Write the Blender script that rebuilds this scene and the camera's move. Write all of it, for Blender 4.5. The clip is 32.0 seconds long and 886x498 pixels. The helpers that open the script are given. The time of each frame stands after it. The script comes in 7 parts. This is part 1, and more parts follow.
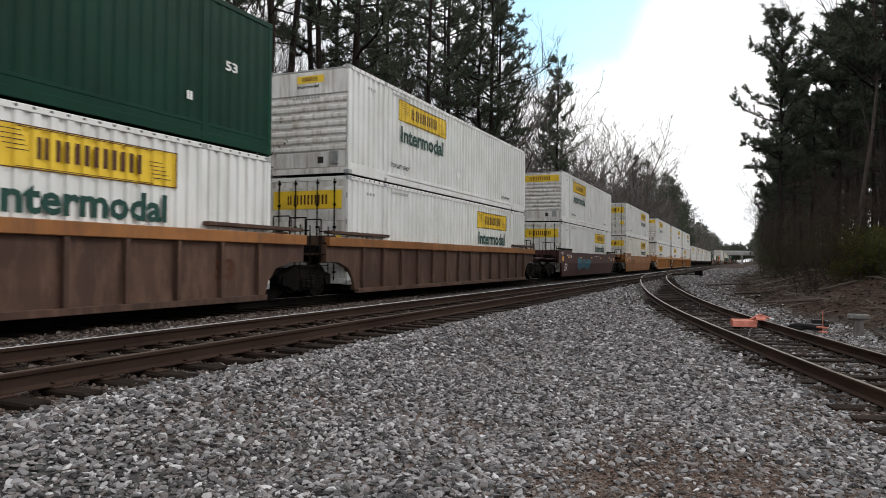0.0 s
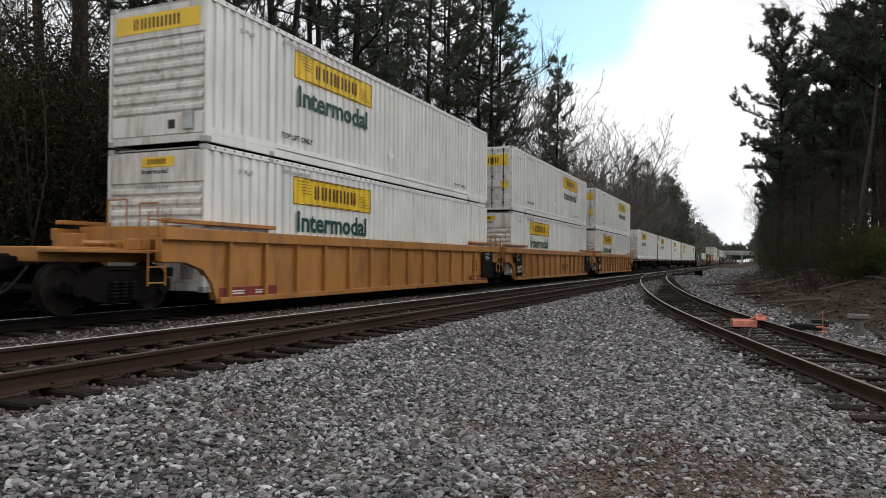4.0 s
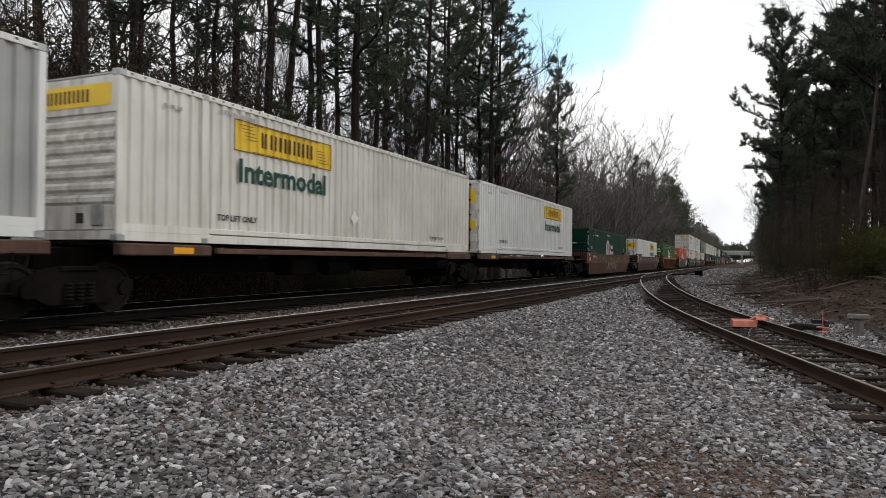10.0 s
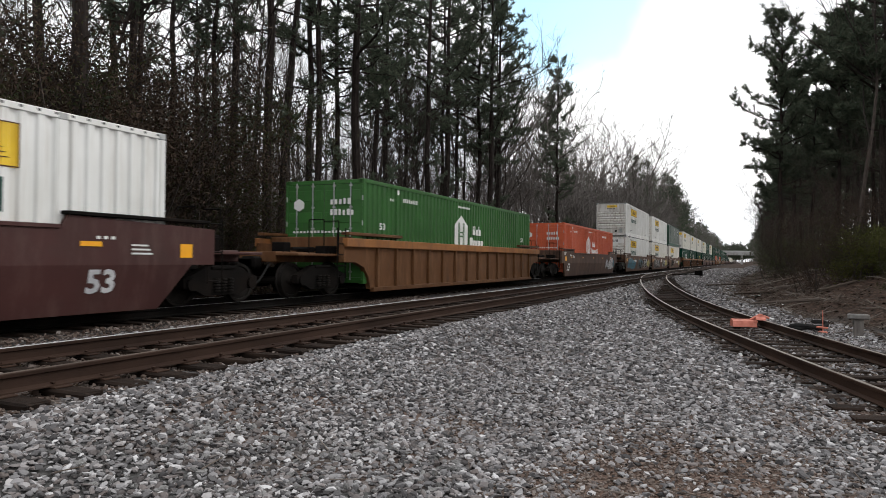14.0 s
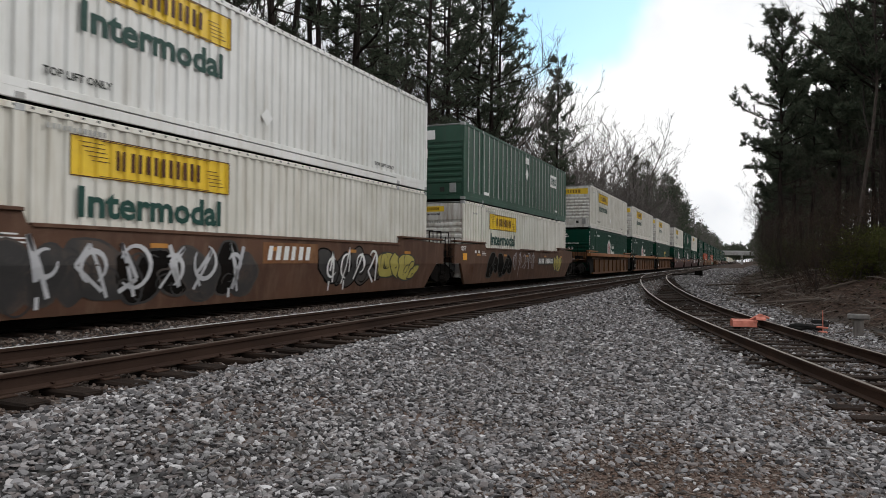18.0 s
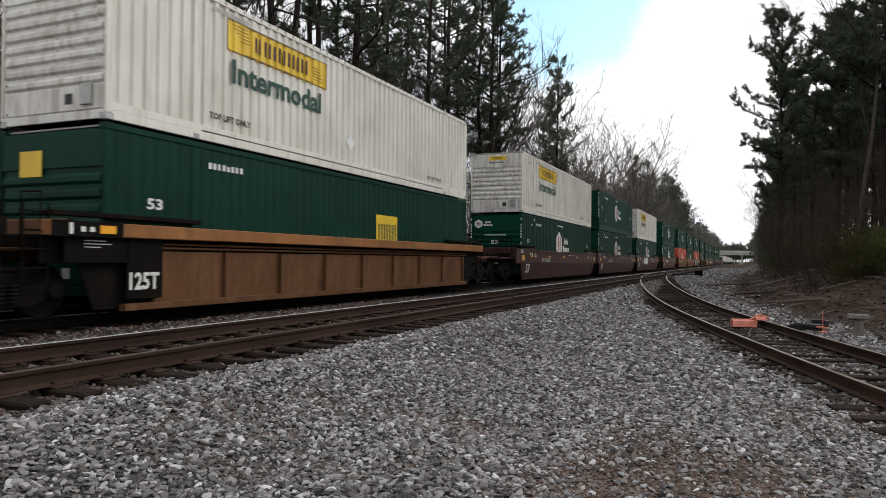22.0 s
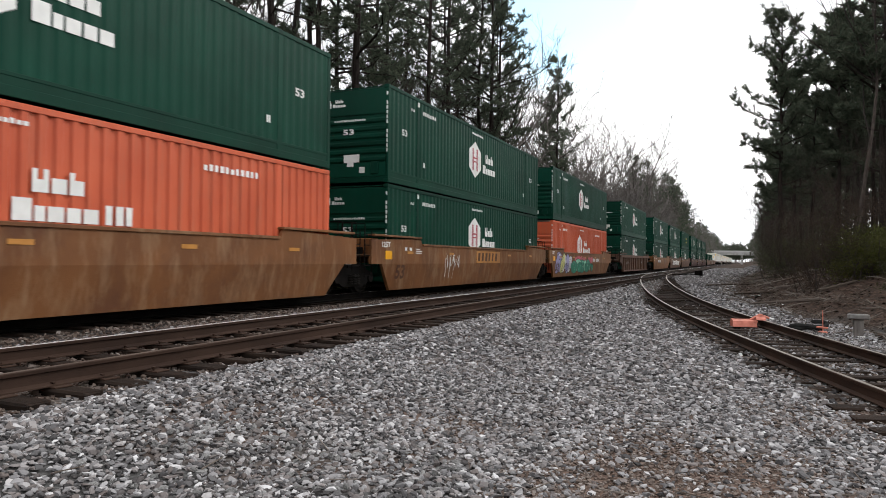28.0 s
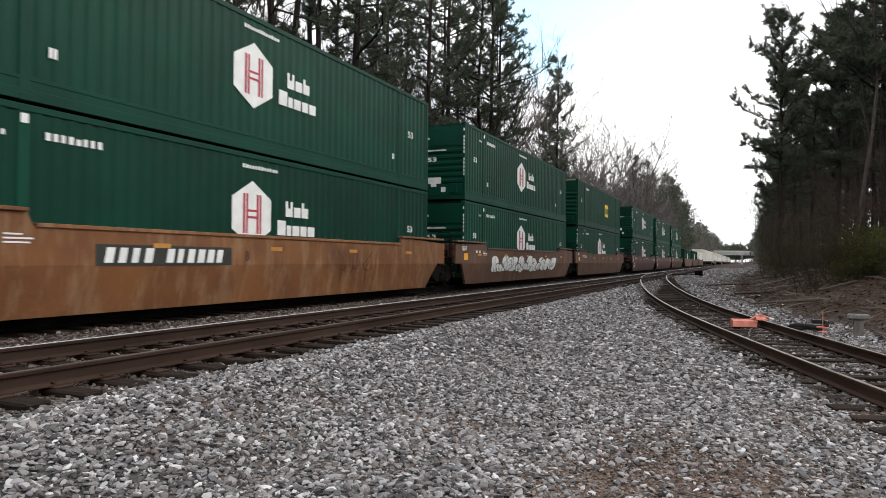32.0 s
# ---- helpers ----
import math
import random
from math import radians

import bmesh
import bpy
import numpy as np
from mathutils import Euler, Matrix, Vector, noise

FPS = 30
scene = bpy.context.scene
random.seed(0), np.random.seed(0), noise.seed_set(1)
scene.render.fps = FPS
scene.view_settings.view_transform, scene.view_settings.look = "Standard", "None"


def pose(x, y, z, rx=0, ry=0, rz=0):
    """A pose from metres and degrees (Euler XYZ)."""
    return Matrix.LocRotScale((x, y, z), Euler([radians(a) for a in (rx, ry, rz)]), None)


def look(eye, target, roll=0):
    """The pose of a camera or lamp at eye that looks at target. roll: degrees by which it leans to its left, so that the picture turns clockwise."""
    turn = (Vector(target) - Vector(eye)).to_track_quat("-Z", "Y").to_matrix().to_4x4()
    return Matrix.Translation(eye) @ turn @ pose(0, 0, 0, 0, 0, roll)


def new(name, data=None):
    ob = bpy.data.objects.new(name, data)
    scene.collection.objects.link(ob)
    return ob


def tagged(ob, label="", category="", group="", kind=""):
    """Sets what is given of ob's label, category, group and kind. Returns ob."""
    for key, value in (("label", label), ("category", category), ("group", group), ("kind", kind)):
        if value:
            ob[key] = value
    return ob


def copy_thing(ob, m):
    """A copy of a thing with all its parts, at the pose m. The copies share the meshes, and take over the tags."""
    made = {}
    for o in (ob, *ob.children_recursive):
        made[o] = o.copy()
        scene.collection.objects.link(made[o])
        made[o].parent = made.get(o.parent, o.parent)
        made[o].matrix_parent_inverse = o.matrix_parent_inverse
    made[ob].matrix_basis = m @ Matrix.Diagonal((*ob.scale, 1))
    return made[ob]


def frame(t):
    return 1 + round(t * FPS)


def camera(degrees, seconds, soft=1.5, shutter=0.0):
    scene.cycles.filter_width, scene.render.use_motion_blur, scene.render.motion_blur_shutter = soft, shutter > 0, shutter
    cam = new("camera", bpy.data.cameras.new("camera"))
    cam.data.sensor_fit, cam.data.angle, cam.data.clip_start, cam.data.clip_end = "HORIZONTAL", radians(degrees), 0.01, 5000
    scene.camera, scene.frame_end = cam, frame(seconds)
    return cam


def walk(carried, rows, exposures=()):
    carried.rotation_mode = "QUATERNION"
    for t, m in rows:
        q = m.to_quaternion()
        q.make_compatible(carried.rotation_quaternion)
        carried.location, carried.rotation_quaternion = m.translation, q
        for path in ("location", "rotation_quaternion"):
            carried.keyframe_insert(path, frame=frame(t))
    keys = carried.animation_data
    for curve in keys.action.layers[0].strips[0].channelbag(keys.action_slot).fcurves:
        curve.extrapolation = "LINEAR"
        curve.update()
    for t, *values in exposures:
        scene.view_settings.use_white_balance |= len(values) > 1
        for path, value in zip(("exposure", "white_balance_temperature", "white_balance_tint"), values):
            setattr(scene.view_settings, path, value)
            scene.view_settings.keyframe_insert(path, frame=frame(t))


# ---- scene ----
cam = camera(64.77, 32.0, soft=0.8, shutter=0.09)
EYE = Vector((0.0, 0.0, 1.03))
YAW, PITCH, ROLL = 23.356, 0.715, 0.846
view = pose(*EYE, 90 + PITCH, 0, YAW - 90) @ pose(0, 0, 0, 0, 0, ROLL)
walk(cam, [(0.0, view), (32.0, view)], [(0.0, 0.12), (1.0, -0.06), (3.0, -0.05), (6.0, -0.18), (8.0, -0.08), (11.0, -0.05), (12.0, 0.08), (14.0, 0.25), (17.0, 0.0), (18.0, -0.1), (20.0, 0.12), (22.0, 0.06), (24.0, 0.18), (25.0, 0.36), (29.0, 0.55), (32.0, 0.58)])

# ---- sky, clouds and sun ----
SUN_TO = Vector((0.75, -0.62, 0.65)).normalized()
SUN_EL, SUN_AZ = math.asin(SUN_TO.z), math.atan2(SUN_TO.x, SUN_TO.y)
world = bpy.data.worlds.new("world")
scene.world = world
world.use_nodes = True
wn, wl = world.node_tree.nodes, world.node_tree.links
wn.clear()


def wnode(kind, **kw):
    n = wn.new(kind)
    for k, v in kw.items():
        n.inputs[k].default_value = v
    return n


w_out = wn.new("ShaderNodeOutputWorld")
w_sky = wn.new("ShaderNodeTexSky")
w_sky.sky_type, w_sky.sun_disc = "NISHITA", False
w_sky.sun_elevation, w_sky.sun_rotation = SUN_EL, SUN_AZ
w_blue = wnode("ShaderNodeBackground", Strength=0.15)
w_tone = wnode("ShaderNodeHueSaturation", Hue=0.465, Saturation=1.1, Value=1.5)
wl.new(w_sky.outputs[0], w_tone.inputs["Color"])
wl.new(w_tone.outputs[0], w_blue.inputs[0])
w_co = wn.new("ShaderNodeTexCoord")
w_noise = wnode("ShaderNodeTexNoise", Scale=3.2, Detail=6.0, Roughness=0.55)
wl.new(w_co.outputs["Generated"], w_noise.inputs["Vector"])
w_cloudcol = wn.new("ShaderNodeValToRGB")
w_cloudcol.color_ramp.elements[0].position, w_cloudcol.color_ramp.elements[0].color = 0.3, (0.64, 0.67, 0.72, 1)
w_cloudcol.color_ramp.elements[1].position, w_cloudcol.color_ramp.elements[1].color = 0.6, (1.0, 1.0, 1.0, 1)
wl.new(w_noise.outputs["Fac"], w_cloudcol.inputs["Fac"])
w_white = wnode("ShaderNodeBackground", Strength=1.2)
wl.new(w_cloudcol.outputs[0], w_white.inputs[0])
# the gap of clear sky between the clouds, with a ragged edge
GAP = (view.to_3x3() @ Vector((0.205, 0.345, -1))).normalized()
w_warp = wnode("ShaderNodeTexNoise", Scale=5.0, Detail=4.0)
wl.new(w_co.outputs["Generated"], w_warp.inputs["Vector"])
w_dist = wn.new("ShaderNodeVectorMath")
w_dist.operation = "DISTANCE"
w_dist.inputs[1].default_value = GAP
wl.new(w_co.outputs["Generated"], w_dist.inputs[0])
w_add = wn.new("ShaderNodeMath")
w_add.operation = "MULTIPLY_ADD"
w_add.inputs[1].default_value = 0.14
wl.new(w_warp.outputs["Fac"], w_add.inputs[0])
wl.new(w_dist.outputs["Value"], w_add.inputs[2])
w_mask = wn.new("ShaderNodeMapRange")
w_mask.interpolation_type = "SMOOTHSTEP"
w_mask.inputs["From Min"].default_value = 0.150
w_mask.inputs["From Max"].default_value = 0.190
w_mask.inputs["To Min"].default_value = 0.12
wl.new(w_add.outputs[0], w_mask.inputs["Value"])
w_mix = wn.new("ShaderNodeMixShader")
wl.new(w_mask.outputs["Result"], w_mix.inputs[0])
wl.new(w_blue.outputs[0], w_mix.inputs[1])
wl.new(w_white.outputs[0], w_mix.inputs[2])
wl.new(w_mix.outputs[0], w_out.inputs[0])

sun = new("sun", bpy.data.lights.new("sun", "SUN"))
sun.data.energy, sun.data.angle, sun.data.color = 1.05, radians(14), (1.0, 0.97, 0.93)
sun.matrix_basis = look(SUN_TO * 50, (0, 0, 0))
# ---- materials ----
def material(name, stops, scale=8.0, rough=0.6, metal=0.0, bump=0.15, fine=60.0, stain=None, stain_scale=1.2, stain_amount=0.5, stretch=(1, 1, 1), random_tint=0.0, spec=0.5, streak=False, wear=None, wear_amount=0.5):
    """Two scales of variation: blotches between the colour stops, grain as relief, and stains with ragged edges."""
    m = bpy.data.materials.new(name)
    m.use_nodes = True
    n, l = m.node_tree.nodes, m.node_tree.links
    b = n["Principled BSDF"]
    b.inputs["Metallic"].default_value = metal
    b.inputs["Specular IOR Level"].default_value = spec
    co = n.new("ShaderNodeTexCoord")
    mp = n.new("ShaderNodeMapping")
    mp.inputs["Scale"].default_value = stretch
    l.new(co.outputs["Object"], mp.inputs["Vector"])
    info = n.new("ShaderNodeObjectInfo")
    shift = n.new("ShaderNodeVectorMath")
    shift.operation = "MULTIPLY_ADD"
    l.new(info.outputs["Random"], shift.inputs[0])
    shift.inputs[1].default_value = (37.0, 23.0, 11.0)
    l.new(mp.outputs[0], shift.inputs[2])
    big = n.new("ShaderNodeTexNoise")
    big.inputs["Scale"].default_value, big.inputs["Detail"].default_value = scale, 5
    l.new(shift.outputs[0], big.inputs["Vector"])
    ramp = n.new("ShaderNodeValToRGB")
    e = ramp.color_ramp.elements
    while len(e) < len(stops):
        e.new(0.5)
    for i, c in enumerate(stops):
        e[i].position = 0.32 + 0.36 * i / max(1, len(stops) - 1)
        e[i].color = (*c, 1)
    l.new(big.outputs["Fac"], ramp.inputs["Fac"])
    col = ramp.outputs[0]
    if stain:
        st = n.new("ShaderNodeTexNoise")
        st.inputs["Scale"].default_value, st.inputs["Detail"].default_value, st.inputs["Roughness"].default_value = stain_scale, 8, 0.65
        if streak:
            run = n.new("ShaderNodeVectorMath")
            run.operation = "MULTIPLY"
            run.inputs[1].default_value = (5.0, 5.0, 0.35)
            l.new(shift.outputs[0], run.inputs[0])
            l.new(run.outputs[0], st.inputs["Vector"])
        else:
            l.new(shift.outputs[0], st.inputs["Vector"])
        sr = n.new("ShaderNodeMapRange")
        sr.inputs["From Min"].default_value, sr.inputs["From Max"].default_value = 0.5, 0.72
        sr.inputs["To Max"].default_value = stain_amount
        l.new(st.outputs["Fac"], sr.inputs["Value"])
        mx = n.new("ShaderNodeMixRGB")
        l.new(sr.outputs[0], mx.inputs["Fac"])
        l.new(col, mx.inputs["Color1"])
        mx.inputs["Color2"].default_value = (*stain, 1)
        col = mx.outputs[0]
    if wear:
        # runs of faded paint and rust down the plates, broken up by scuffs along them
        wr = n.new("ShaderNodeTexNoise")
        wr.inputs["Scale"].default_value, wr.inputs["Detail"].default_value, wr.inputs["Roughness"].default_value = 1.0, 9, 0.7
        down = n.new("ShaderNodeVectorMath")
        down.operation = "MULTIPLY"
        down.inputs[1].default_value = (3.2, 3.2, 0.8)
        l.new(shift.outputs[0], down.inputs[0])
        l.new(down.outputs[0], wr.inputs["Vector"])
        wm = n.new("ShaderNodeMapRange")
        wm.inputs["From Min"].default_value, wm.inputs["From Max"].default_value = 0.48, 0.66
        wm.inputs["To Max"].default_value = wear_amount
        l.new(wr.outputs["Fac"], wm.inputs["Value"])
        wx = n.new("ShaderNodeMixRGB")
        l.new(wm.outputs[0], wx.inputs["Fac"])
        l.new(col, wx.inputs["Color1"])
        wx.inputs["Color2"].default_value = (*wear, 1)
        col = wx.outputs[0]
    if random_tint:
        hsv = n.new("ShaderNodeHueSaturation")
        mr = n.new("ShaderNodeMapRange")
        mr.inputs["To Min"].default_value, mr.inputs["To Max"].default_value = 1 - random_tint, 1 + random_tint
        l.new(info.outputs["Random"], mr.inputs["Value"])
        l.new(mr.outputs[0], hsv.inputs["Value"])
        l.new(col, hsv.inputs["Color"])
        col = hsv.outputs[0]
    l.new(col, b.inputs["Base Color"])
    fn = n.new("ShaderNodeTexNoise")
    fn.inputs["Scale"].default_value, fn.inputs["Detail"].default_value = fine, 3
    l.new(shift.outputs[0], fn.inputs["Vector"])
    rr = n.new("ShaderNodeMapRange")
    rr.inputs["To Min"].default_value, rr.inputs["To Max"].default_value = max(0, rough - 0.1), min(1, rough + 0.12)
    l.new(fn.outputs["Fac"], rr.inputs["Value"])
    l.new(rr.outputs[0], b.inputs["Roughness"])
    if bump:
        bp = n.new("ShaderNodeBump")
        bp.inputs["Strength"].default_value, bp.inputs["Distance"].default_value = bump, 0.01
        l.new(fn.outputs["Fac"], bp.inputs["Height"])
        l.new(bp.outputs[0], b.inputs["Normal"])
    return m


def island_material(name, stops, rough=0.9, bump=0.4, fine=40.0, spec=0.12, thin=0.0):
    """Colour by the loose piece, for heaps of stones, leaves and litter. thin: the share of light that a leaf lets through."""
    m = material(name, [stops[0], stops[-1]], rough=rough, bump=bump, fine=fine, spec=spec)
    n, l = m.node_tree.nodes, m.node_tree.links
    geo = n.new("ShaderNodeNewGeometry")
    ramp = n.new("ShaderNodeValToRGB")
    e = ramp.color_ramp.elements
    while len(e) < len(stops):
        e.new(0.5)
    for i, c in enumerate(stops):
        e[i].position = i / max(1, len(stops) - 1)
        e[i].color = (*c, 1)
    l.new(geo.outputs["Random Per Island"], ramp.inputs["Fac"])
    l.new(ramp.outputs[0], n["Principled BSDF"].inputs["Base Color"])
    if thin:
        veil = n.new("ShaderNodeBsdfTranslucent")
        l.new(ramp.outputs[0], veil.inputs["Color"])
        both = n.new("ShaderNodeMixShader")
        both.inputs[0].default_value = thin
        l.new(n["Principled BSDF"].outputs[0], both.inputs[1])
        l.new(veil.outputs[0], both.inputs[2])
        l.new(both.outputs[0], n["Material Output"].inputs["Surface"])
    return m


WHITE = material("white_paint", [(0.66, 0.66, 0.63), (0.78, 0.78, 0.76)], 0.9, 0.45, bump=0.05, stain=(0.42, 0.37, 0.3), stain_scale=1.1, stain_amount=0.42, random_tint=0.05, streak=True)
CREAM = material("weathered_white_paint", [(0.62, 0.60, 0.53), (0.74, 0.72, 0.66)], 0.9, 0.5, bump=0.05, stain=(0.36, 0.29, 0.2), stain_scale=1.3, stain_amount=0.5, random_tint=0.05, streak=True)
RUSTY_WHITE = material("rust_streaked_white_paint", [(0.68, 0.67, 0.64), (0.76, 0.75, 0.72)], 1.0, 0.5, bump=0.05, stain=(0.22, 0.10, 0.06), stain_scale=1.5, stain_amount=0.5, streak=True)
STAINED_WHITE = material("stained_white_paint", [(0.60, 0.59, 0.56), (0.74, 0.73, 0.70)], 1.2, 0.5, bump=0.05, stain=(0.20, 0.13, 0.08), stain_scale=1.0, stain_amount=0.75, random_tint=0.08, streak=True, wear=(0.30, 0.24, 0.18), wear_amount=0.55)
RUST = material("flaking_rust", [(0.10, 0.035, 0.02), (0.30, 0.12, 0.06)], 5, 0.85, bump=0.4, stain=(0.6, 0.55, 0.5), stain_scale=4, stain_amount=0.9, spec=0.15)
GREEN = material("dark_green_paint", [(0.0012, 0.027, 0.0162), (0.0020, 0.041, 0.0245)], 0.7, 0.5, bump=0.05, stain=(0.008, 0.037, 0.025), stain_scale=1.0, stain_amount=0.4, random_tint=0.18, streak=True, spec=0.1)
LEAF_GREEN = material("mid_green_paint", [(0.024, 0.095, 0.018), (0.034, 0.125, 0.026)], 0.8, 0.45, bump=0.05, stain=(0.04, 0.07, 0.03), stain_amount=0.5, streak=True, spec=0.3)
FADED_GREEN = material("faded_green_paint", [(0.02, 0.062, 0.040), (0.032, 0.085, 0.058)], 0.8, 0.5, bump=0.05, stain=(0.05, 0.06, 0.05), stain_amount=0.6, streak=True, spec=0.3)
ORANGE = material("orange_paint", [(0.47, 0.082, 0.032), (0.56, 0.112, 0.047)], 0.8, 0.45, bump=0.05, stain=(0.38, 0.13, 0.07), stain_amount=0.5, random_tint=0.1, streak=True, spec=0.3)
LOGO_YELLOW = material("yellow_vinyl", [(0.74, 0.48, 0.015), (0.82, 0.56, 0.025)], 2, 0.45, bump=0.03, stain=(0.45, 0.27, 0.03), stain_amount=0.4)
PANEL_WHITE = material("white_vinyl", [(0.72, 0.72, 0.70), (0.8, 0.8, 0.79)], 2, 0.45, bump=0.03, stain=(0.5, 0.48, 0.42), stain_amount=0.3)
INK = material("dark_lettering", [(0.02, 0.022, 0.018), (0.03, 0.032, 0.028)], 3, 0.5, bump=0.03, spec=0.25)
INK_GREEN = material("dark_green_lettering", [(0.008, 0.045, 0.035), (0.014, 0.06, 0.048)], 3, 0.5, bump=0.03, spec=0.25)
INK_BROWN = material("dark_brown_lettering", [(0.06, 0.02, 0.01), (0.08, 0.03, 0.012)], 3, 0.5, bump=0.03, spec=0.25)
MARK_RED = material("dark_red_vinyl", [(0.30, 0.015, 0.03), (0.36, 0.02, 0.04)], 3, 0.5, bump=0.03)
BAND_RED = material("dark_red_paint", [(0.13, 0.014, 0.012), (0.18, 0.02, 0.017)], 3, 0.55, bump=0.05, stain=(0.08, 0.03, 0.02), stain_amount=0.5)
MARK_WHITE = material("white_lettering", [(0.62, 0.62, 0.6), (0.75, 0.75, 0.73)], 3, 0.5, bump=0.03)
REFLECT = material("amber_reflector", [(0.75, 0.33, 0.01), (0.85, 0.40, 0.015)], 3, 0.35, bump=0.03)
DULL_AMBER = material("dirty_amber_reflector", [(0.36, 0.15, 0.02), (0.46, 0.20, 0.03)], 5, 0.5, bump=0.03)
GALV = material("galvanised_steel", [(0.30, 0.31, 0.31), (0.42, 0.43, 0.43)], 6, 0.45, metal=0.7, bump=0.05, stain=(0.2, 0.13, 0.08), stain_amount=0.4)
SEAL = material("black_rubber", [(0.015, 0.015, 0.015), (0.03, 0.03, 0.03)], 6, 0.7, bump=0.1)
ROOF_GREY = material("dull_grey_steel", [(0.28, 0.28, 0.27), (0.38, 0.38, 0.36)], 1, 0.55, bump=0.05)
C_ORANGE = material("weathered_orange_steel", [(0.22, 0.088, 0.026), (0.32, 0.135, 0.042)], 0.8, 0.62, bump=0.2, stain=(0.17, 0.065, 0.03), stain_scale=0.9, stain_amount=0.75, random_tint=0.1, spec=0.25, wear=(0.115, 0.055, 0.03), wear_amount=0.6)
C_YELLOW = material("yellow_orange_steel", [(0.33, 0.135, 0.024), (0.41, 0.18, 0.036)], 0.8, 0.55, bump=0.12, stain=(0.26, 0.11, 0.035), stain_scale=1.0, stain_amount=0.6, wear=(0.14, 0.066, 0.026), wear_amount=0.6)
C_BROWN = material("rust_brown_steel", [(0.050, 0.026, 0.019), (0.085, 0.045, 0.030)], 0.8, 0.7, bump=0.3, stain=(0.06, 0.035, 0.026), stain_amount=0.7, random_tint=0.1, spec=0.25, wear=(0.16, 0.095, 0.065), wear_amount=0.55)
C_MAROON = material("maroon_steel", [(0.040, 0.0140, 0.0125), (0.060, 0.0205, 0.018)], 0.7, 0.55, bump=0.12, stain=(0.05, 0.026, 0.022), stain_amount=0.6, spec=0.25, wear=(0.10, 0.058, 0.050), wear_amount=0.45)
C_RUST = material("rusted_tan_steel", [(0.066, 0.032, 0.0195), (0.106, 0.051, 0.029)], 0.9, 0.7, bump=0.3, stain=(0.11, 0.055, 0.036), stain_scale=1.1, stain_amount=0.8, random_tint=0.1, spec=0.25, wear=(0.17, 0.105, 0.072), wear_amount=0.45)
C_PIPED = material("rusty_orange_steel", [(0.125, 0.048, 0.0155), (0.185, 0.074, 0.024)], 0.9, 0.65, bump=0.25, stain=(0.085, 0.034, 0.018), stain_scale=0.8, stain_amount=0.8, random_tint=0.1, spec=0.25, wear=(0.27, 0.165, 0.09), wear_amount=0.6)
# rusty orange again, darkened for the shade of the overhanging chord
C_SHADED = material("shaded_orange_steel", [(0.084, 0.036, 0.014), (0.132, 0.057, 0.0215)], 0.9, 0.65, bump=0.25, stain=(0.042, 0.020, 0.012), stain_scale=0.9, stain_amount=0.8, random_tint=0.1, spec=0.2, wear=(0.19, 0.10, 0.05), wear_amount=0.5)
# grimy steel, coloured darker still to hold the shade under and between cars
C_DARK = material("grime_and_shade_steel", [(0.0040, 0.0035, 0.0032), (0.0080, 0.0067, 0.0060)], 3, 0.8, bump=0.3, stain=(0.018, 0.0115, 0.0085), stain_amount=0.5, spec=0.06)
WHEEL = material("worn_wheel_steel", [(0.007, 0.0058, 0.005), (0.016, 0.013, 0.011)], 4, 0.65, metal=0.1, bump=0.15, spec=0.12)
TREAD = material("polished_tread", [(0.45, 0.44, 0.42), (0.55, 0.54, 0.52)], 4, 0.3, metal=1.0, bump=0.03)
SPRAY_TEAL = material("teal_spray", [(0.005, 0.085, 0.13), (0.010, 0.135, 0.195)], 1.5, 0.6, bump=0.05)
SPRAY_GREEN = material("sea_green_spray", [(0.010, 0.15, 0.095), (0.02, 0.24, 0.155)], 1.5, 0.6, bump=0.05)
SPRAY_VIOLET = material("lilac_spray", [(0.20, 0.18, 0.36), (0.32, 0.30, 0.5)], 1.5, 0.6, bump=0.05)
SPRAY_MINT = material("mint_spray", [(0.16, 0.42, 0.28), (0.24, 0.54, 0.38)], 1.5, 0.6, bump=0.05)
SPRAY_PINK = material("pink_spray", [(0.42, 0.06, 0.09), (0.52, 0.09, 0.13)], 1.5, 0.6, bump=0.05, stain=(0.18, 0.09, 0.05), stain_amount=0.7)
SPRAY_OLIVE = material("olive_spray", [(0.30, 0.25, 0.05), (0.42, 0.36, 0.09)], 1.5, 0.6, bump=0.05)
SPRAY_SMOKE = material("smoky_black_spray", [(0.014, 0.013, 0.013), (0.036, 0.032, 0.030)], 1.2, 0.65, bump=0.08, stain=(0.10, 0.055, 0.035), stain_amount=0.6)
SPRAY_CITRON = material("citron_spray", [(0.46, 0.45, 0.14), (0.56, 0.55, 0.22)], 1.5, 0.6, bump=0.05)
SPRAY_GREY = material("silver_spray", [(0.38, 0.38, 0.40), (0.55, 0.55, 0.56)], 1.5, 0.5, bump=0.05)
RAIL_SIDE = material("rusty_rail", [(0.022, 0.0125, 0.009), (0.046, 0.026, 0.018)], 3, 0.75, bump=0.3, stretch=(0.3, 1, 1), stain=(0.05, 0.03, 0.022), stain_amount=0.6, spec=0.12)
RAIL_TOP = material("polished_rail_head", [(0.6, 0.6, 0.6), (0.72, 0.72, 0.72)], 2, 0.3, metal=0.6, bump=0.02, stretch=(0.2, 1, 1))
RAIL_BROWN = material("browned_rail_head", [(0.06, 0.043, 0.034), (0.10, 0.075, 0.06)], 3, 0.6, metal=0.3, bump=0.05, stretch=(0.2, 1, 1), spec=0.2)
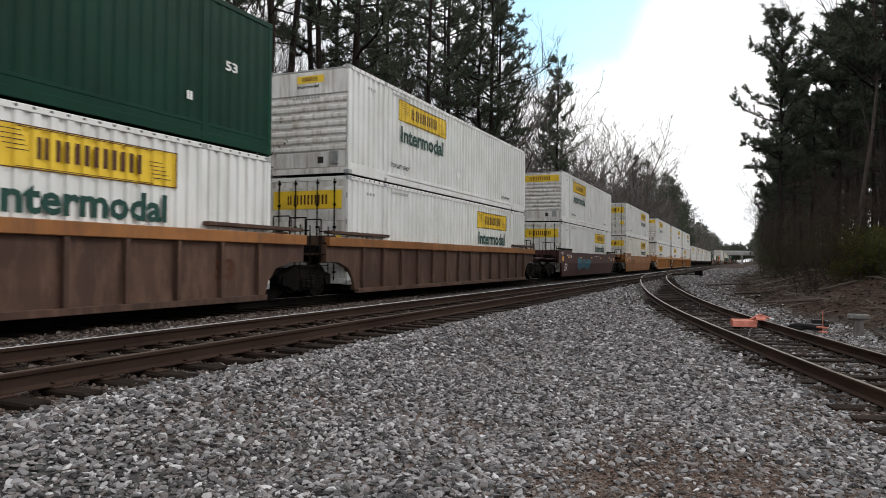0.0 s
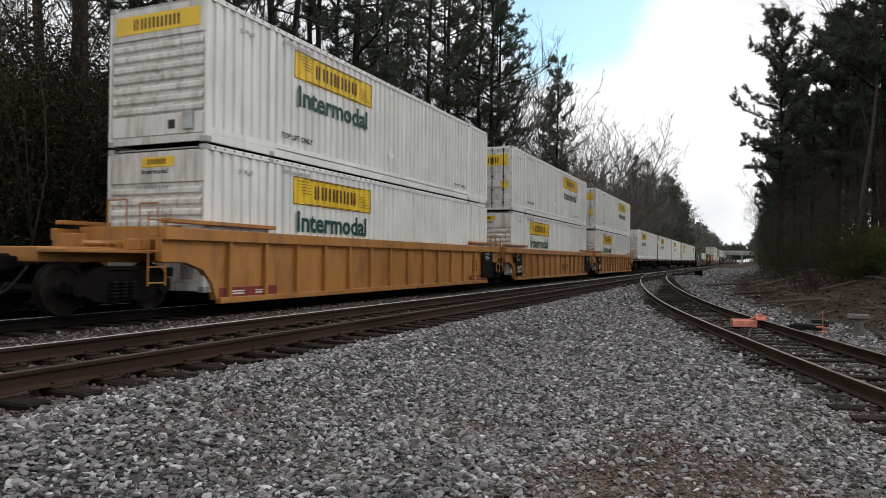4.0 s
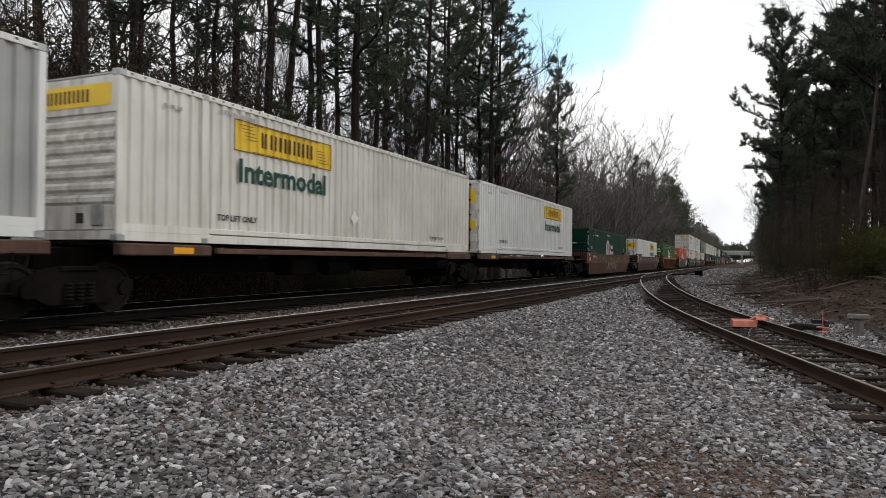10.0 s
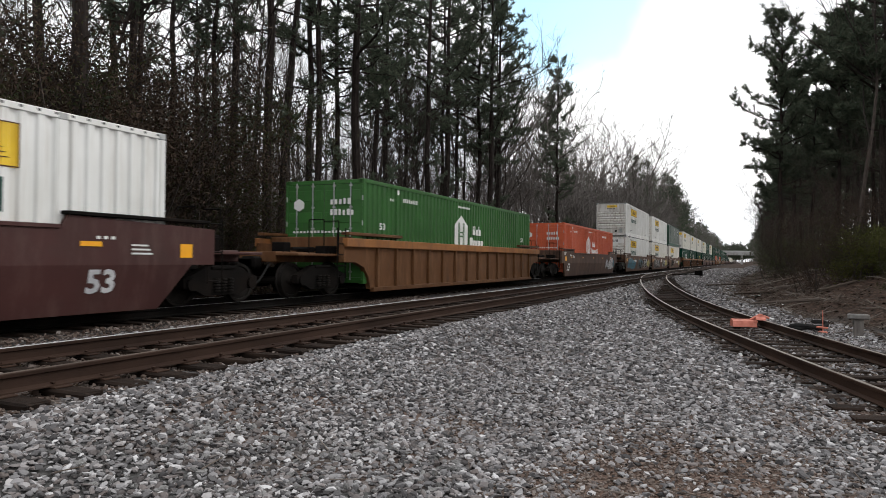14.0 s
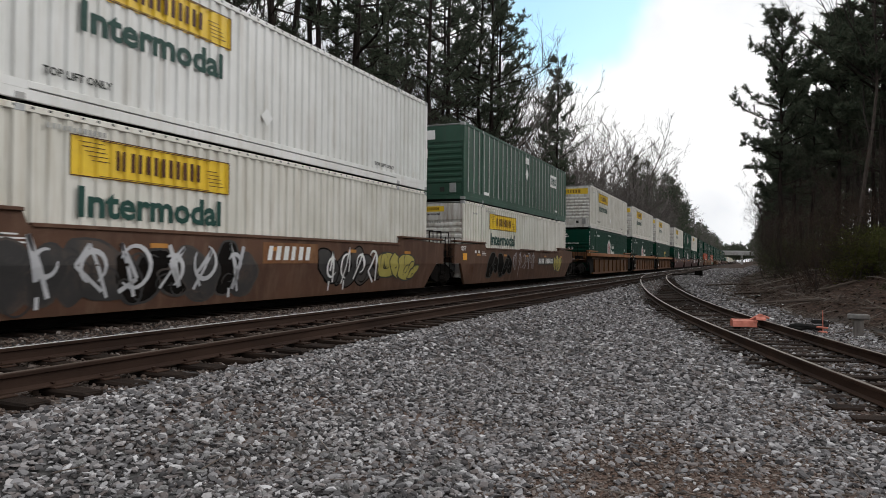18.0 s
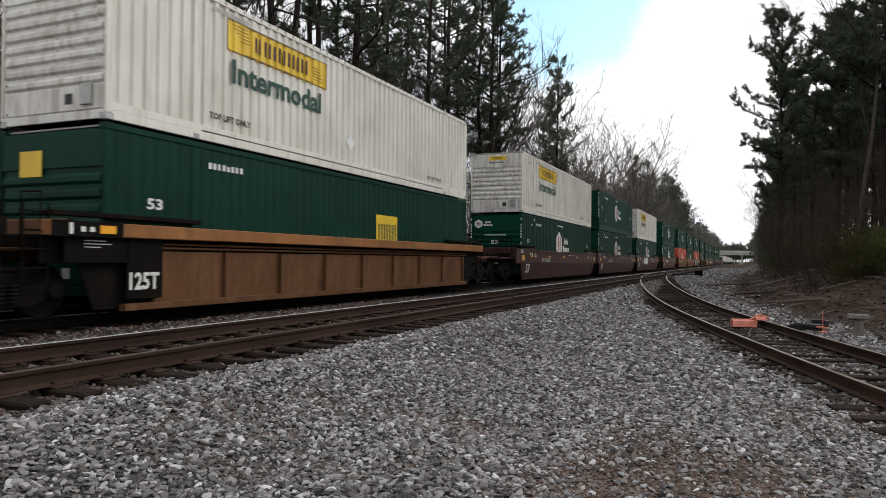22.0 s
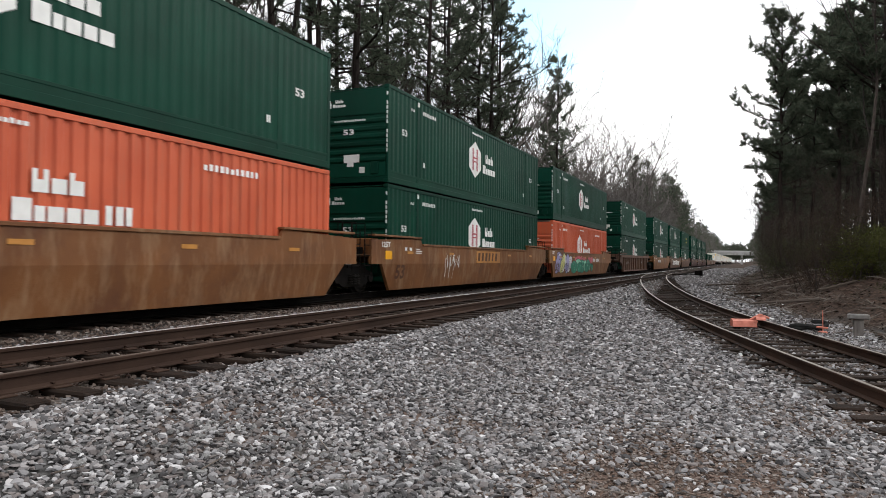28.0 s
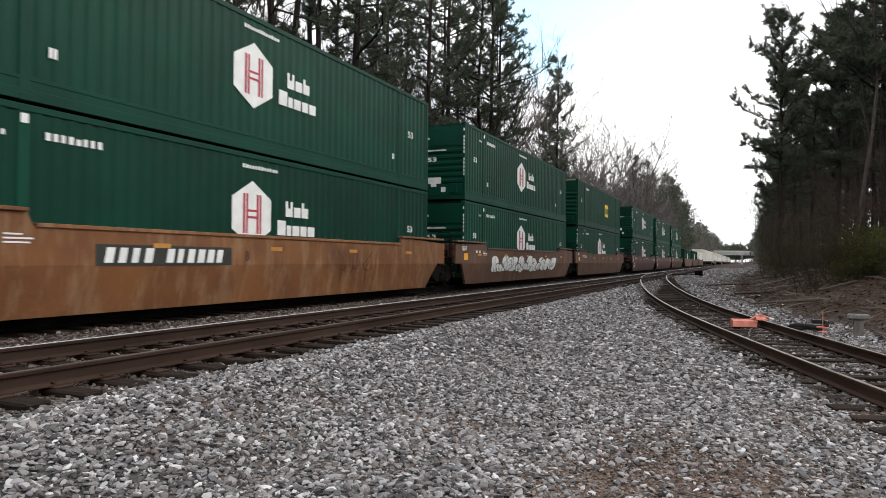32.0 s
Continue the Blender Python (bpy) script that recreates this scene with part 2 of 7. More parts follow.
RAIL_DULL = material("dull_rail_head", [(0.20, 0.16, 0.13), (0.32, 0.28, 0.24)], 3, 0.45, metal=0.8, bump=0.05, stretch=(0.2, 1, 1))
TIE = material("creosoted_timber", [(0.010, 0.0066, 0.005), (0.029, 0.0185, 0.0135)], 5, 0.85, bump=0.6, fine=30, stretch=(4, 0.5, 2), random_tint=0.3, spec=0.12)
STONES = island_material("crushed_granite", [(0.033, 0.0315, 0.032), (0.117, 0.112, 0.114), (0.268, 0.260, 0.264), (0.128, 0.108, 0.101), (0.385, 0.376, 0.382), (0.053, 0.050, 0.051), (0.185, 0.163, 0.157), (0.545, 0.534, 0.54)], 0.85, 0.5, 35)
RUST_STONES = island_material("rust_dusted_granite", [(0.055, 0.038, 0.030), (0.095, 0.071, 0.059), (0.15, 0.122, 0.106), (0.075, 0.052, 0.041), (0.22, 0.195, 0.18)], 0.9, 0.5, 35)
DIRT_STONES = island_material("dirt_dusted_granite", [(0.055, 0.042, 0.035), (0.125, 0.094, 0.079), (0.19, 0.152, 0.132), (0.11, 0.075, 0.060), (0.26, 0.23, 0.212)], 0.9, 0.5, 35)
STONE = material("granite_chip", [(0.11, 0.107, 0.104), (0.23, 0.226, 0.222)], 14, 0.85, bump=0.5, fine=70, random_tint=0.45, spec=0.12)
BARK = material("pine_bark", [(0.014, 0.011, 0.010), (0.036, 0.028, 0.024)], 5, 0.95, bump=0.8, fine=18, stretch=(3, 3, 0.6), spec=0.12)
# grey bark, lightened so that far trees carry the distance haze in their colour
HAZE_GREY = material("haze_grey_bark", [(0.085, 0.075, 0.069), (0.165, 0.149, 0.139)], 5, 0.95, bump=0.6, fine=20, stretch=(3, 3, 0.6), random_tint=0.25, spec=0.12)
BROWN_BARK = material("brown_bark", [(0.030, 0.024, 0.021), (0.070, 0.057, 0.050)], 5, 0.95, bump=0.6, fine=20, stretch=(3, 3, 0.6), random_tint=0.25, spec=0.12)
NEEDLES = island_material("pine_needles", [(0.044, 0.060, 0.042), (0.070, 0.090, 0.062), (0.104, 0.120, 0.084), (0.090, 0.095, 0.070)], 0.7, 0.0, thin=0.5)
SHRUB = island_material("evergreen_leaves", [(0.020, 0.026, 0.012), (0.034, 0.040, 0.017), (0.055, 0.058, 0.024), (0.05, 0.040, 0.024)], 0.7, 0.0, thin=0.3)
OLIVE = island_material("olive_leaves", [(0.045, 0.050, 0.014), (0.075, 0.082, 0.022), (0.11, 0.115, 0.035), (0.06, 0.052, 0.024)], 0.7, 0.0, thin=0.35)
BROWN_LEAF = island_material("dry_leaves", [(0.024, 0.016, 0.012), (0.045, 0.030, 0.021), (0.07, 0.048, 0.034)], 0.85, 0.0)
LITTER = island_material("dead_wood", [(0.05, 0.036, 0.027), (0.10, 0.080, 0.066), (0.21, 0.185, 0.165), (0.07, 0.05, 0.04)], 0.9, 0.2)
CONCRETE = material("pale_concrete", [(0.42, 0.42, 0.41), (0.55, 0.55, 0.54)], 0.6, 0.85, bump=0.1, stain=(0.3, 0.29, 0.28), stain_amount=0.5)
SAFETY = material("orange_enamel", [(0.60, 0.15, 0.075), (0.72, 0.21, 0.12)], 5, 0.5, bump=0.1, stain=(0.45, 0.12, 0.07), stain_amount=0.5)
SALMON = material("faded_salmon_enamel", [(0.46, 0.13, 0.085), (0.60, 0.20, 0.14)], 9, 0.6, bump=0.15, stain=(0.30, 0.12, 0.09), stain_scale=4, stain_amount=0.7)
ZINC = material("dull_zinc", [(0.10, 0.10, 0.097), (0.17, 0.168, 0.16)], 9, 0.6, bump=0.1, stain=(0.09, 0.06, 0.045), stain_amount=0.5)
RUBBER = material("old_rubber_hose", [(0.012, 0.012, 0.012), (0.03, 0.029, 0.028)], 8, 0.8, bump=0.3, spec=0.12)
# ---- shaping helpers ----
TRACK, NEAR = 10.905, 6.472          # centre lines of the train's track and of the empty one
CANT = -0.373


class Shape:
    def __init__(self):
        self.v, self.f = [], []

    def add(self, verts, faces):
        k = len(self.v)
        self.v += [tuple(p) for p in verts]
        self.f += [tuple(i + k for i in q) for q in faces]
        return self

    def box(self, x0, y0, z0, x1, y1, z1, c=0.0):
        if c <= 0:
            return self.add([(x, y, z) for x in (x0, x1) for y in (y0, y1) for z in (z0, z1)],
                            [(0, 1, 3, 2), (4, 6, 7, 5), (0, 4, 5, 1), (2, 3, 7, 6), (0, 2, 6, 4), (1, 5, 7, 3)])
        lo, hi, verts, at = (x0, y0, z0), (x1, y1, z1), [], {}
        for s in [(a, b, d) for a in (0, 1) for b in (0, 1) for d in (0, 1)]:
            for ax in range(3):
                p = [(hi[i] if s[i] else lo[i]) - (0 if i == ax else (c if s[i] else -c)) for i in range(3)]
                at[s, ax] = len(verts)
                verts.append(p)
        faces = []
        for ax in range(3):
            u, w = (ax + 1) % 3, (ax + 2) % 3
            for sd in (0, 1):
                q = []
                for a, b in ((0, 0), (1, 0), (1, 1), (0, 1)):
                    s = [0, 0, 0]
                    s[ax], s[u], s[w] = sd, a, b
                    q.append(at[tuple(s), ax])
                faces.append(tuple(q) if sd else tuple(reversed(q)))
            for a in (0, 1):
                for b in (0, 1):
                    s0, s1 = [0, 0, 0], [0, 0, 0]
                    s0[u] = s1[u] = a
                    s0[w] = s1[w] = b
                    s1[ax] = 1
                    q = (at[tuple(s0), u], at[tuple(s1), u], at[tuple(s1), w], at[tuple(s0), w])
                    faces.append(q if a == b else tuple(reversed(q)))
        for s in [(a, b, d) for a in (0, 1) for b in (0, 1) for d in (0, 1)]:
            q = tuple(at[s, i] for i in range(3))
            faces.append(q if sum(s) % 2 else tuple(reversed(q)))
        return self.add(verts, faces)

    def slab(self, outline, y0, y1):
        """An outline of (x, z), run from y0 to y1."""
        n = len(outline)
        v = [(x, y0, z) for x, z in outline] + [(x, y1, z) for x, z in outline]
        return self.add(v, [tuple(range(n)), tuple(range(2 * n - 1, n - 1, -1))] + [(i, i + n, (i + 1) % n + n, (i + 1) % n) for i in range(n)])

    def tube(self, p0, p1, r0, r1=None, n=6, caps=True):
        r1 = r0 if r1 is None else r1
        p0, p1 = Vector(p0), Vector(p1)
        d = (p1 - p0).normalized()
        a = d.orthogonal().normalized()
        b = d.cross(a)
        ring = [(a * math.cos(2 * math.pi * i / n) + b * math.sin(2 * math.pi * i / n)) for i in range(n)]
        v = [p0 + r * r0 for r in ring] + [p1 + r * r1 for r in ring]
        f = [(i, (i + 1) % n, (i + 1) % n + n, i + n) for i in range(n)]
        if caps:
            f += [tuple(range(n - 1, -1, -1)), tuple(range(n, 2 * n))]
        return self.add(v, f)

    def mesh(self, name, mat, smooth=False):
        me = bpy.data.meshes.new(name)
        me.from_pydata(self.v, [], self.f)
        me.materials.append(mat)
        if smooth:
            me.shade_smooth()
        me.update()
        return me


def part(name, shape, mat, parent, label="", at=None, smooth=False):
    ob = new(name, shape.mesh(name, mat, smooth) if isinstance(shape, Shape) else shape)
    if not isinstance(shape, Shape) and not ob.data.materials:
        ob.data.materials.append(mat)
    ob.parent = parent
    if at is not None:
        ob.matrix_basis = at
    if name in ("number_lettering", "notice_lettering", "edge_lettering", "name_lettering", "badge_lettering", "emblem_lettering", "border", "graffiti", "graffiti_fill", "graffiti_linework", "chord_lettering", "spring_nest", "lettering", "notice"):
        tagged(ob, kind="stuff")
    return tagged(ob, label) if label else ob


def thing(name, label, category, group="", kind=""):
    return tagged(new(name), label, category, group, kind)


LETTERS = {}


def lettering(body, mat, deep=0.004):
    """A word as a mesh 1 m high on its x and y plane, with its width."""
    if (body, mat.name) not in LETTERS:
        cu = bpy.data.curves.new("lettering", "FONT")
        cu.body, cu.size, cu.extrude, cu.resolution_u = body, 1.0, 0.0, 2
        cu.offset = 0.03
        ob = new("lettering", cu)
        bpy.context.view_layer.update()
        me = bpy.data.meshes.new_from_object(ob.evaluated_get(bpy.context.evaluated_depsgraph_get()))
        bpy.data.objects.remove(ob)
        co = np.empty(len(me.vertices) * 3)
        me.vertices.foreach_get("co", co)
        co = co.reshape(-1, 3)
        lo, hi = co.min(0), co.max(0)
        me.transform(Matrix.Diagonal((1 / (hi[0] - lo[0]), 1 / (hi[1] - lo[1]), 1, 1)) @ Matrix.Translation((-lo[0], -lo[1], 0)))
        me.materials.clear()
        me.materials.append(mat)
        LETTERS[body, mat.name] = me
    return LETTERS[body, mat.name]


def on_side(x, z, w, h, y):
    """Where a unit word sits on a flank that faces -y."""
    return Matrix.Translation((x, y, z)) @ Matrix.Rotation(radians(90), 4, "X") @ Matrix.Diagonal((w, h, 1, 1))


def on_end(y, z, w, h, x):
    """Where a unit word sits on an end that faces -x; y is its first letter's side."""
    return Matrix.Translation((x, y, z)) @ Matrix.Rotation(radians(-90), 4, "Z") @ Matrix.Rotation(radians(90), 4, "X") @ Matrix.Diagonal((w, h, 1, 1))


def marks_side(sh, x, z, w, h, y, n, seed=0, gap=0.3):
    """A row of n plain bars in place of lettering."""
    rnd = random.Random(seed)
    step = w / n
    for i in range(n):
        ww = step * (1 - gap) * rnd.uniform(0.75, 1.0)
        hh = h * rnd.choice((1.0, 1.0, 0.82))
        sh.box(x + i * step, y - 0.003, z, x + i * step + ww, y, z + hh)
    return sh


def marks_end(sh, y, z, w, h, x, n, seed=0, gap=0.3):
    rnd = random.Random(seed)
    step = w / n
    for i in range(n):
        ww = step * (1 - gap) * rnd.uniform(0.75, 1.0)
        sh.box(x - 0.003, y - i * step - ww, z, x, y - i * step, z + h * rnd.choice((1.0, 1.0, 0.82)))
    return sh


ROCK_V = [(0, 0, 1), (0.894, 0, 0.447), (0.276, 0.851, 0.447), (-0.724, 0.526, 0.447), (-0.724, -0.526, 0.447), (0.276, -0.851, 0.447),
          (0.724, 0.526, -0.447), (-0.276, 0.851, -0.447), (-0.894, 0, -0.447), (-0.276, -0.851, -0.447), (0.724, -0.526, -0.447), (0, 0, -1)]
ROCK_F = [(0, 1, 2), (0, 2, 3), (0, 3, 4), (0, 4, 5), (0, 5, 1), (1, 6, 2), (2, 7, 3), (3, 8, 4), (4, 9, 5), (5, 10, 1),
          (2, 6, 7), (3, 7, 8), (4, 8, 9), (5, 9, 10), (1, 10, 6), (6, 11, 7), (7, 11, 8), (8, 11, 9), (9, 11, 10), (10, 11, 6)]
# ---- ground, ballast and tracks ----
def siding_y(x):
    if x < 9:
        return 6.472 - 0.00249 * 59 ** 2 + 0.29382 * (x - 9)
    return 6.472 - 0.00249 * max(0.0, 68 - x) ** 2


def ramp(v, a, b):
    t = min(1.0, max(0.0, (v - a) / (b - a)))
    return t * t * (3 - 2 * t)


def siding_z(x):
    return -0.35 + 0.35 * ramp(x, 20, 52)


def bank_foot(x):
    return siding_y(x) - 3.1 - 2.6 * ramp(x, 30, 60)


def ground_z(x, y):
    foot = bank_foot(x)
    low = -0.55 + 0.34 * ramp(x, 22, 60)
    z = low + (-0.225 - low) * ramp(y, 3.0, 5.1)
    if x < 62 and y < 4.6:
        z -= 0.035 * ramp(1.75 - abs(y - siding_y(x)), 0, 0.35)
    if 5.0 < y < 7.8:
        z -= 0.020 * min(1, (y - 5.0) / 0.25, (7.8 - y) / 0.2)
    if y > 13.2:
        z -= 0.75 * ramp(y, 13.2, 15.5)
        z += 0.5 * ramp(y, 20, 60)
    if y < foot:
        d = foot - y
        z = low + 0.26 * min(d, 9.0) + 0.05 * max(0, min(d - 9, 60)) - 0.12 * math.exp(-((d - 0.4) ** 2) * 3)
        z += 0.25 * min(1, d / 2) * noise.noise(Vector((x * 0.35, y * 0.35, 1)))
    if z < 5:
        z += 0.035 * noise.noise(Vector((x * 0.9, y * 0.9, 0))) * (0.35 if y > 5 else 1.0)
    return z


def spaced(lo, hi, fine_lo, fine_hi, step, grow):
    vals, x, d = [], fine_lo, step
    while x < fine_hi:
        vals.append(x)
        x += step
    x, d = fine_hi, step
    while x < hi:
        vals.append(x)
        d *= grow
        x += d
    vals.append(hi)
    x, d = fine_lo, step
    while True:
        d *= grow
        x -= d
        if x < lo:
            break
        vals.append(x)
    vals.append(lo)
    return sorted(vals)


def ground():
    xs = spaced(-900, 3500, -4, 60, 0.4, 1.12)
    ys = spaced(-1500, 1500, -14, 18, 0.3, 1.15)
    sh = Shape()
    sh.v = [(x, y, ground_z(x, y)) for x in xs for y in ys]
    n = len(ys)
    sh.f = [(i * n + j, (i + 1) * n + j, (i + 1) * n + j + 1, i * n + j + 1) for i in range(len(xs) - 1) for j in range(n - 1)]
    ob = new("ground", sh.mesh("ground", GROUND, True))
    return tagged(ob, "grey crushed stone over brown dirt and leaf litter", "ground", kind="structure")


def ground_material():
    # dark grey base: the shade in the gaps between stones is put into it
    m = material("gravel_ground", [(0.03, 0.029, 0.028), (0.06, 0.058, 0.057), (0.11, 0.108, 0.106)], 22, 0.95, bump=1.0, fine=26, spec=0.1)
    n, l = m.node_tree.nodes, m.node_tree.links
    b = n["Principled BSDF"]
    grey = b.inputs["Base Color"].links[0].from_socket
    co = [k for k in n if k.type == "TEX_COORD"][0]
    # woods floor: beyond the tracks' shoulder and past the foot of the bank
    sep = n.new("ShaderNodeSeparateXYZ")
    l.new(co.outputs["Object"], sep.inputs[0])
    edge = n.new("ShaderNodeTexNoise")
    edge.inputs["Scale"].default_value, edge.inputs["Detail"].default_value = 0.5, 6
    l.new(co.outputs["Object"], edge.inputs["Vector"])

    def maths(op, a, bb, c=None):
        k = n.new("ShaderNodeMath")
        k.operation = op
        for i, v in enumerate((a, bb, c)):
            if v is None:
                continue
            if isinstance(v, (int, float)):
                k.inputs[i].default_value = v
            else:
                l.new(v, k.inputs[i])
        return k.outputs[0]

    x, y = sep.outputs[0], sep.outputs[1]

    def worn_to(cx, cy, r):
        dx, dy = maths("SUBTRACT", x, cx), maths("SUBTRACT", y, cy)
        d = maths("ADD", maths("MULTIPLY", dx, dx), maths("MULTIPLY", dy, dy))
        return maths("MAXIMUM", maths("MULTIPLY_ADD", d, -1 / (r * r), 1.0), 0.0)

    rest = maths("MAXIMUM", maths("SUBTRACT", 68.0, x), 0.0)
    curve = maths("MULTIPLY_ADD", maths("MULTIPLY", rest, rest), -0.00249, 6.472)
    near = maths("MULTIPLY_ADD", maths("SUBTRACT", x, 9.0), 0.29382, -2.196)
    line = maths("MAXIMUM", curve, maths("MINIMUM", near, maths("MULTIPLY", maths("SUBTRACT", x, 9.0), 1000.0)))
    shoulder = maths("MULTIPLY_ADD", maths("MINIMUM", maths("MAXIMUM", maths("SUBTRACT", x, 30.0), 0.0), 30.0), 0.09, 3.6)
    gap = maths("SUBTRACT", maths("SUBTRACT", line, y), shoulder)
    gap = maths("ADD", gap, maths("MULTIPLY_ADD", edge.outputs["Fac"], 3.0, -1.5))
    far = maths("MAXIMUM", gap, maths("MULTIPLY_ADD", edge.outputs["Fac"], 1.5, maths("SUBTRACT", y, 14.6)))
    floor_mask = n.new("ShaderNodeMapRange")
    floor_mask.inputs["From Min"].default_value, floor_mask.inputs["From Max"].default_value = -0.3, 0.9
    l.new(far, floor_mask.inputs["Value"])
    leaf = n.new("ShaderNodeTexNoise")
    leaf.inputs["Scale"].default_value, leaf.inputs["Detail"].default_value = 9, 8
    l.new(co.outputs["Object"], leaf.inputs["Vector"])
    lr = n.new("ShaderNodeValToRGB")
    lr.color_ramp.elements[0].position, lr.color_ramp.elements[0].color = 0.35, (0.020, 0.014, 0.011, 1)
    lr.color_ramp.elements[1].position, lr.color_ramp.elements[1].color = 0.7, (0.098, 0.062, 0.046, 1)
    l.new(leaf.outputs["Fac"], lr.inputs["Fac"])
    # bare reddish dirt that shows through the stones
    dirt = n.new("ShaderNodeTexNoise")
    dirt.inputs["Scale"].default_value, dirt.inputs["Detail"].default_value = 0.75, 9
    l.new(co.outputs["Object"], dirt.inputs["Vector"])
    dm = n.new("ShaderNodeMapRange")
    dm.inputs["From Min"].default_value, dm.inputs["From Max"].default_value = 0.52, 0.72
    bare = dirt.outputs["Fac"]
    for cx, cy, reach, share in ((5.9, 0.6, 1.3, 0.3), (4.8, 0.25, 1.5, 0.34), (8.2, -0.7, 1.2, 0.22), (6.1, 2.4, 0.8, 0.2)):
        bare = maths("MULTIPLY_ADD", worn_to(cx, cy, reach), share, bare)
    l.new(bare, dm.inputs["Value"])
    mx1 = n.new("ShaderNodeMixRGB")
    l.new(dm.outputs[0], mx1.inputs["Fac"])
    l.new(grey, mx1.inputs["Color1"])
    dr = n.new("ShaderNodeValToRGB")
    dr.color_ramp.elements[0].position, dr.color_ramp.elements[0].color = 0.3, (0.075, 0.050, 0.040, 1)
    dr.color_ramp.elements[1].position, dr.color_ramp.elements[1].color = 0.7, (0.165, 0.112, 0.088, 1)
    l.new(leaf.outputs["Fac"], dr.inputs["Fac"])
    l.new(dr.outputs[0], mx1.inputs["Color2"])
    mx2 = n.new("ShaderNodeMixRGB")
    l.new(floor_mask.outputs[0], mx2.inputs["Fac"])
    l.new(mx1.outputs[0], mx2.inputs["Color1"])
    l.new(lr.outputs[0], mx2.inputs["Color2"])
    # oil and brake dust under the running line, with the train's shade painted in
    oil_and_shade = n.new("ShaderNodeMapRange")
    oil_and_shade.inputs["From Min"].default_value, oil_and_shade.inputs["From Max"].default_value = 2.3, 1.5
    oil_and_shade.inputs["To Max"].default_value = 0.93
    l.new(maths("ABSOLUTE", maths("SUBTRACT", y, 10.905), 0.0), oil_and_shade.inputs["Value"])
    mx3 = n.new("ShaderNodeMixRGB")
    l.new(oil_and_shade.outputs[0], mx3.inputs["Fac"])
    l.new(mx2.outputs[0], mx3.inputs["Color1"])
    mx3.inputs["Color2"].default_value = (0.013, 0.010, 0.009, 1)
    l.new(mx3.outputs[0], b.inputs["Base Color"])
    return m


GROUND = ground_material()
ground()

RAIL_PROFILE = [(-0.070, -0.170), (0.070, -0.170), (0.070, -0.158), (0.012, -0.135), (0.009, -0.050), (0.034, -0.038), (0.036, -0.010), (0.030, -0.002),
                (-0.030, -0.002), (-0.036, -0.010), (-0.034, -0.038), (-0.009, -0.050), (-0.012, -0.135), (-0.070, -0.158)]


def rail(line, parent, head, side=None):
    """line: (x, y, z) along the rail's top."""
    sh, top = Shape(), Shape()
    n = len(RAIL_PROFILE)
    for x, y, z in line:
        sh.v += [(x, y + a, z + b) for a, b in RAIL_PROFILE]
        top.v += [(x, y - 0.029, z - 0.0015), (x, y - 0.02, z + 0.002), (x, y + 0.02, z + 0.002), (x, y + 0.029, z - 0.0015)]
    for k in range(len(line) - 1):
        sh.f += [(k * n + i, k * n + (i + 1) % n, (k + 1) * n + (i + 1) % n, (k + 1) * n + i) for i in range(n)]
        top.f += [(k * 4 + i, (k + 1) * 4 + i, (k + 1) * 4 + i + 1, k * 4 + i + 1) for i in range(3)]
    ob = part("rail", sh, side or RAIL_SIDE, parent)
    part("rail_head", top, head, ob, "bright worn running surface" if head is RAIL_TOP else "dull brown running surface")
    return ob


def tie_mesh(seed):
    rnd = random.Random(seed)
    sh = Shape().box(-0.115, -1.3, -0.18, 0.115, 1.3, 0.0, 0.012)
    sh.v = [(x + rnd.uniform(-0.012, 0.012), y + rnd.uniform(-0.03, 0.03), z + rnd.uniform(-0.008, 0.006)) for x, y, z in sh.v]
    return sh.mesh("tie", TIE)


TIES = [tie_mesh(i) for i in range(5)]
PLATE = Shape().box(-0.09, -0.17, 0, 0.09, 0.17, 0.016, 0.004).mesh("tie_plate", RAIL_SIDE)
SPIKE = Shape().box(-0.010, -0.012, 0, 0.010, 0.012, 0.03, 0).box(-0.016, -0.022, 0.03, 0.016, 0.018, 0.045, 0.004).mesh("spike", RAIL_SIDE)


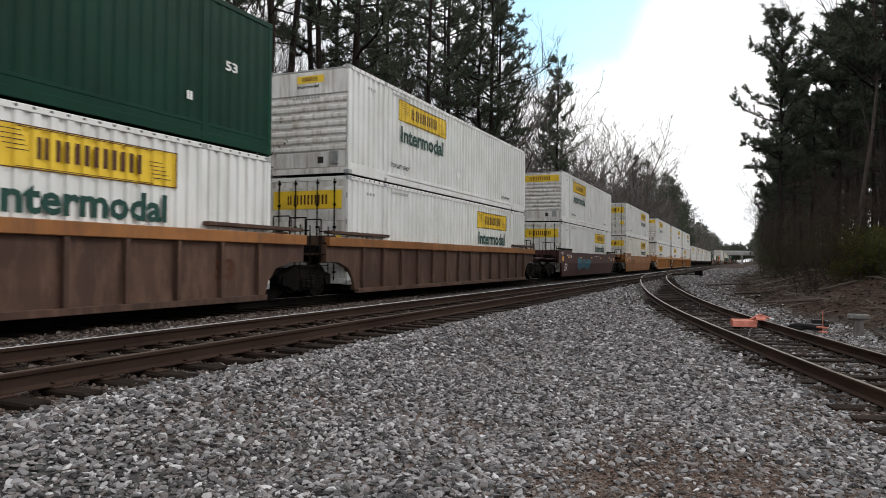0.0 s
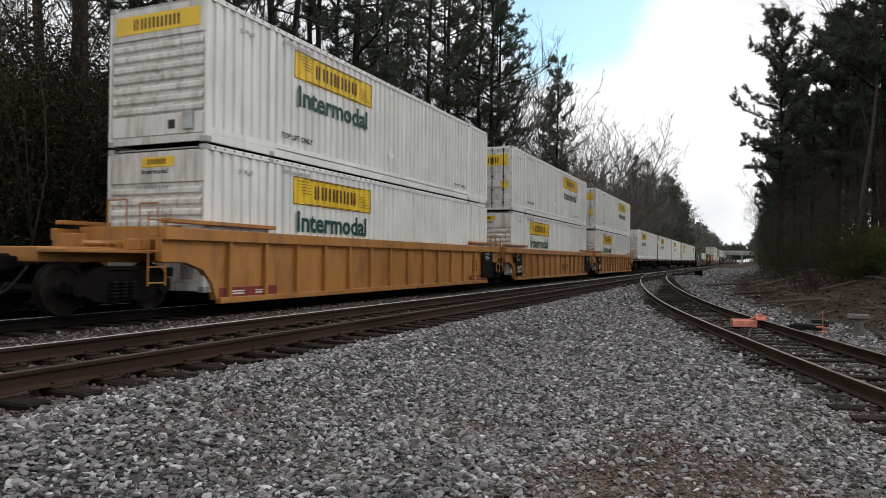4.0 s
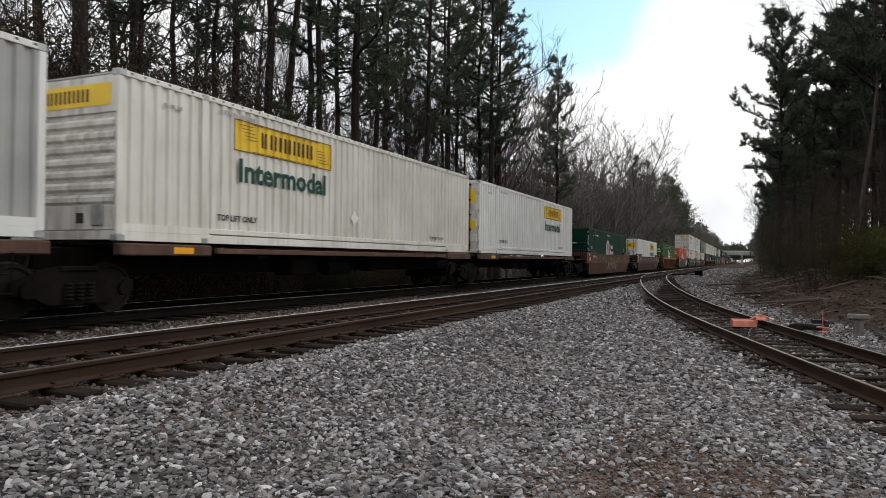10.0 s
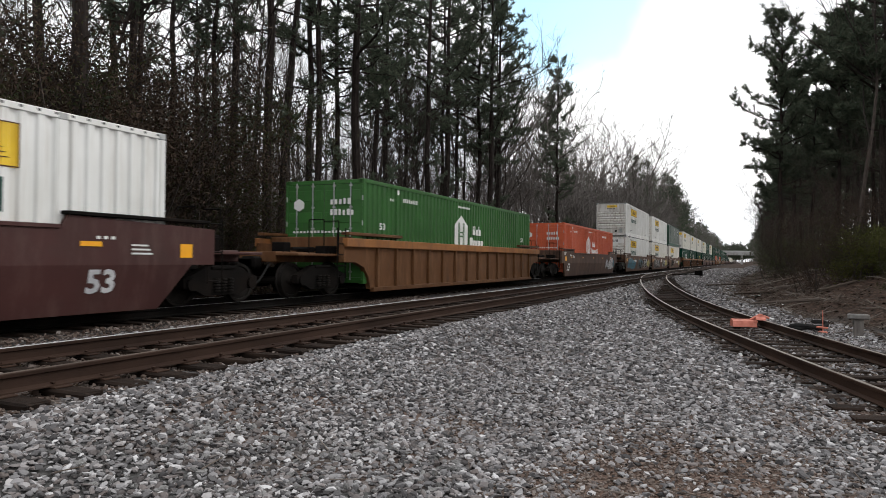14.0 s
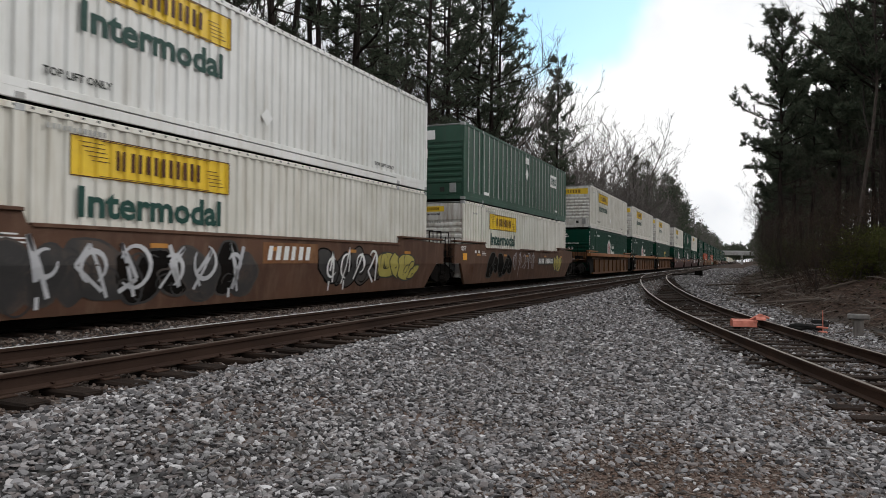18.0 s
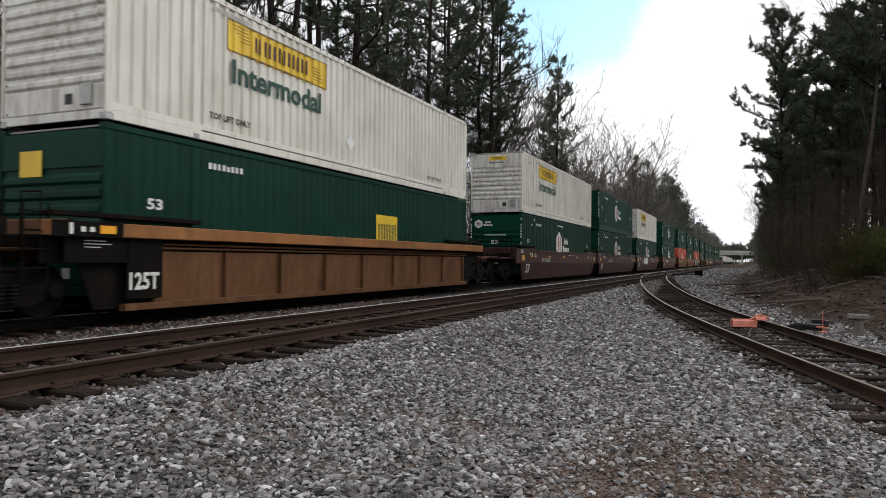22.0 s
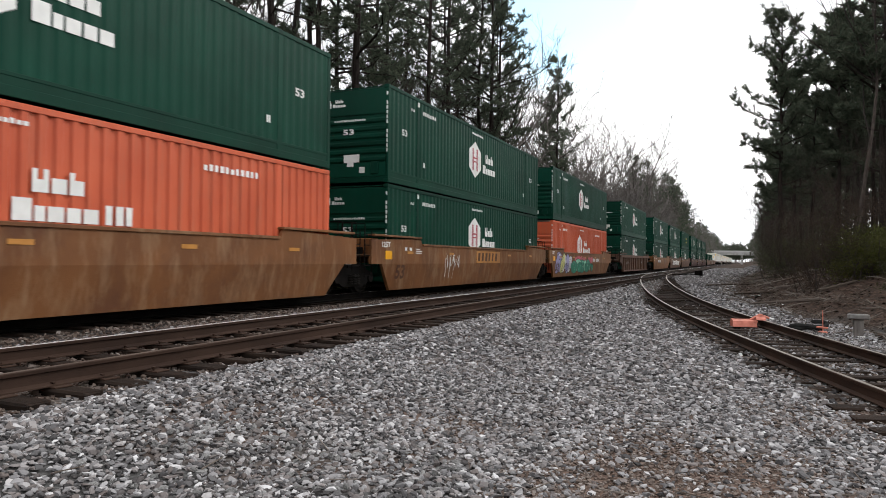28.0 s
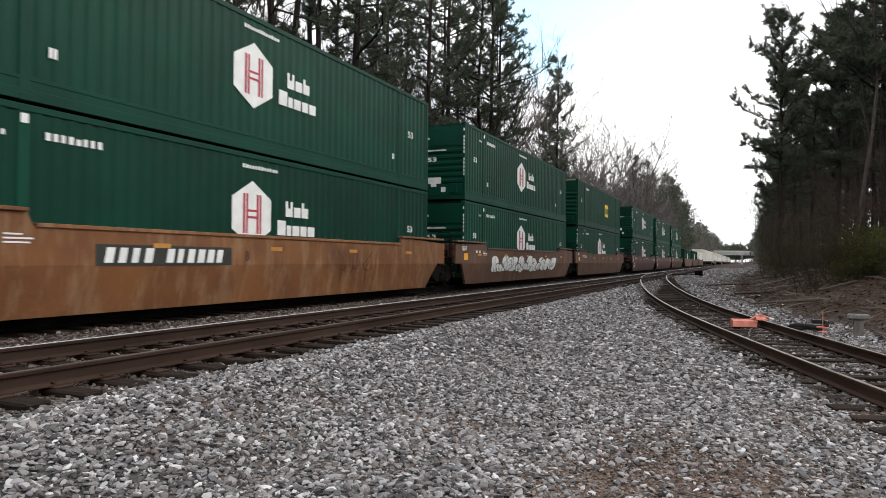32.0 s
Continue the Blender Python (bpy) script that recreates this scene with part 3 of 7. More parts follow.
def track(name, label, centre, level, x0, x1, head, near_to, joined_to, bits_to, near_head=None):
    root = thing(name, label, "railway track", kind="structure")
    xs = [x0 + i * (2.0 if x0 + i * 2.0 < 90 else 6.0) for i in range(int((x1 - x0) / 2))]
    xs = [x for x in xs if x <= x1]
    for side in (-0.7525, 0.7525):
        line = []
        for x in xs:
            slope = (centre(x + 0.5) - centre(x - 0.5))
            k = 1 / math.sqrt(1 + slope * slope)
            line.append((x - side * slope * k, centre(x) + side * k, level(x)))
        # the train's rails are near-black: the shade on them is put into the colour
        rail(line, root, near_head if near_head and side < 0 else head, C_DARK if centre(0) == TRACK else None)
    rnd = random.Random(len(name))
    x, rest = x0, Shape()
    while x < joined_to:
        slope = centre(x + 0.5) - centre(x - 0.5)
        m = pose(x, centre(x) + rnd.uniform(-0.05, 0.05), level(x) - 0.188 + rnd.uniform(-0.008, 0.004), 0, 0, math.degrees(math.atan(slope)) + rnd.uniform(-1.2, 1.2))
        if x < near_to:
            t = part("tie", rnd.choice(TIES), TIE, root, at=m)
            if 1.5 < x < bits_to:
                for side in (-0.7525, 0.7525):
                    part("tie_plate", PLATE, RAIL_SIDE, t, at=pose(0, side, 0.001))
                    for a, b in ((-0.05, -0.085), (0.05, 0.085)):
                        part("spike", SPIKE, RAIL_SIDE, t, at=pose(a, side + b, 0.012))
        else:
            box = Shape().box(-0.115, -1.3, -0.18, 0.115, 1.3, 0.0)
            rest.add([m @ Vector(p) for p in box.v], box.f)
        x += 0.53
    if rest.v:
        tagged(part("far_ties", rest, TIE, root), kind="stuff")
    return root


def flat(v):
    return lambda x: v


# ---- containers ----
LONG, HALF, HIGH = 16.15, 1.3, 2.9
PITCH_X = 0.285


STEEP, GENTLE = (0.38, 0.5, 0.88), (0.25, 0.5, 0.75)     # where a pleat leaves, reaches and leaves its depth


def wave(x, depth):
    a, b, c = GENTLE if depth < 0.03 else STEEP
    t = (x / PITCH_X) % 1.0
    if t < a:
        return 0.0
    if t < b:
        return depth * (t - a) / (b - a)
    if t < c:
        return depth
    return depth * (1 - (t - c) / (1 - c))


def breaks(x0, x1, marks):
    out = [x0]
    k = math.floor(x0 / PITCH_X)
    while k * PITCH_X < x1:
        for t in (0.0, *marks):
            v = (k + t) * PITCH_X
            if x0 + 1e-4 < v < x1 - 1e-4:
                out.append(v)
        k += 1
    return out + [x1]


def pleated(sh, x0, x1, z0, z1, depth, y=-1.284, out=0.0):
    xs = breaks(x0, x1, GENTLE if depth < 0.03 else STEEP)
    v = [(x, y + (wave(x, depth) if y < 0 else -wave(x, depth)) - out, z) for x in xs for z in (z0, z1)]
    return sh.add(v, [(2 * i, 2 * i + 2, 2 * i + 3, 2 * i + 1) for i in range(len(xs) - 1)])


def hexagon(cx, cz, w, h, y, x_is_end=None):
    pts = [(0, h / 2), (w / 2, h * 0.24), (w / 2, -h * 0.24), (0, -h / 2), (-w / 2, -h * 0.24), (-w / 2, h * 0.24)]
    sh = Shape()
    if x_is_end is None:
        sh.slab([(cx + a, cz + b) for a, b in reversed(pts)], y - 0.004, y)
    else:
        sh.add([(x_is_end - 0.004, cx + a, cz + b) for a, b in pts], [tuple(range(6))])
    return sh


def group_words(sh, x, z, h, y, flank=True):
    """Two rows of plain blocks in the place of the operator's name: short over long."""
    row = [(0.20, 0.055, 1.0), (0.32, 0.055, 1.0), (0.25, 0.08, 0.55), (0.41, 0.17, 0.66), (0.61, 0.06, 1.0), (0.66, 0.12, 0.66)], [(0.0, 0.20, 0.95), (0.23, 0.11, 0.66), (0.37, 0.18, 0.66), (0.585, 0.16, 0.66), (0.78, 0.18, 0.66)]
    for r, base in zip(row, (0.54, 0.0)):
        for a, w, t in r:
            hh = 0.44 * h * t
            z0 = z + base * h
            if flank:
                sh.box(x + a * h * 1.9, y - 0.004, z0, x + (a + w) * h * 1.9, y, z0 + hh)
            else:
                sh.box(y - 0.004, x - (a + w) * h * 1.9, z0, y, x - a * h * 1.9, z0 + hh)
    return sh


def letter_blocks(sh, x, z, w, h, y, flank=True):
    """Plain upright bars in the place of the carrier's name."""
    pairs = [(a + d * ww, 0.3 * ww) for a, ww in ((0.0, 0.10), (0.155, 0.125), (0.32, 0.14), (0.495, 0.14), (0.67, 0.14), (0.845, 0.14)) for d in (0.0, 0.62)]
    for a, ww in pairs:
        if flank:
            sh.box(x + a * w, y - 0.004, z, x + (a + ww) * w, y, z + h)
        else:
            sh.box(y - 0.004, x - (a + ww) * w, z, y, x - a * w, z + h)
    return sh


def far_container(colour):
    """A unit that never comes near: the flank, the end, the rails and the roof."""
    paint = {"white": WHITE, "green": GREEN, "cream": CREAM}[colour]
    root = thing("shipping_container", f"{'dark green' if colour == 'green' else 'white'} corrugated freight container far down the train", "freight container", "containers on the train")
    part("side_wall", pleated(Shape(), 0.1, LONG - 0.1, 0.2, 2.8, 0.034), paint, root)
    part("roof", Shape().box(0.05, -1.28, 2.8, LONG - 0.05, 1.28, 2.88), paint, root)
    part("end_wall", Shape().box(0.0, -1.29, 0.0, 0.1, 1.29, 2.9, 0.01), paint, root)
    part("rear_end", Shape().box(LONG - 0.1, -1.29, 0.0, LONG, 1.29, 2.9, 0.01), paint, root)
    part("bottom_rail", Shape().box(0.05, -1.295, 0.0, LONG - 0.05, -1.2, 0.2), paint, root)
    part("side_wall", Shape().box(0.1, 1.26, 0.0, LONG - 0.1, 1.28, 2.8), paint, root)
    if colour == "green":
        part("emblem", hexagon(7.22, 1.62, 1.28, 1.40, -1.29), MARK_WHITE, root, "white hexagon")
    else:
        part("name_panel", pleated(Shape(), 2.9, 6.56, 1.95, 2.6, 0.034, out=0.004), LOGO_YELLOW, root, "yellow name panel")
    return root


CASTS = {}


def casting(mat):
    if mat.name not in CASTS:
        CASTS[mat.name] = Shape().box(0, 0, 0, 0.178, 0.162, 0.118, 0.012).mesh("corner_casting", mat)
    return CASTS[mat.name]



def container(kind):
    paint = {"white": WHITE, "cream": CREAM, "rusty": RUSTY_WHITE, "grey_tail": WHITE, "hub": GREEN, "orange": ORANGE, "leaf": LEAF_GREEN, "ribbed": FADED_GREEN, "plain_green": GREEN}[kind.split("-")[0]]
    base, end, mark = (kind.split("-") + ["", ""])[:3]
    colour = {"white": "white", "cream": "weathered cream-white", "rusty": "rust-streaked white", "grey_tail": "white steel, grey-ended", "hub": "dark green", "orange": "orange", "leaf": "mid green", "ribbed": "faded dark green", "plain_green": "dark green"}[base]
    look_of = {"white": "corrugated steel", "cream": "corrugated steel", "rusty": "corrugated steel", "grey_tail": "corrugated", "hub": "corrugated steel", "orange": "corrugated steel", "leaf": "corrugated steel", "ribbed": "ribbed steel", "plain_green": "corrugated steel"}[base]
    badge = {"white": "yellow name panel", "cream": "yellow name panel", "rusty": "yellow name panel", "grey_tail": "yellow name panel", "hub": "white hexagon emblem", "orange": "white hexagon emblem", "leaf": "white hexagon emblem", "ribbed": "pale name squares", "plain_green": "pale yellow name square"}[base]
    root = thing("shipping_container", f"{colour} {look_of} freight container with {badge}", "freight container", "containers on the train")
    cast = casting(paint if base in ("hub", "orange", "leaf", "plain_green") else GALV)
    grimy = STAINED_WHITE if base in ("white", "cream", "rusty", "grey_tail") else paint
    hubish = base in ("hub", "orange", "leaf", "plain_green")
    depth = 0.015 if base in ("hub", "plain_green") else 0.042
    z0, z1 = 0.30 if not hubish else 0.36, HIGH - 0.10
    # near flank, split by the lifting posts at the 40 ft points
    sh = Shape()
    if base == "ribbed":
        sh.box(0.1, -1.27, z0, LONG - 0.1, -1.25, z1)
    else:
        for a, b in ((0.1, 1.98), (2.16, 13.99), (14.17, LONG - 0.1)):
            if base == "grey_tail" and a > 14:
                continue
            pleated(sh, a, b, z0, z1, depth)
    part("side_wall", sh, paint, root)
    if base == "grey_tail":
        part("tail_panel", pleated(Shape(), 14.17, LONG - 0.1, z0, z1, depth), ROOF_GREY, root, "bare grey corrugated panel")
    part("side_wall", Shape().box(0.1, 1.262, z0, LONG - 0.1, 1.284, z1), paint, root)
    part("roof", Shape().box(0.08, -1.25, HIGH - 0.05, LONG - 0.08, 1.25, HIGH - 0.02), ROOF_GREY if base != "hub" else paint, root)
    part("floor", Shape().box(0.08, -1.24, 0.06, LONG - 0.08, 1.24, 0.16), C_DARK, root)
    for y in (-1, 1):
        a, b = sorted((y * 1.24, y * 1.298))
        part("top_rail", Shape().box(0.12, a, HIGH - 0.105, LONG - 0.12, b, HIGH - 0.001, 0.008), paint, root)
        br = Shape().box(0.12, a, 0.004, LONG - 0.12, b, 0.17, 0.008)
        if not hubish and base != "ribbed":
            br.box(2.2, a - (0.003 if y < 0 else 0), 0.19, 13.95, b, 0.30, 0.008)
            br.box(0.12, a, 0.17, 2.2, b, 0.30, 0.0).box(13.95, a, 0.17, LONG - 0.12, b, 0.30, 0.0)
        else:
            br.box(0.12, a + 0.012, 0.17, LONG - 0.12, b - 0.012, 0.30)
            br.box(0.12, a + 0.004, 0.30, LONG - 0.12, b - 0.004, 0.365, 0.006)
        part("bottom_rail", br, paint, root)
        for x in (0.0, LONG - 0.13):
            part("corner_post", Shape().box(x, a, 0.11, x + 0.13, b, HIGH - 0.11, 0.01), paint, root)
        for x in (1.98, 13.99) if y < 0 else ():
            part("lifting_post", Shape().box(x, -1.296, 0.12, x + 0.18, -1.262, HIGH - 0.1, 0.008), paint, root)
            part("corner_casting", cast, GALV, root, at=pose(x, -1.302, HIGH - 0.122))
            part("corner_casting", cast, GALV, root, at=pose(x, -1.302, -0.004))
    # small drip marks under the top rail
    studs = Shape()
    x = 0.25
    while x < LONG - 0.2:
        studs.box(x, -1.3005, HIGH - 0.06, x + 0.05, -1.298, HIGH - 0.022)
        x += PITCH_X
    if base not in ("hub", "plain_green"):
        tagged(part("notch_strip", studs, SEAL if base in ("white", "cream", "rusty", "grey_tail") else paint, root), kind="stuff")
    part("rear_end", Shape().box(LONG - 0.05, -1.25, 0.1, LONG - 0.01, 1.25, HIGH - 0.1), paint, root)
    # the end that leads
    if end == "door":
        for s in (-1, 1):
            y0, y1 = (-1.235, -0.006) if s < 0 else (0.006, 1.235)
            leaf = Shape().box(0.012, y0, 0.17, 0.055, y1, HIGH - 0.13, 0.006)
            door = part("door", leaf, grimy, root)
            for k in range(4):
                zz = 0.45 + k * 0.62
                part("door_panel", Shape().box(0.0, y0 + 0.06, zz, 0.03, y1 - 0.06, zz + 0.3, 0.012), grimy, door)
            for t in (0.28, 0.72):
                yy = y0 + (y1 - y0) * t
                bar = Shape().tube((-0.03, yy, 0.1), (-0.03, yy, HIGH - 0.08), 0.017, n=8)
                for zz in (0.3, 0.9, 1.5, 2.1, 2.7):
                    bar.box(-0.045, yy - 0.04, zz, 0.012, yy + 0.04, zz + 0.05, 0.004)
                part("locking_bar", bar, C_DARK if paint in (WHITE, CREAM) else GALV, door, "steel locking bar")
                part("handle", Shape().box(-0.055, min(yy, yy - s * 0.45), 1.0, -0.035, max(yy, yy - s * 0.45), 1.035, 0.004), GALV, door)
            for zz in (0.35, 0.95, 1.6, 2.3):
                part("hinge", Shape().box(-0.01, (1.235 if s > 0 else -1.275), zz, 0.03, (1.275 if s > 0 else -1.235), zz + 0.14, 0.004), GALV, door)
        part("door_seal", Shape().box(0.02, -0.006, 0.17, 0.04, 0.006, HIGH - 0.13), SEAL, root)
        part("sill", Shape().box(0, -1.24, 0.02, 0.08, 1.24, 0.165, 0.01), paint, root)
        part("header", Shape().box(0, -1.24, HIGH - 0.125, 0.08, 1.24, HIGH - 0.01, 0.01), paint, root)
    else:
        wall = Shape().box(0.05, -1.24, 0.1, 0.08, 1.24, HIGH - 0.1)
        wall.box(0.012, -1.24, HIGH - 0.72 if base != "hub" else HIGH - 0.85, 0.05, 1.24, HIGH - 0.09, 0.006)
        wall.box(0.012, -1.24, 0.02, 0.05, 1.24, 0.17, 0.006)
        part("end_wall", wall, grimy, root)
        top = HIGH - (0.76 if base != "hub" else 0.90)
        count = 7 if not hubish else 6
        step = (top - 0.62) / count
        for k in range(count):
            zz = 0.62 + k * step
            rib = Shape().add([(0.05, y, z) if x else (0.005, y, z) for y in (-1.2, 1.2) for x, z in ((1, zz), (0, zz + step * 0.22), (0, zz + step * 0.55), (1, zz + step * 0.78))],
                              [(0, 4, 5, 1), (1, 5, 6, 2), (2, 6, 7, 3), (0, 1, 2, 3), (7, 6, 5, 4)])
            part("end_rib", rib, grimy, root)
        part("end_panel", Shape().box(0.02, -1.2, 0.19, 0.05, 1.2, 0.60, 0.006), grimy, root)
        part("document_box", Shape().box(-0.03, -0.98, 0.26, 0.02, -0.72, 0.62, 0.01), GALV if not hubish else paint, root)
        part("placard", Shape().box(0.012, -0.5, 0.3, 0.02, -0.32, 0.48), INK if not hubish else MARK_WHITE, root)
    y = -1.290
    if base in ("white", "cream", "rusty", "grey_tail"):
        lx = 9.72 if end == "door" else 2.9
        panel = part("name_panel", pleated(Shape(), lx, lx + 3.66, 1.95, 2.60, depth, out=0.004), LOGO_YELLOW, root, "yellow name panel with dark border")
        edge = Shape()
        for k in (0.03, 0.61):
            edge.box(lx + 0.55, y - 0.004, 1.95 + k, lx + 3.1, y, 1.962 + k)
        for k in range(5):
            edge.box(lx + 0.16 + k * 0.06, y - 0.004, 2.50 - k * 0.07, lx + 0.62 + k * 0.03, y, 2.512 - k * 0.07)
            edge.box(lx + 3.0 + k * 0.02, y - 0.004, 2.36 - k * 0.07, lx + 3.3 + k * 0.05, y, 2.372 - k * 0.07)
        for k in (0.0, 0.632):
            edge.box(lx, y - 0.004, 1.95 + k, lx + 3.66, y, 1.968 + k)
        for k in (0.0, 3.642):
            edge.box(lx + k, y - 0.004, 1.968, lx + k + 0.018, y, 2.582)
        part("border", edge, INK_BROWN, panel)
        part("name_lettering", letter_blocks(Shape(), lx + 0.88, 2.12, 2.0, 0.33, y), INK_BROWN, panel, "dark lettering blocks")
        part("lettering", lettering("Intermodal", INK_GREEN), INK_GREEN, root, "dark green word on the flank", at=on_side(lx + 0.16, 1.30, 3.26, 0.5, y - 0.004))
        part("lettering", lettering("TOP LIFT ONLY", INK), INK, root, "small black handling note", at=on_side(2.42, 0.47, 1.25, 0.13, y - 0.004))
        part("lettering", lettering("TOP LIFT ONLY", INK), INK, root, "small black handling note", at=on_side(12.6, 0.40, 1.2, 0.10, y - 0.004))
        part("number_lettering", marks_side(Shape(), 2.5, 2.62, 1.1, 0.085, y, 12, 4), ROOF_GREY, root)
        part("number_lettering", marks_side(Shape(), 1.0, 2.45, 0.5, 0.09, y, 3, 5), ROOF_GREY, root)
        part("placard", Shape().slab([(7.75, 0.62), (7.95, 0.82), (7.75, 1.02), (7.55, 0.82)], y - 0.004, y), PANEL_WHITE, root, "worn diamond placard holder")
        if base == "rusty":
            part("rust_patch", pleated(Shape(), 0.13, 0.9, 2.28, 2.8, depth, out=0.003), RUST, root, "patch of bare rust by the corner")
            part("rust_patch", pleated(Shape(), 11.3, 11.95, 2.62, 2.8, depth, out=0.003), RUST, root, "patch of bare rust")
            part("rust_patch", Shape().box(-0.003, -1.297, 0.15, 0.1, -1.2, 1.9), RUST, root, "rusted corner post face")
        if end == "door":
            part("end_badge", Shape().box(-0.006, -1.10, 2.02, 0.002, 1.10, 2.52), LOGO_YELLOW, root, "yellow badge across both doors")
            part("badge_lettering", letter_blocks(Shape(), 0.62, 2.14, 1.3, 0.26, -0.006, False), INK_BROWN, root)
            part("notice", Shape().box(-0.005, -1.1, 0.98, 0.002, -0.78, 1.3), LOGO_YELLOW, root)
            part("notice", Shape().box(0.004, 0.75, 1.3, 0.010, 1.05, 1.55), INK, root)
        elif mark == "big" or mark == "plate":
            part("end_badge", Shape().box(0.002, -1.12, 2.30, 0.012, 1.12, 2.68), LOGO_YELLOW if mark == "big" else PANEL_WHITE, root, "name badge across the end")
            part("badge_lettering", letter_blocks(Shape(), 0.62, 2.38, 1.25, 0.22, 0.001, False), INK_BROWN if mark == "big" else INK, root)
        else:
            part("end_badge", Shape().box(0.002, -0.5, 2.50, 0.012, 0.36, 2.70), LOGO_YELLOW, root, "small yellow name badge")
            part("badge_lettering", letter_blocks(Shape(), 0.20, 2.55, 0.5, 0.11, 0.001, False), INK_BROWN, root)
            part("lettering", lettering("Intermodal", INK), INK, root, at=on_end(0.36, 2.36, 0.7, 0.10, 0.008))
            part("number_lettering", marks_end(Shape(), 0.5, 2.06, 0.9, 0.08, 0.004, 9, 3), ROOF_GREY, root)
    elif base in ("hub", "orange", "leaf"):
        hx = 6.82 if base == "orange" else 7.22
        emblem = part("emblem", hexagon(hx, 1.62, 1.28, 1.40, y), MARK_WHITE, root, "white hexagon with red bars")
        bars = Shape()
        ink = MARK_RED if base == "hub" else (ORANGE if base == "orange" else LEAF_GREEN)
        for a in (-0.30, 0.14):
            bars.box(hx + a, y - 0.008, 1.20, hx + a + 0.07, y - 0.004, 2.04)
            bars.box(hx + a + 0.10, y - 0.008, 1.20, hx + a + 0.16, y - 0.004, 2.04)
        bars.box(hx - 0.14, y - 0.008, 1.52, hx + 0.14, y - 0.004, 1.57).box(hx - 0.14, y - 0.008, 1.66, hx + 0.14, y - 0.004, 1.71)
        part("emblem_lettering", bars, ink, emblem)
        part("name_lettering", group_words(Shape(), 8.10 if base != "orange" else 7.85, 1.20, 0.80, y), MARK_WHITE, root, "white lettering blocks")
        if base == "orange":
            part("name_lettering", marks_side(Shape(), 9.45, 1.20, 0.62, 0.32, y, 3, 4, 0.22), MARK_WHITE, root)
        part("number_lettering", marks_side(Shape(), 2.42, 2.42, 1.05, 0.12, y, 8, 6), MARK_WHITE, root)
        part("number_lettering", marks_side(Shape(), 6.9, 2.58, 1.2, 0.08, y, 12, 7, 0.15), MARK_WHITE, root)
        part("number_lettering", marks_side(Shape(), 1.55, 2.40, 0.28, 0.08, y, 3, 8), MARK_WHITE, root)
        if base == "orange":
            part("number_lettering", marks_side(Shape(), 11.7, 2.38, 1.7, 0.13, y, 11, 12), PANEL_WHITE, root)
        for sx in (0.9, 14.65) if base != "orange" else ():
            part("lettering", lettering("53", MARK_WHITE), MARK_WHITE, root, "white length number", at=on_side(sx, 1.52, 0.36, 0.2, y - 0.004))
        for sx in (2.45, 13.6):
            part("number_lettering", marks_side(Shape(), sx, 0.72, 0.16, 0.16, y, 2, 9, 0.1), MARK_WHITE, root)
        part("lift_label", Shape().box(2.02, -1.3, HIGH - 0.28, 2.14, -1.296, HIGH - 0.14), MARK_WHITE, root)
        if end != "door":
            em = part("emblem", hexagon(0.88, 2.42, 0.40, 0.42, 0, x_is_end=0.010), MARK_WHITE, root, "small white hexagon")
            part("emblem_lettering", Shape().box(0.003, 0.93, 2.33, 0.006, 0.97, 2.51).box(0.003, 0.79, 2.33, 0.006, 0.83, 2.51).box(0.003, 0.83, 2.40, 0.006, 0.93, 2.44), paint, em)
            part("name_lettering", group_words(Shape(), 0.62, 2.32, 0.24, 0.008, False), MARK_WHITE, root)
            part("number_lettering", marks_end(Shape(), 0.55, 1.86, 1.1, 0.06, 0.003, 14, 3, 0.15), MARK_WHITE, root)
            part("lettering", lettering("53", MARK_WHITE), MARK_WHITE, root, at=on_end(0.25, 1.46, 0.38, 0.17, 0.002))
            part("notice", Shape().box(0.004, -0.32, 0.62, 0.008, 0.22, 0.86).box(0.004, -0.12, 0.50, 0.008, 0.10, 0.62), MARK_WHITE, root, "white notice sticker")
            edge = Shape()
            for s in (-1.27, 1.24):
                for k in range(13):
                    if k % 6 != 5:
                        edge.box(-0.002, s - 0.01, 0.9 + k * 0.14, 0.0, s + 0.04, 1.0 + k * 0.14)
            part("edge_lettering", edge, MARK_WHITE, root)
        else:
            part("number_lettering", marks_end(Shape(), -0.25, 2.2, 0.7, 0.17, -0.048, 5, 3), MARK_WHITE, root)
            part("number_lettering", marks_end(Shape(), -0.25, 1.9, 0.8, 0.17, -0.048, 6, 4), MARK_WHITE, root)
            part("number_lettering", marks_end(Shape(), 1.0, 1.4, 1.9, 0.07, -0.048, 16, 5), MARK_WHITE, root)
            part("emblem", hexagon(0.8, 2.2, 0.34, 0.36, 0, x_is_end=-0.046), MARK_WHITE, root)
    elif base == "ribbed":
        x = 0.45
        while x < LONG - 0.3:
            part("side_rib", Shape().box(x, -1.297, z0, x + 0.07, -1.27, z1, 0.008), ROOF_GREY, root, "pale grey hat-section rib")
            x += 0.585
        sq = part("name_square", Shape().box(12.6, y - 0.012, 1.7, 13.9, y - 0.008, 2.35), PANEL_WHITE, root, "pale name square")
        part("name_lettering", letter_blocks(Shape(), 12.7, 1.82, 1.1, 0.4, y - 0.012), INK_GREEN, sq)
        part("end_square", Shape().box(0.000, -0.1, 2.3, 0.005, 0.45, 2.65), PANEL_WHITE, root)
        part("placard", Shape().slab([(8.2, 1.55), (8.45, 1.85), (8.2, 2.15), (7.95, 1.85)], y - 0.012, y - 0.008), PANEL_WHITE, root, "white diamond placard")
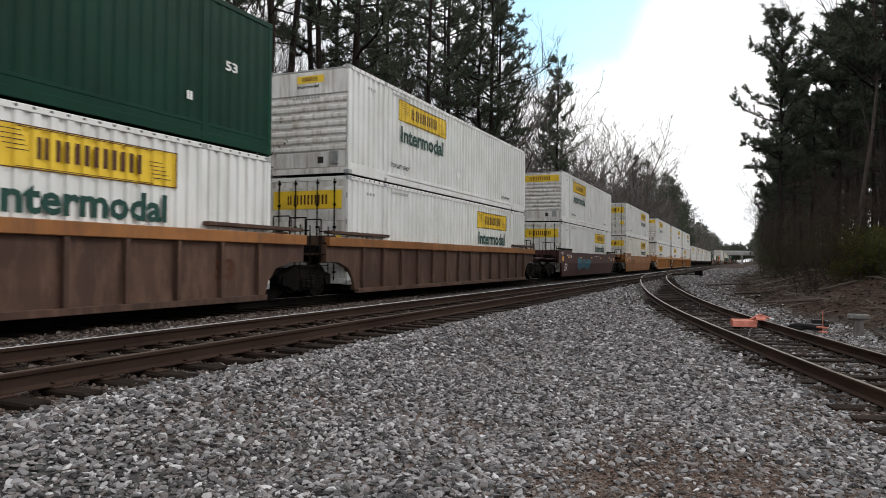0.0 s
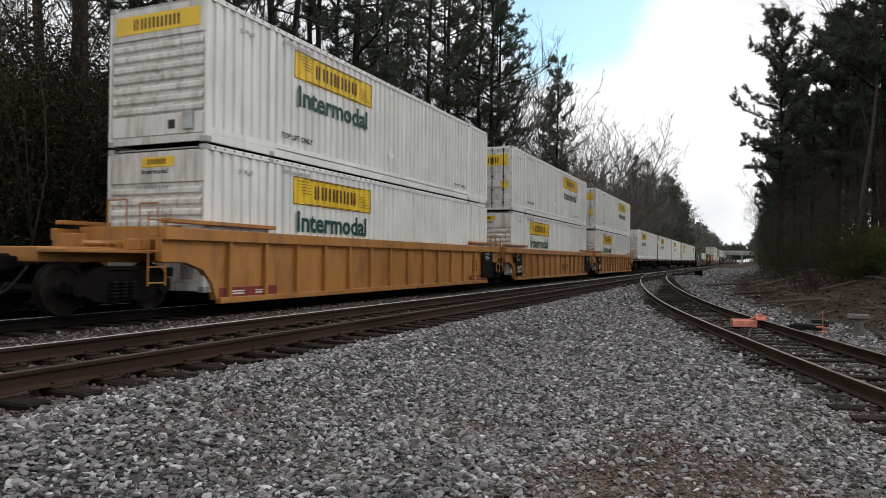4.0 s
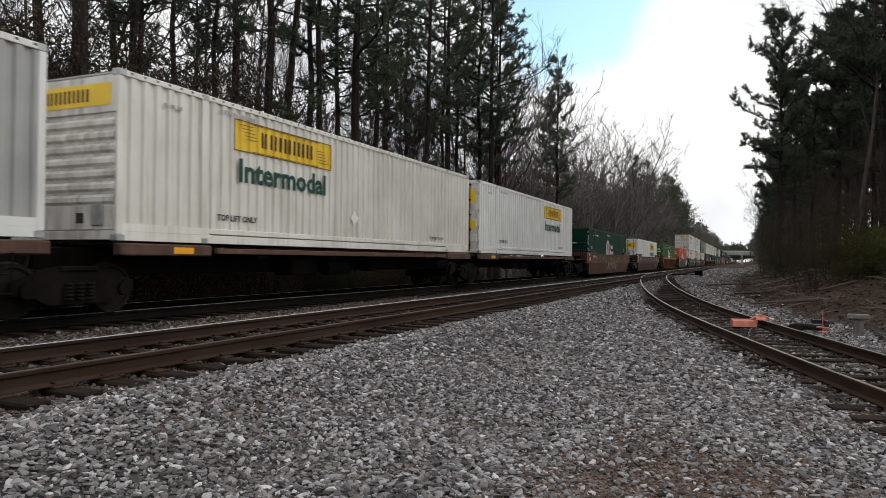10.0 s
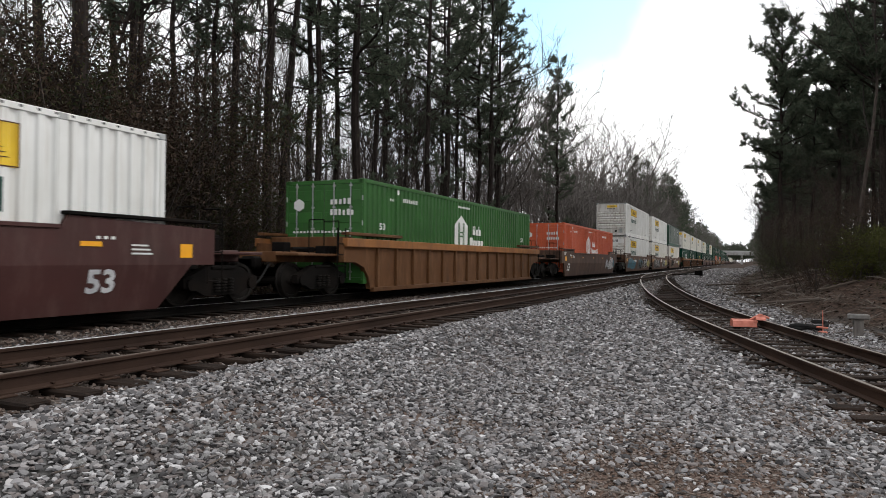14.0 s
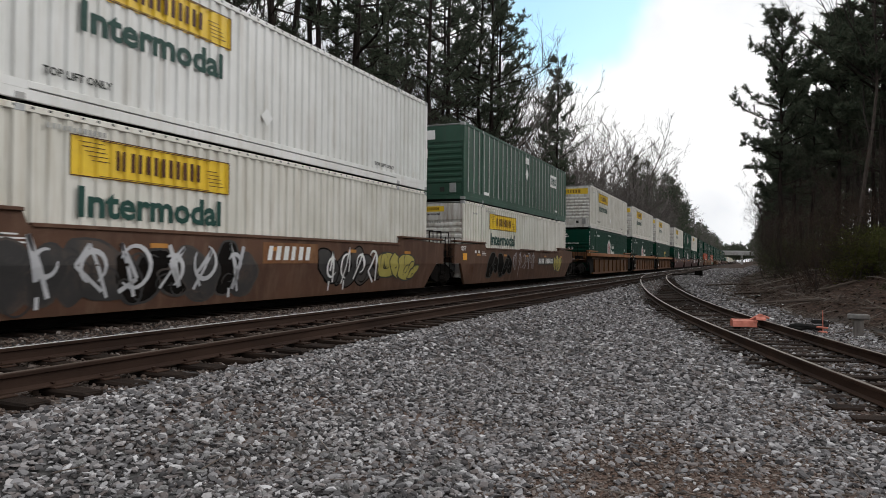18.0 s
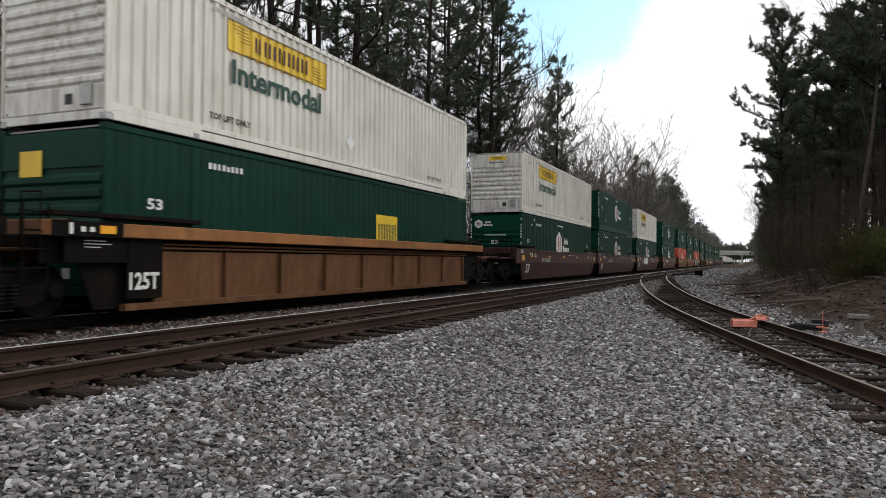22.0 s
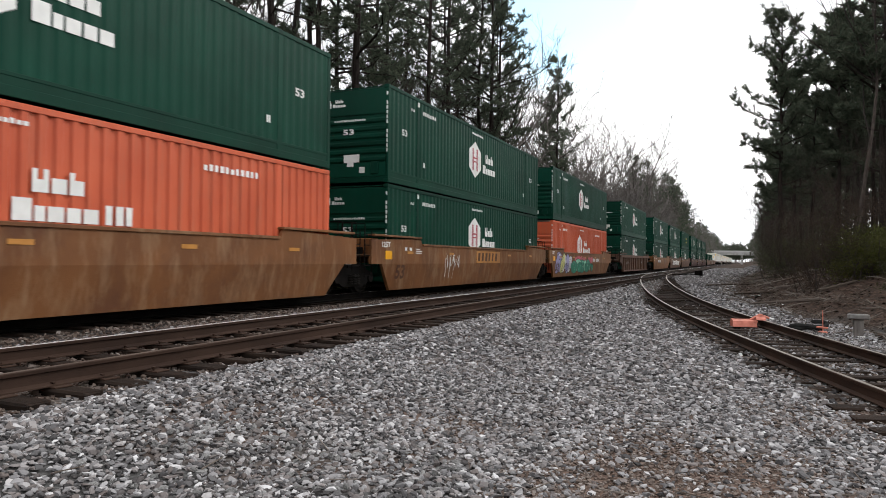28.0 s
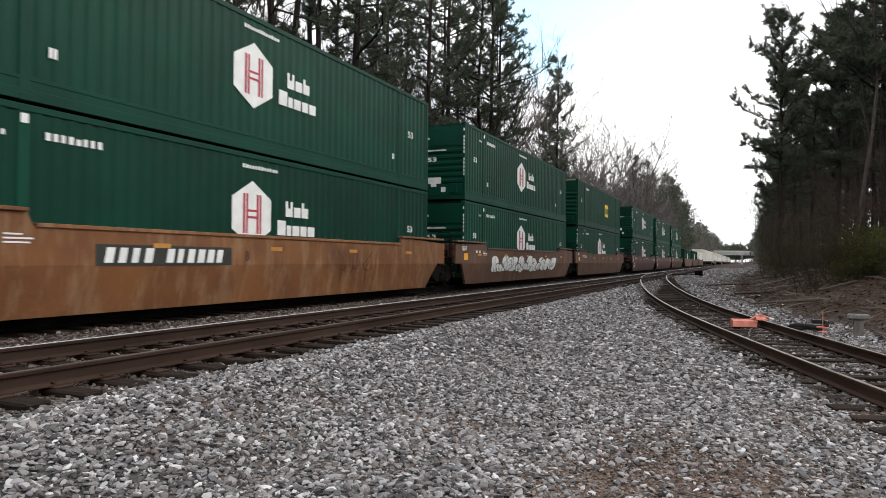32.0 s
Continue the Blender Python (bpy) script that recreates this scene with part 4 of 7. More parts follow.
        part("notice", Shape().box(7.95, y - 0.012, 2.35, 8.5, y - 0.008, 2.65).box(2.2, y - 0.012, 0.35, 2.75, y - 0.008, 0.47).box(13.6, y - 0.012, 0.4, 14.1, y - 0.008, 0.5), PANEL_WHITE, root)
        part("notice", Shape().box(0.002, 0.2, 1.6, 0.007, 0.75, 1.95).box(0.002, 0.3, 0.45, 0.007, 0.6, 0.8), PANEL_WHITE, root)
    else:
        sq = part("name_square", Shape().box(9.2, y - 0.004, 1.05, 10.5, y, 1.95), LOGO_YELLOW, root, "pale yellow name square")
        part("name_lettering", letter_blocks(Shape(), 9.3, 1.25, 1.15, 0.45, y - 0.004), INK_GREEN, sq)
        part("end_square", Shape().box(-0.002, 0.2, 2.05, 0.004, 0.75, 2.5), LOGO_YELLOW, root)
        part("number_lettering", marks_side(Shape(), 2.42, 2.42, 1.05, 0.12, y, 8, 6), MARK_WHITE, root)
        part("lettering", lettering("53", MARK_WHITE), MARK_WHITE, root, "white length number", at=on_side(0.9, 1.52, 0.36, 0.2, y - 0.004))
    for x in (0.0, LONG - 0.178):
        for yy in (-1.302, 1.14) if x < 1 else (-1.302,):
            for zz in (-0.004, HIGH - 0.114):
                part("corner_casting", cast, GALV, root, at=pose(x, yy, zz))
    return root


# ---- rail cars ----
def wheel_mesh():
    sh = Shape()
    n = 24
    prof = [(0.0, -0.07), (0.10, -0.075), (0.13, -0.035), (0.34, -0.03), (0.36, -0.06), (0.42, -0.06), (0.42, 0.06), (0.455, 0.075), (0.455, 0.1), (0.0, 0.09)]
    for r, w in prof:
        sh.v += [(r * math.cos(2 * math.pi * i / n), w, r * math.sin(2 * math.pi * i / n)) for i in range(n)]
    for k in range(len(prof) - 1):
        sh.f += [(k * n + i, k * n + (i + 1) % n, (k + 1) * n + (i + 1) % n, (k + 1) * n + i) for i in range(n)]
    return sh.mesh("wheel", WHEEL)


WHEELS = wheel_mesh()
SPUN = []
FRAME_OUT = [(-1.08, 0.36), (-1.08, 0.56), (-0.80, 0.64), (-0.45, 0.78), (0.45, 0.78), (0.80, 0.64), (1.08, 0.56), (1.08, 0.36), (0.86, 0.36), (0.52, 0.20), (-0.52, 0.20), (-0.86, 0.36)]


def truck(car, x, far=False):
    # cast steel with grime; the shade below the car is in its near-black colour
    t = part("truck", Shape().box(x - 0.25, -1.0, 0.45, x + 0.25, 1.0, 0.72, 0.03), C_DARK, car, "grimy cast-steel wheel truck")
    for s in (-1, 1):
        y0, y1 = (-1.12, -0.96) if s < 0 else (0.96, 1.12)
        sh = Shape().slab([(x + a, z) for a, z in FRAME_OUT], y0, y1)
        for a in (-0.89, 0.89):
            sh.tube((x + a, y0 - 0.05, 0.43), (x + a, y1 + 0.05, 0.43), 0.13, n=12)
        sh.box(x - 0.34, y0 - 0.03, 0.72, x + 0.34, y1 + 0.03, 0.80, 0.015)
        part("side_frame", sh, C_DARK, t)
        if far:
            continue
        sp = Shape()
        for a in (-0.2, 0.0, 0.2):
            for k in range(5):
                sp.tube((x + a, y0 - 0.012, 0.27 + k * 0.06), (x + a, y0 - 0.012, 0.30 + k * 0.06), 0.075, n=8)
        part("spring_nest", sp, WHEEL, t)
    for a in (-0.89, 0.89):
        if not far:
            part("axle", Shape().tube((x + a, -0.95, 0.42), (x + a, 0.95, 0.42), 0.085, n=10), WHEEL, t)
        for s in (-1, 1):
            w = part("wheel", WHEELS, WHEEL, t, "steel wheel with worn bright rim")
            w.matrix_parent_inverse = pose(x + a, s * 0.765, 0.42, 0, 0, 0 if s < 0 else 180)
            SPUN.append(w)
    return t


def lean(y, z):
    """The flank leans in below its crease."""
    return y + (0.11 * (0.82 - z) / 0.67 if z < 0.82 else 0.0)


def on_slope(x, z, w, h):
    return Matrix.Translation((x, lean(-1.426, z), z)) @ Matrix.Rotation(radians(99.32), 4, "X") @ Matrix.Diagonal((w, h, 1, 1))


def lobe(sh, cx, z0, z1, half, tilt, p, y):
    """A rounded swelling form in level strips, so that it follows the flank over its crease."""
    zs = sorted([z0 + (z1 - z0) * (0.5 - 0.5 * math.cos(math.pi * k / 11)) for k in range(12)] + ([0.82] if z0 + 0.03 < 0.82 < z1 - 0.03 else []))
    row = []
    for z in zs:
        u = 2 * (z - z0) / (z1 - z0) - 1
        w = half * max(0.0, 1 - abs(u) ** p) ** (1 / p) * (1 + 0.12 * math.sin(5 * u + p * 9))
        c = cx + tilt * u
        row.append((c - w, c + w, z))
    v = []
    for l, r, z in row:
        v += [(l, lean(y, z), z), (r, lean(y, z), z)]
    sh.add(v, [(2 * k, 2 * k + 1, 2 * k + 3, 2 * k + 2) for k in range(len(row) - 1)])


def curl(sh, cx, cz, rx, rz, a0, a1, fat, y):
    """A curved sprayed line."""
    n = 14
    v = []
    for k in range(n + 1):
        a = a0 + (a1 - a0) * k / n
        f = fat * (0.35 + 0.65 * math.sin(math.pi * k / n))
        for r in (-f, f):
            px, pz = cx + (rx + r) * math.cos(a), cz + (rz + r) * math.sin(a)
            v.append((px, lean(y, pz), pz))
    sh.add(v, [(2 * k, 2 * k + 1, 2 * k + 3, 2 * k + 2) for k in range(n)])


def sprayed(car, x0, x1, z0, z1, fill, seed, edge=None, second=None, line=None, y=-1.424, pitch=0.62):
    """A band of swelling forms, each over the last, with curled lines in them."""
    rnd = random.Random(seed)
    edge = edge or INK
    n = max(2, round((x1 - x0) / pitch))
    step = (x1 - x0) / n
    back, face, other, lines = Shape(), Shape(), Shape(), Shape()
    order = list(range(n))
    rnd.shuffle(order)
    for k, i in enumerate(order):
        cx = x0 + (i + 0.5) * step + rnd.uniform(-0.08, 0.08)
        a = z0 + rnd.uniform(0.0, 0.16) * (z1 - z0)
        b = z1 - rnd.uniform(0.0, 0.24) * (z1 - z0)
        half, tilt, p = step * rnd.uniform(0.6, 1.05), rnd.uniform(-0.55, 0.55) * step, rnd.uniform(1.3, 3.6)
        if k > n * 0.7:
            half, b = half * 0.6, a + (b - a) * rnd.uniform(0.5, 0.8)
        yy = y - 0.0009 * k
        lobe(back, cx, a - 0.02, b + 0.02, half + 0.05, tilt, p, yy)
        lobe(other if second and rnd.random() < 0.3 else face, cx, a + 0.02, b - 0.02, half - 0.01, tilt, p, yy - 0.0004)
        for _ in range(3):
            r = rnd.uniform(0.07, 0.26)
            a0 = rnd.uniform(0, 6.28)
            curl(lines, cx + rnd.uniform(-0.2, 0.2), rnd.uniform(a + r, max(a + r + 0.01, b - r)), r, r * rnd.uniform(0.6, 1.3), a0, a0 + rnd.uniform(1.6, 4.2), 0.018, y - 0.0009 * n - 0.0012)
    g = part("graffiti", back, edge, car, "sprayed graffiti outline")
    part("graffiti_fill", face, fill, g, "sprayed graffiti fill")
    if other.v:
        part("graffiti_fill", other, second, g, "paler sprayed graffiti fill")
    part("graffiti_linework", lines, line or edge, g, "curled sprayed lines")


def end_gear(car, x, way, paint, coupled):
    """What stands on the platform over a truck: deck, ladder, grab rails, brake rigging. way: -1 leads, 1 trails."""
    a, b = sorted((x, x + way * (1.55 if not coupled else 2.3)))
    part("end_deck", Shape().box(a, -0.55, 0.86, b, 0.55, 1.12, 0.02).box(a, -1.2, 1.02, b, 1.2, 1.08, 0.01), paint, car)
    part("bulkhead", Shape().box(x - 0.06, -1.3, 0.85, x + 0.06, 1.3, 1.55, 0.02), paint, car)
    gear = Shape()
    rnd = random.Random(round(x * 7))
    for k in range(4):
        cx, cy = x + way * rnd.uniform(0.3, 1.1), rnd.uniform(-0.9, 0.5)
        gear.box(cx - 0.15, cy - 0.2, 1.08, cx + 0.15, cy + 0.2, 1.08 + rnd.uniform(0.12, 0.35), 0.02)
    gear.tube((x + way * 0.2, -0.3, 1.2), (x + way * 1.3, -0.3, 1.2), 0.05, n=8)
    part("brake_rigging", gear, C_DARK if paint is not C_YELLOW else paint, car)
    lx = x + way * 0.62
    ladder = Shape()
    for d in (-0.2, 0.2):
        ladder.tube((lx + d, -1.36, 0.45), (lx + d, -1.36, 1.75), 0.016, n=6)
    for k in range(5):
        ladder.tube((lx - 0.2, -1.36, 0.5 + k * 0.28), (lx + 0.2, -1.36, 0.5 + k * 0.28), 0.013, n=6)
    part("ladder", ladder, paint if paint is C_YELLOW else C_DARK, car, "steel rung ladder")
    for d in (0.35, 1.05):
        gx = x + way * d
        grab = Shape().tube((gx, -1.1, 1.08), (gx, -1.1, 1.95), 0.015, n=6).tube((gx, -0.65, 1.08), (gx, -0.65, 1.95), 0.015, n=6).tube((gx, -1.1, 1.95), (gx, -0.65, 1.95), 0.015, n=6)
        part("grab_rail", grab, paint if paint is C_YELLOW else C_DARK, car)
    if coupled:
        cx = x + way * 2.3
        part("coupler", Shape().box(min(cx, cx + way * 1.35), -0.12, 0.74, max(cx, cx + way * 1.35), 0.12, 0.96, 0.03).box(min(cx + way * 0.95, cx + way * 1.3), -0.2, 0.7, max(cx + way * 0.95, cx + way * 1.3), 0.2, 1.0, 0.05), C_DARK, car)
        hose = Shape()
        for k in range(6):
            t0, t1 = k / 6, (k + 1) / 6
            hose.tube((cx + way * t0 * 1.1, -0.35, 0.8 - 0.5 * math.sin(t0 * 2.6)), (cx + way * t1 * 1.1, -0.35, 0.8 - 0.5 * math.sin(t1 * 2.6)), 0.025, n=6)
        part("air_hose", hose, RUBBER, car)


def well_car(style, paint, label, first, last, letters="53"):
    """first, last: whether this unit's own truck and coupler end it, or it shares the truck with its neighbour."""
    car = thing("well_car", label, "rail car", "cars of the train")
    top = 1.40 if style == "smooth" else 1.50
    for s in (-1, 1):
        y0, y1 = (-1.42, -1.33) if s < 0 else (1.33, 1.42)
        if style == "smooth":
            out = [(-1.15, 0.82), (-0.55, 0.82), (0.15, 0.04), (16.0, 0.04), (16.7, 0.82), (17.3, 0.82), (17.3, 1.50), (14.1, 1.60), (14.0, top), (2.15, top), (2.05, 1.60), (-1.15, 1.50)]
            # upright above, leaning in below the crease
            sill = Shape().slab(out, y0, y1)
            sill.v = [(px, py + (0.0 if pz > 0.8 else (0.11 if s < 0 else -0.11) * (0.82 - pz) / 0.67), pz) for px, py, pz in sill.v]
            part("side_sill", sill, paint, car)
            lip = Shape().box(2.2, y0 - 0.03 if s < 0 else y0, top - 0.02, 13.95, y1 + (0.03 if s > 0 else 0), top + 0.045, 0.008)
            part("top_chord", lip, paint, car)
        else:
            out = [(-1.15, 0.88), (-0.55, 0.86), (-0.1, 0.72), (0.15, 0.45), (0.28, 0.12), (15.87, 0.12), (16.0, 0.45), (16.25, 0.72), (16.7, 0.86), (17.3, 0.88), (17.3, 1.36), (-1.15, 1.36)]
            if style == "piped":
                # the lower plate stops short of the chord and leaves a dark gap with the pipes
                out = [(0.9, 0.5), (1.2, 0.12), (15.5, 0.12), (15.65, 0.3), (15.65, 1.06), (0.9, 1.06)]
                # near-black inner wall: the shade below the chord is in its colour
                part("inner_wall", Shape().slab([(-1.15, 0.85), (-0.5, 0.85), (-0.2, 0.10), (16.35, 0.10), (16.65, 0.85), (17.3, 0.85), (17.3, 1.3), (-1.15, 1.3)], -1.345 if s < 0 else 1.31, -1.31 if s < 0 else 1.345), C_DARK, car, "inner wall painted near-black for the shade behind the pipes")
            deep = 0.06 if style == "piped" else 0.04
            part("side_sill", Shape().slab(out, y0 + deep if s < 0 else 1.25, y1 + (0.1 if s < 0 else 0.0)), paint, car)
            over = 0.15 if style == "piped" else 0.06
            # on the darker orange cars the chord's shade is painted: chord lit, plates dark
            part("top_chord", Shape().box(-1.15, y0 - over if s < 0 else y0, 1.27, 17.3, y1 + (over if s > 0 else 0), top, 0.012), C_ORANGE if paint in (C_BROWN, C_SHADED) else paint, car, "weathered orange top chord" if paint is C_BROWN else "")
            part("bottom_flange", Shape().box(0.3, y0 - 0.05 if s < 0 else y0, 0.05, 15.85, y1 + (0.05 if s > 0 else 0), 0.17, 0.008), paint, car)
            if s < 0:
                for k in range(14 if style != "piped" else 9):
                    rx = 0.55 + k * 1.155 if style != "piped" else 0.95 + k * 1.82
                    part("side_rib", Shape().box(rx, y0 + deep - 0.085, 0.17, rx + 0.09, y0 + deep, 1.27 if style != "piped" else 1.06, 0.008), paint, car)
                if style == "piped":
                    for zz in (1.115, 1.185):
                        part("pipe", Shape().tube((0.2, y0 + 0.03, zz), (15.9, y0 + 0.03, zz), 0.022, n=8), paint, car)
        # raised guide plates over the ends of the well
        for gx in (-1.05, 14.05):
            part("guide_plate", Shape().box(gx, y0 - 0.05 if s < 0 else y0 - 0.1, 1.58 if style != "smooth" else 1.60, gx + 3.1, y1 + (0.05 if s > 0 else 0.1), 1.66, 0.01), C_DARK if paint is C_MAROON or (style == "piped" and not first) else C_ORANGE if style == "piped" else paint, car)
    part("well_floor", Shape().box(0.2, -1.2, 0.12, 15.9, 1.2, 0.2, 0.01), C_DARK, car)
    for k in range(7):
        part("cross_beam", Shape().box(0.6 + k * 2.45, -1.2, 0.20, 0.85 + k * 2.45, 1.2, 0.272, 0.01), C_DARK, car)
    end_gear(car, -0.62, -1, paint, first)
    end_gear(car, 16.77, 1, paint, last)
    truck(car, -1.62 if not first else -1.75)
    if last:
        truck(car, 17.9)
    y = -1.424
    if style == "smooth":
        if letters and paint is not C_ORANGE:
            pale = paint in (C_MAROON, C_BROWN)
            part("lettering", lettering(letters, MARK_WHITE if pale else INK_BROWN), INK, car, "painted length number", at=on_slope(0.35, 0.36, 0.62, 0.44))
        part("lettering", lettering("125T", MARK_WHITE), MARK_WHITE, car, "painted capacity", at=on_side(-0.55, 1.30, 0.52, 0.16, y))
        for k in range(5):
            part("reflector", Shape().box(1.1 + k * 3.3, y - 0.006, 1.12, 1.5 + k * 3.3, y - 0.002, 1.20), REFLECT if paint is C_MAROON else DULL_AMBER, car, "amber reflector strip")
        for a, b in ((-0.35, 0.05), (16.4, 16.7)) if paint is C_MAROON else ((-0.35, 0.05),):
            part("reflector", Shape().box(a, y - 0.006, 0.95, b, y - 0.002, 1.2), REFLECT, car, "amber reflector plate")
        part("notice_lettering", marks_side(Shape(), 1.7, 1.26, 0.5, 0.03, y, 1, 3).box(1.7, y - 0.003, 1.20, 2.15, y, 1.225).box(1.7, y - 0.003, 1.14, 2.1, y, 1.165).box(0.9, y - 0.003, 1.22, 1.06, y, 1.32).box(1.25, y - 0.003, 1.22, 1.4, y, 1.32), MARK_WHITE, car)
        if paint is C_MAROON:
            small = Shape()
            for a, n in ((9.0, 5), (10.1, 3), (14.6, 3)):
                marks_side(small, a, 1.24, 0.14 * n, 0.06, y, n, n, 0.35)
            small.box(15.3, y - 0.003, 1.0, 15.75, y, 1.03).box(15.3, y - 0.003, 1.07, 15.7, y, 1.10).box(15.3, y - 0.003, 1.14, 15.65, y, 1.17)
            part("notice_lettering", small, MARK_WHITE, car)
    else:
        face = -1.384 if style != "piped" else -1.364
        part("lettering", lettering("53", INK_BROWN), INK_BROWN, car, "painted length number", at=on_side(14.3, 0.52, 0.56, 0.42, face - 0.004))
        if paint is C_YELLOW or style == "piped":
            ends = [e for e, own in ((-0.1, first), (15.2, last)) if not own] if paint is C_YELLOW else [e for e, own in ((-0.85, first), (15.62, last)) if not own]
            for px in ends:
                pz = 0.86 if px < 0 else 0.25
                blk = part("stencil_panel", Shape().box(px, -1.470, pz, px + 1.2, -1.466, 1.26), C_DARK, car, "black stencil panel with white writing")
                rows = Shape()
                for k in range(6 if paint is C_YELLOW else 3):
                    rows.box(px + 0.35, -1.473, 1.2 - k * 0.05, px + 0.35 + (0.4, 0.5, 0.3, 0.52, 0.4, 0.46)[k], -1.470, 1.212 - k * 0.05)
                part("notice_lettering", rows, MARK_WHITE, blk)
            if not first:
                part("lettering", lettering("125T", MARK_WHITE), MARK_WHITE, car, "painted capacity", at=on_side(0.38, 0.40, 0.64, 0.30, -1.474))
                part("stencil_panel", Shape().box(0.32, -1.470, 0.25, 1.1, -1.466, 0.86 if paint is C_YELLOW else 1.26), C_DARK, car, "black stencil panel")
            if style == "piped":
                for px in [e for e, own in ((-0.85, first), (16.55, last)) if not own]:
                    part("chord_lettering", Shape().box(px, -1.582, 1.30, px + 0.06, -1.578, 1.47).box(px + 0.2, -1.582, 1.34, px + 0.28, -1.578, 1.42).box(px + 0.36, -1.582, 1.34, px + 0.44, -1.578, 1.42), MARK_WHITE, car)
                    part("reflector", Shape().box(px + 0.55, -1.582, 1.32, px + 0.85, -1.578, 1.45), REFLECT, car)
                    part("chord_end", Shape().box(px - 0.3, -1.578, 1.265, px + 1.0, -1.574, 1.503), C_DARK, car)
            if paint is C_YELLOW:
                for a, b in ((0.35, 2.2), (14.0, 15.8)):
                    band = part("red_band", Shape().box(a, -1.388, 0.17, b, -1.380, 0.36), BAND_RED, car, "dark red jacking band")
                    for c in (a + 0.35, b - 0.75):
                        part("notice_lettering", Shape().box(c, -1.391, 0.27, c + 0.4, -1.388, 0.295).box(c, -1.391, 0.22, c + 0.4, -1.388, 0.245), MARK_WHITE, band)
                if last:
                    part("placard", Shape().box(15.05, -1.392, 0.62, 15.5, -1.386, 0.92), INK, car, "small black placard")
                    part("notice", Shape().box(15.75, -1.392, 0.70, 15.9, -1.386, 0.86), PANEL_WHITE, car)
    return car


def far_car(low):
    car = thing("well_car" if low else "spine_car", "rust-brown steel car far down the train", "rail car", "cars of the train")
    if low:
        for s in (-1, 1):
            part("side_sill", Shape().slab([(-1.15, 0.82), (-0.55, 0.82), (0.15, 0.15), (16.0, 0.15), (16.7, 0.82), (17.3, 0.82), (17.3, 1.5), (14.1, 1.6), (14.0, 1.4), (2.15, 1.4), (2.05, 1.6), (-1.15, 1.5)], -1.42 if s < 0 else 1.33, -1.33 if s < 0 else 1.42), C_RUST, car)
        part("well_floor", Shape().box(0.2, -1.33, 0.12, 15.9, 1.33, 0.26, 0.01), C_DARK, car)
    else:
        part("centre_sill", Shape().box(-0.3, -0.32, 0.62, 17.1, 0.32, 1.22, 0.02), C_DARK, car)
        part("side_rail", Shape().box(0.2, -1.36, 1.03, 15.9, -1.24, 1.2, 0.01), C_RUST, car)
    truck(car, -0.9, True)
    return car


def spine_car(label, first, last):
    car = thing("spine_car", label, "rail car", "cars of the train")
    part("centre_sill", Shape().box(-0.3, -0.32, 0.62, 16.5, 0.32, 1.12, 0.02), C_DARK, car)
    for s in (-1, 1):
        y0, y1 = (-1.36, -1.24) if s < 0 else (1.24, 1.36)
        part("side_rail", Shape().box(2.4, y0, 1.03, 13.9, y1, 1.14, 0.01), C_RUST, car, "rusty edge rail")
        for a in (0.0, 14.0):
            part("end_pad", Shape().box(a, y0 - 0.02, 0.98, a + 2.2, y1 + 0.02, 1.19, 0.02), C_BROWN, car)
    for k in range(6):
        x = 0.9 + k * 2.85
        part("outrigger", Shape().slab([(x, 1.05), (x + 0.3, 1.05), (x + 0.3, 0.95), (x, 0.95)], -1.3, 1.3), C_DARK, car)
    part("amber_marker", Shape().box(1.2, -1.385, 1.02, 1.7, -1.381, 1.14), REFLECT, car)
    gear = Shape().box(5.5, -0.9, 0.55, 6.6, -0.35, 0.95, 0.03).tube((7.2, -0.7, 0.7), (8.3, -0.7, 0.7), 0.18, n=12).box(9.6, -0.8, 0.6, 9.9, -0.4, 0.95, 0.02)
    part("brake_gear", gear, C_DARK, car)
    st = Shape()
    for d in (-0.2, 0.2):
        st.tube((15.4 + d, -1.38, 0.4), (15.4 + d, -1.38, 1.02), 0.015, n=6)
    st.tube((15.2, -1.38, 0.42), (15.6, -1.38, 0.42), 0.015, n=6).tube((15.2, -1.38, 0.7), (15.6, -1.38, 0.7), 0.015, n=6)
    part("step", st, C_DARK, car)
    truck(car, -0.55 if not first else 0.2)
    if first:
        part("coupler", Shape().box(-2.4, -0.12, 0.74, -0.3, 0.12, 0.96, 0.03), C_DARK, car)
        rl = Shape()
        for yy in (-1.2, -0.7):
            rl.tube((-0.5, yy, 1.05), (-0.5, yy, 2.0), 0.016, n=6)
        rl.tube((-0.5, -1.2, 2.0), (-0.5, -0.7, 2.0), 0.016, n=6).box(-1.0, -1.3, 1.0, -0.1, 1.3, 1.06, 0.01)
        part("end_rail", rl, C_YELLOW, car)
    if last:
        truck(car, 15.9)
        part("coupler", Shape().box(16.3, -0.12, 0.74, 18.6, 0.12, 0.96, 0.03), C_DARK, car)
        part("end_deck", Shape().box(16.2, -1.3, 1.0, 17.2, 1.3, 1.06, 0.01), C_DARK, car)
    return car


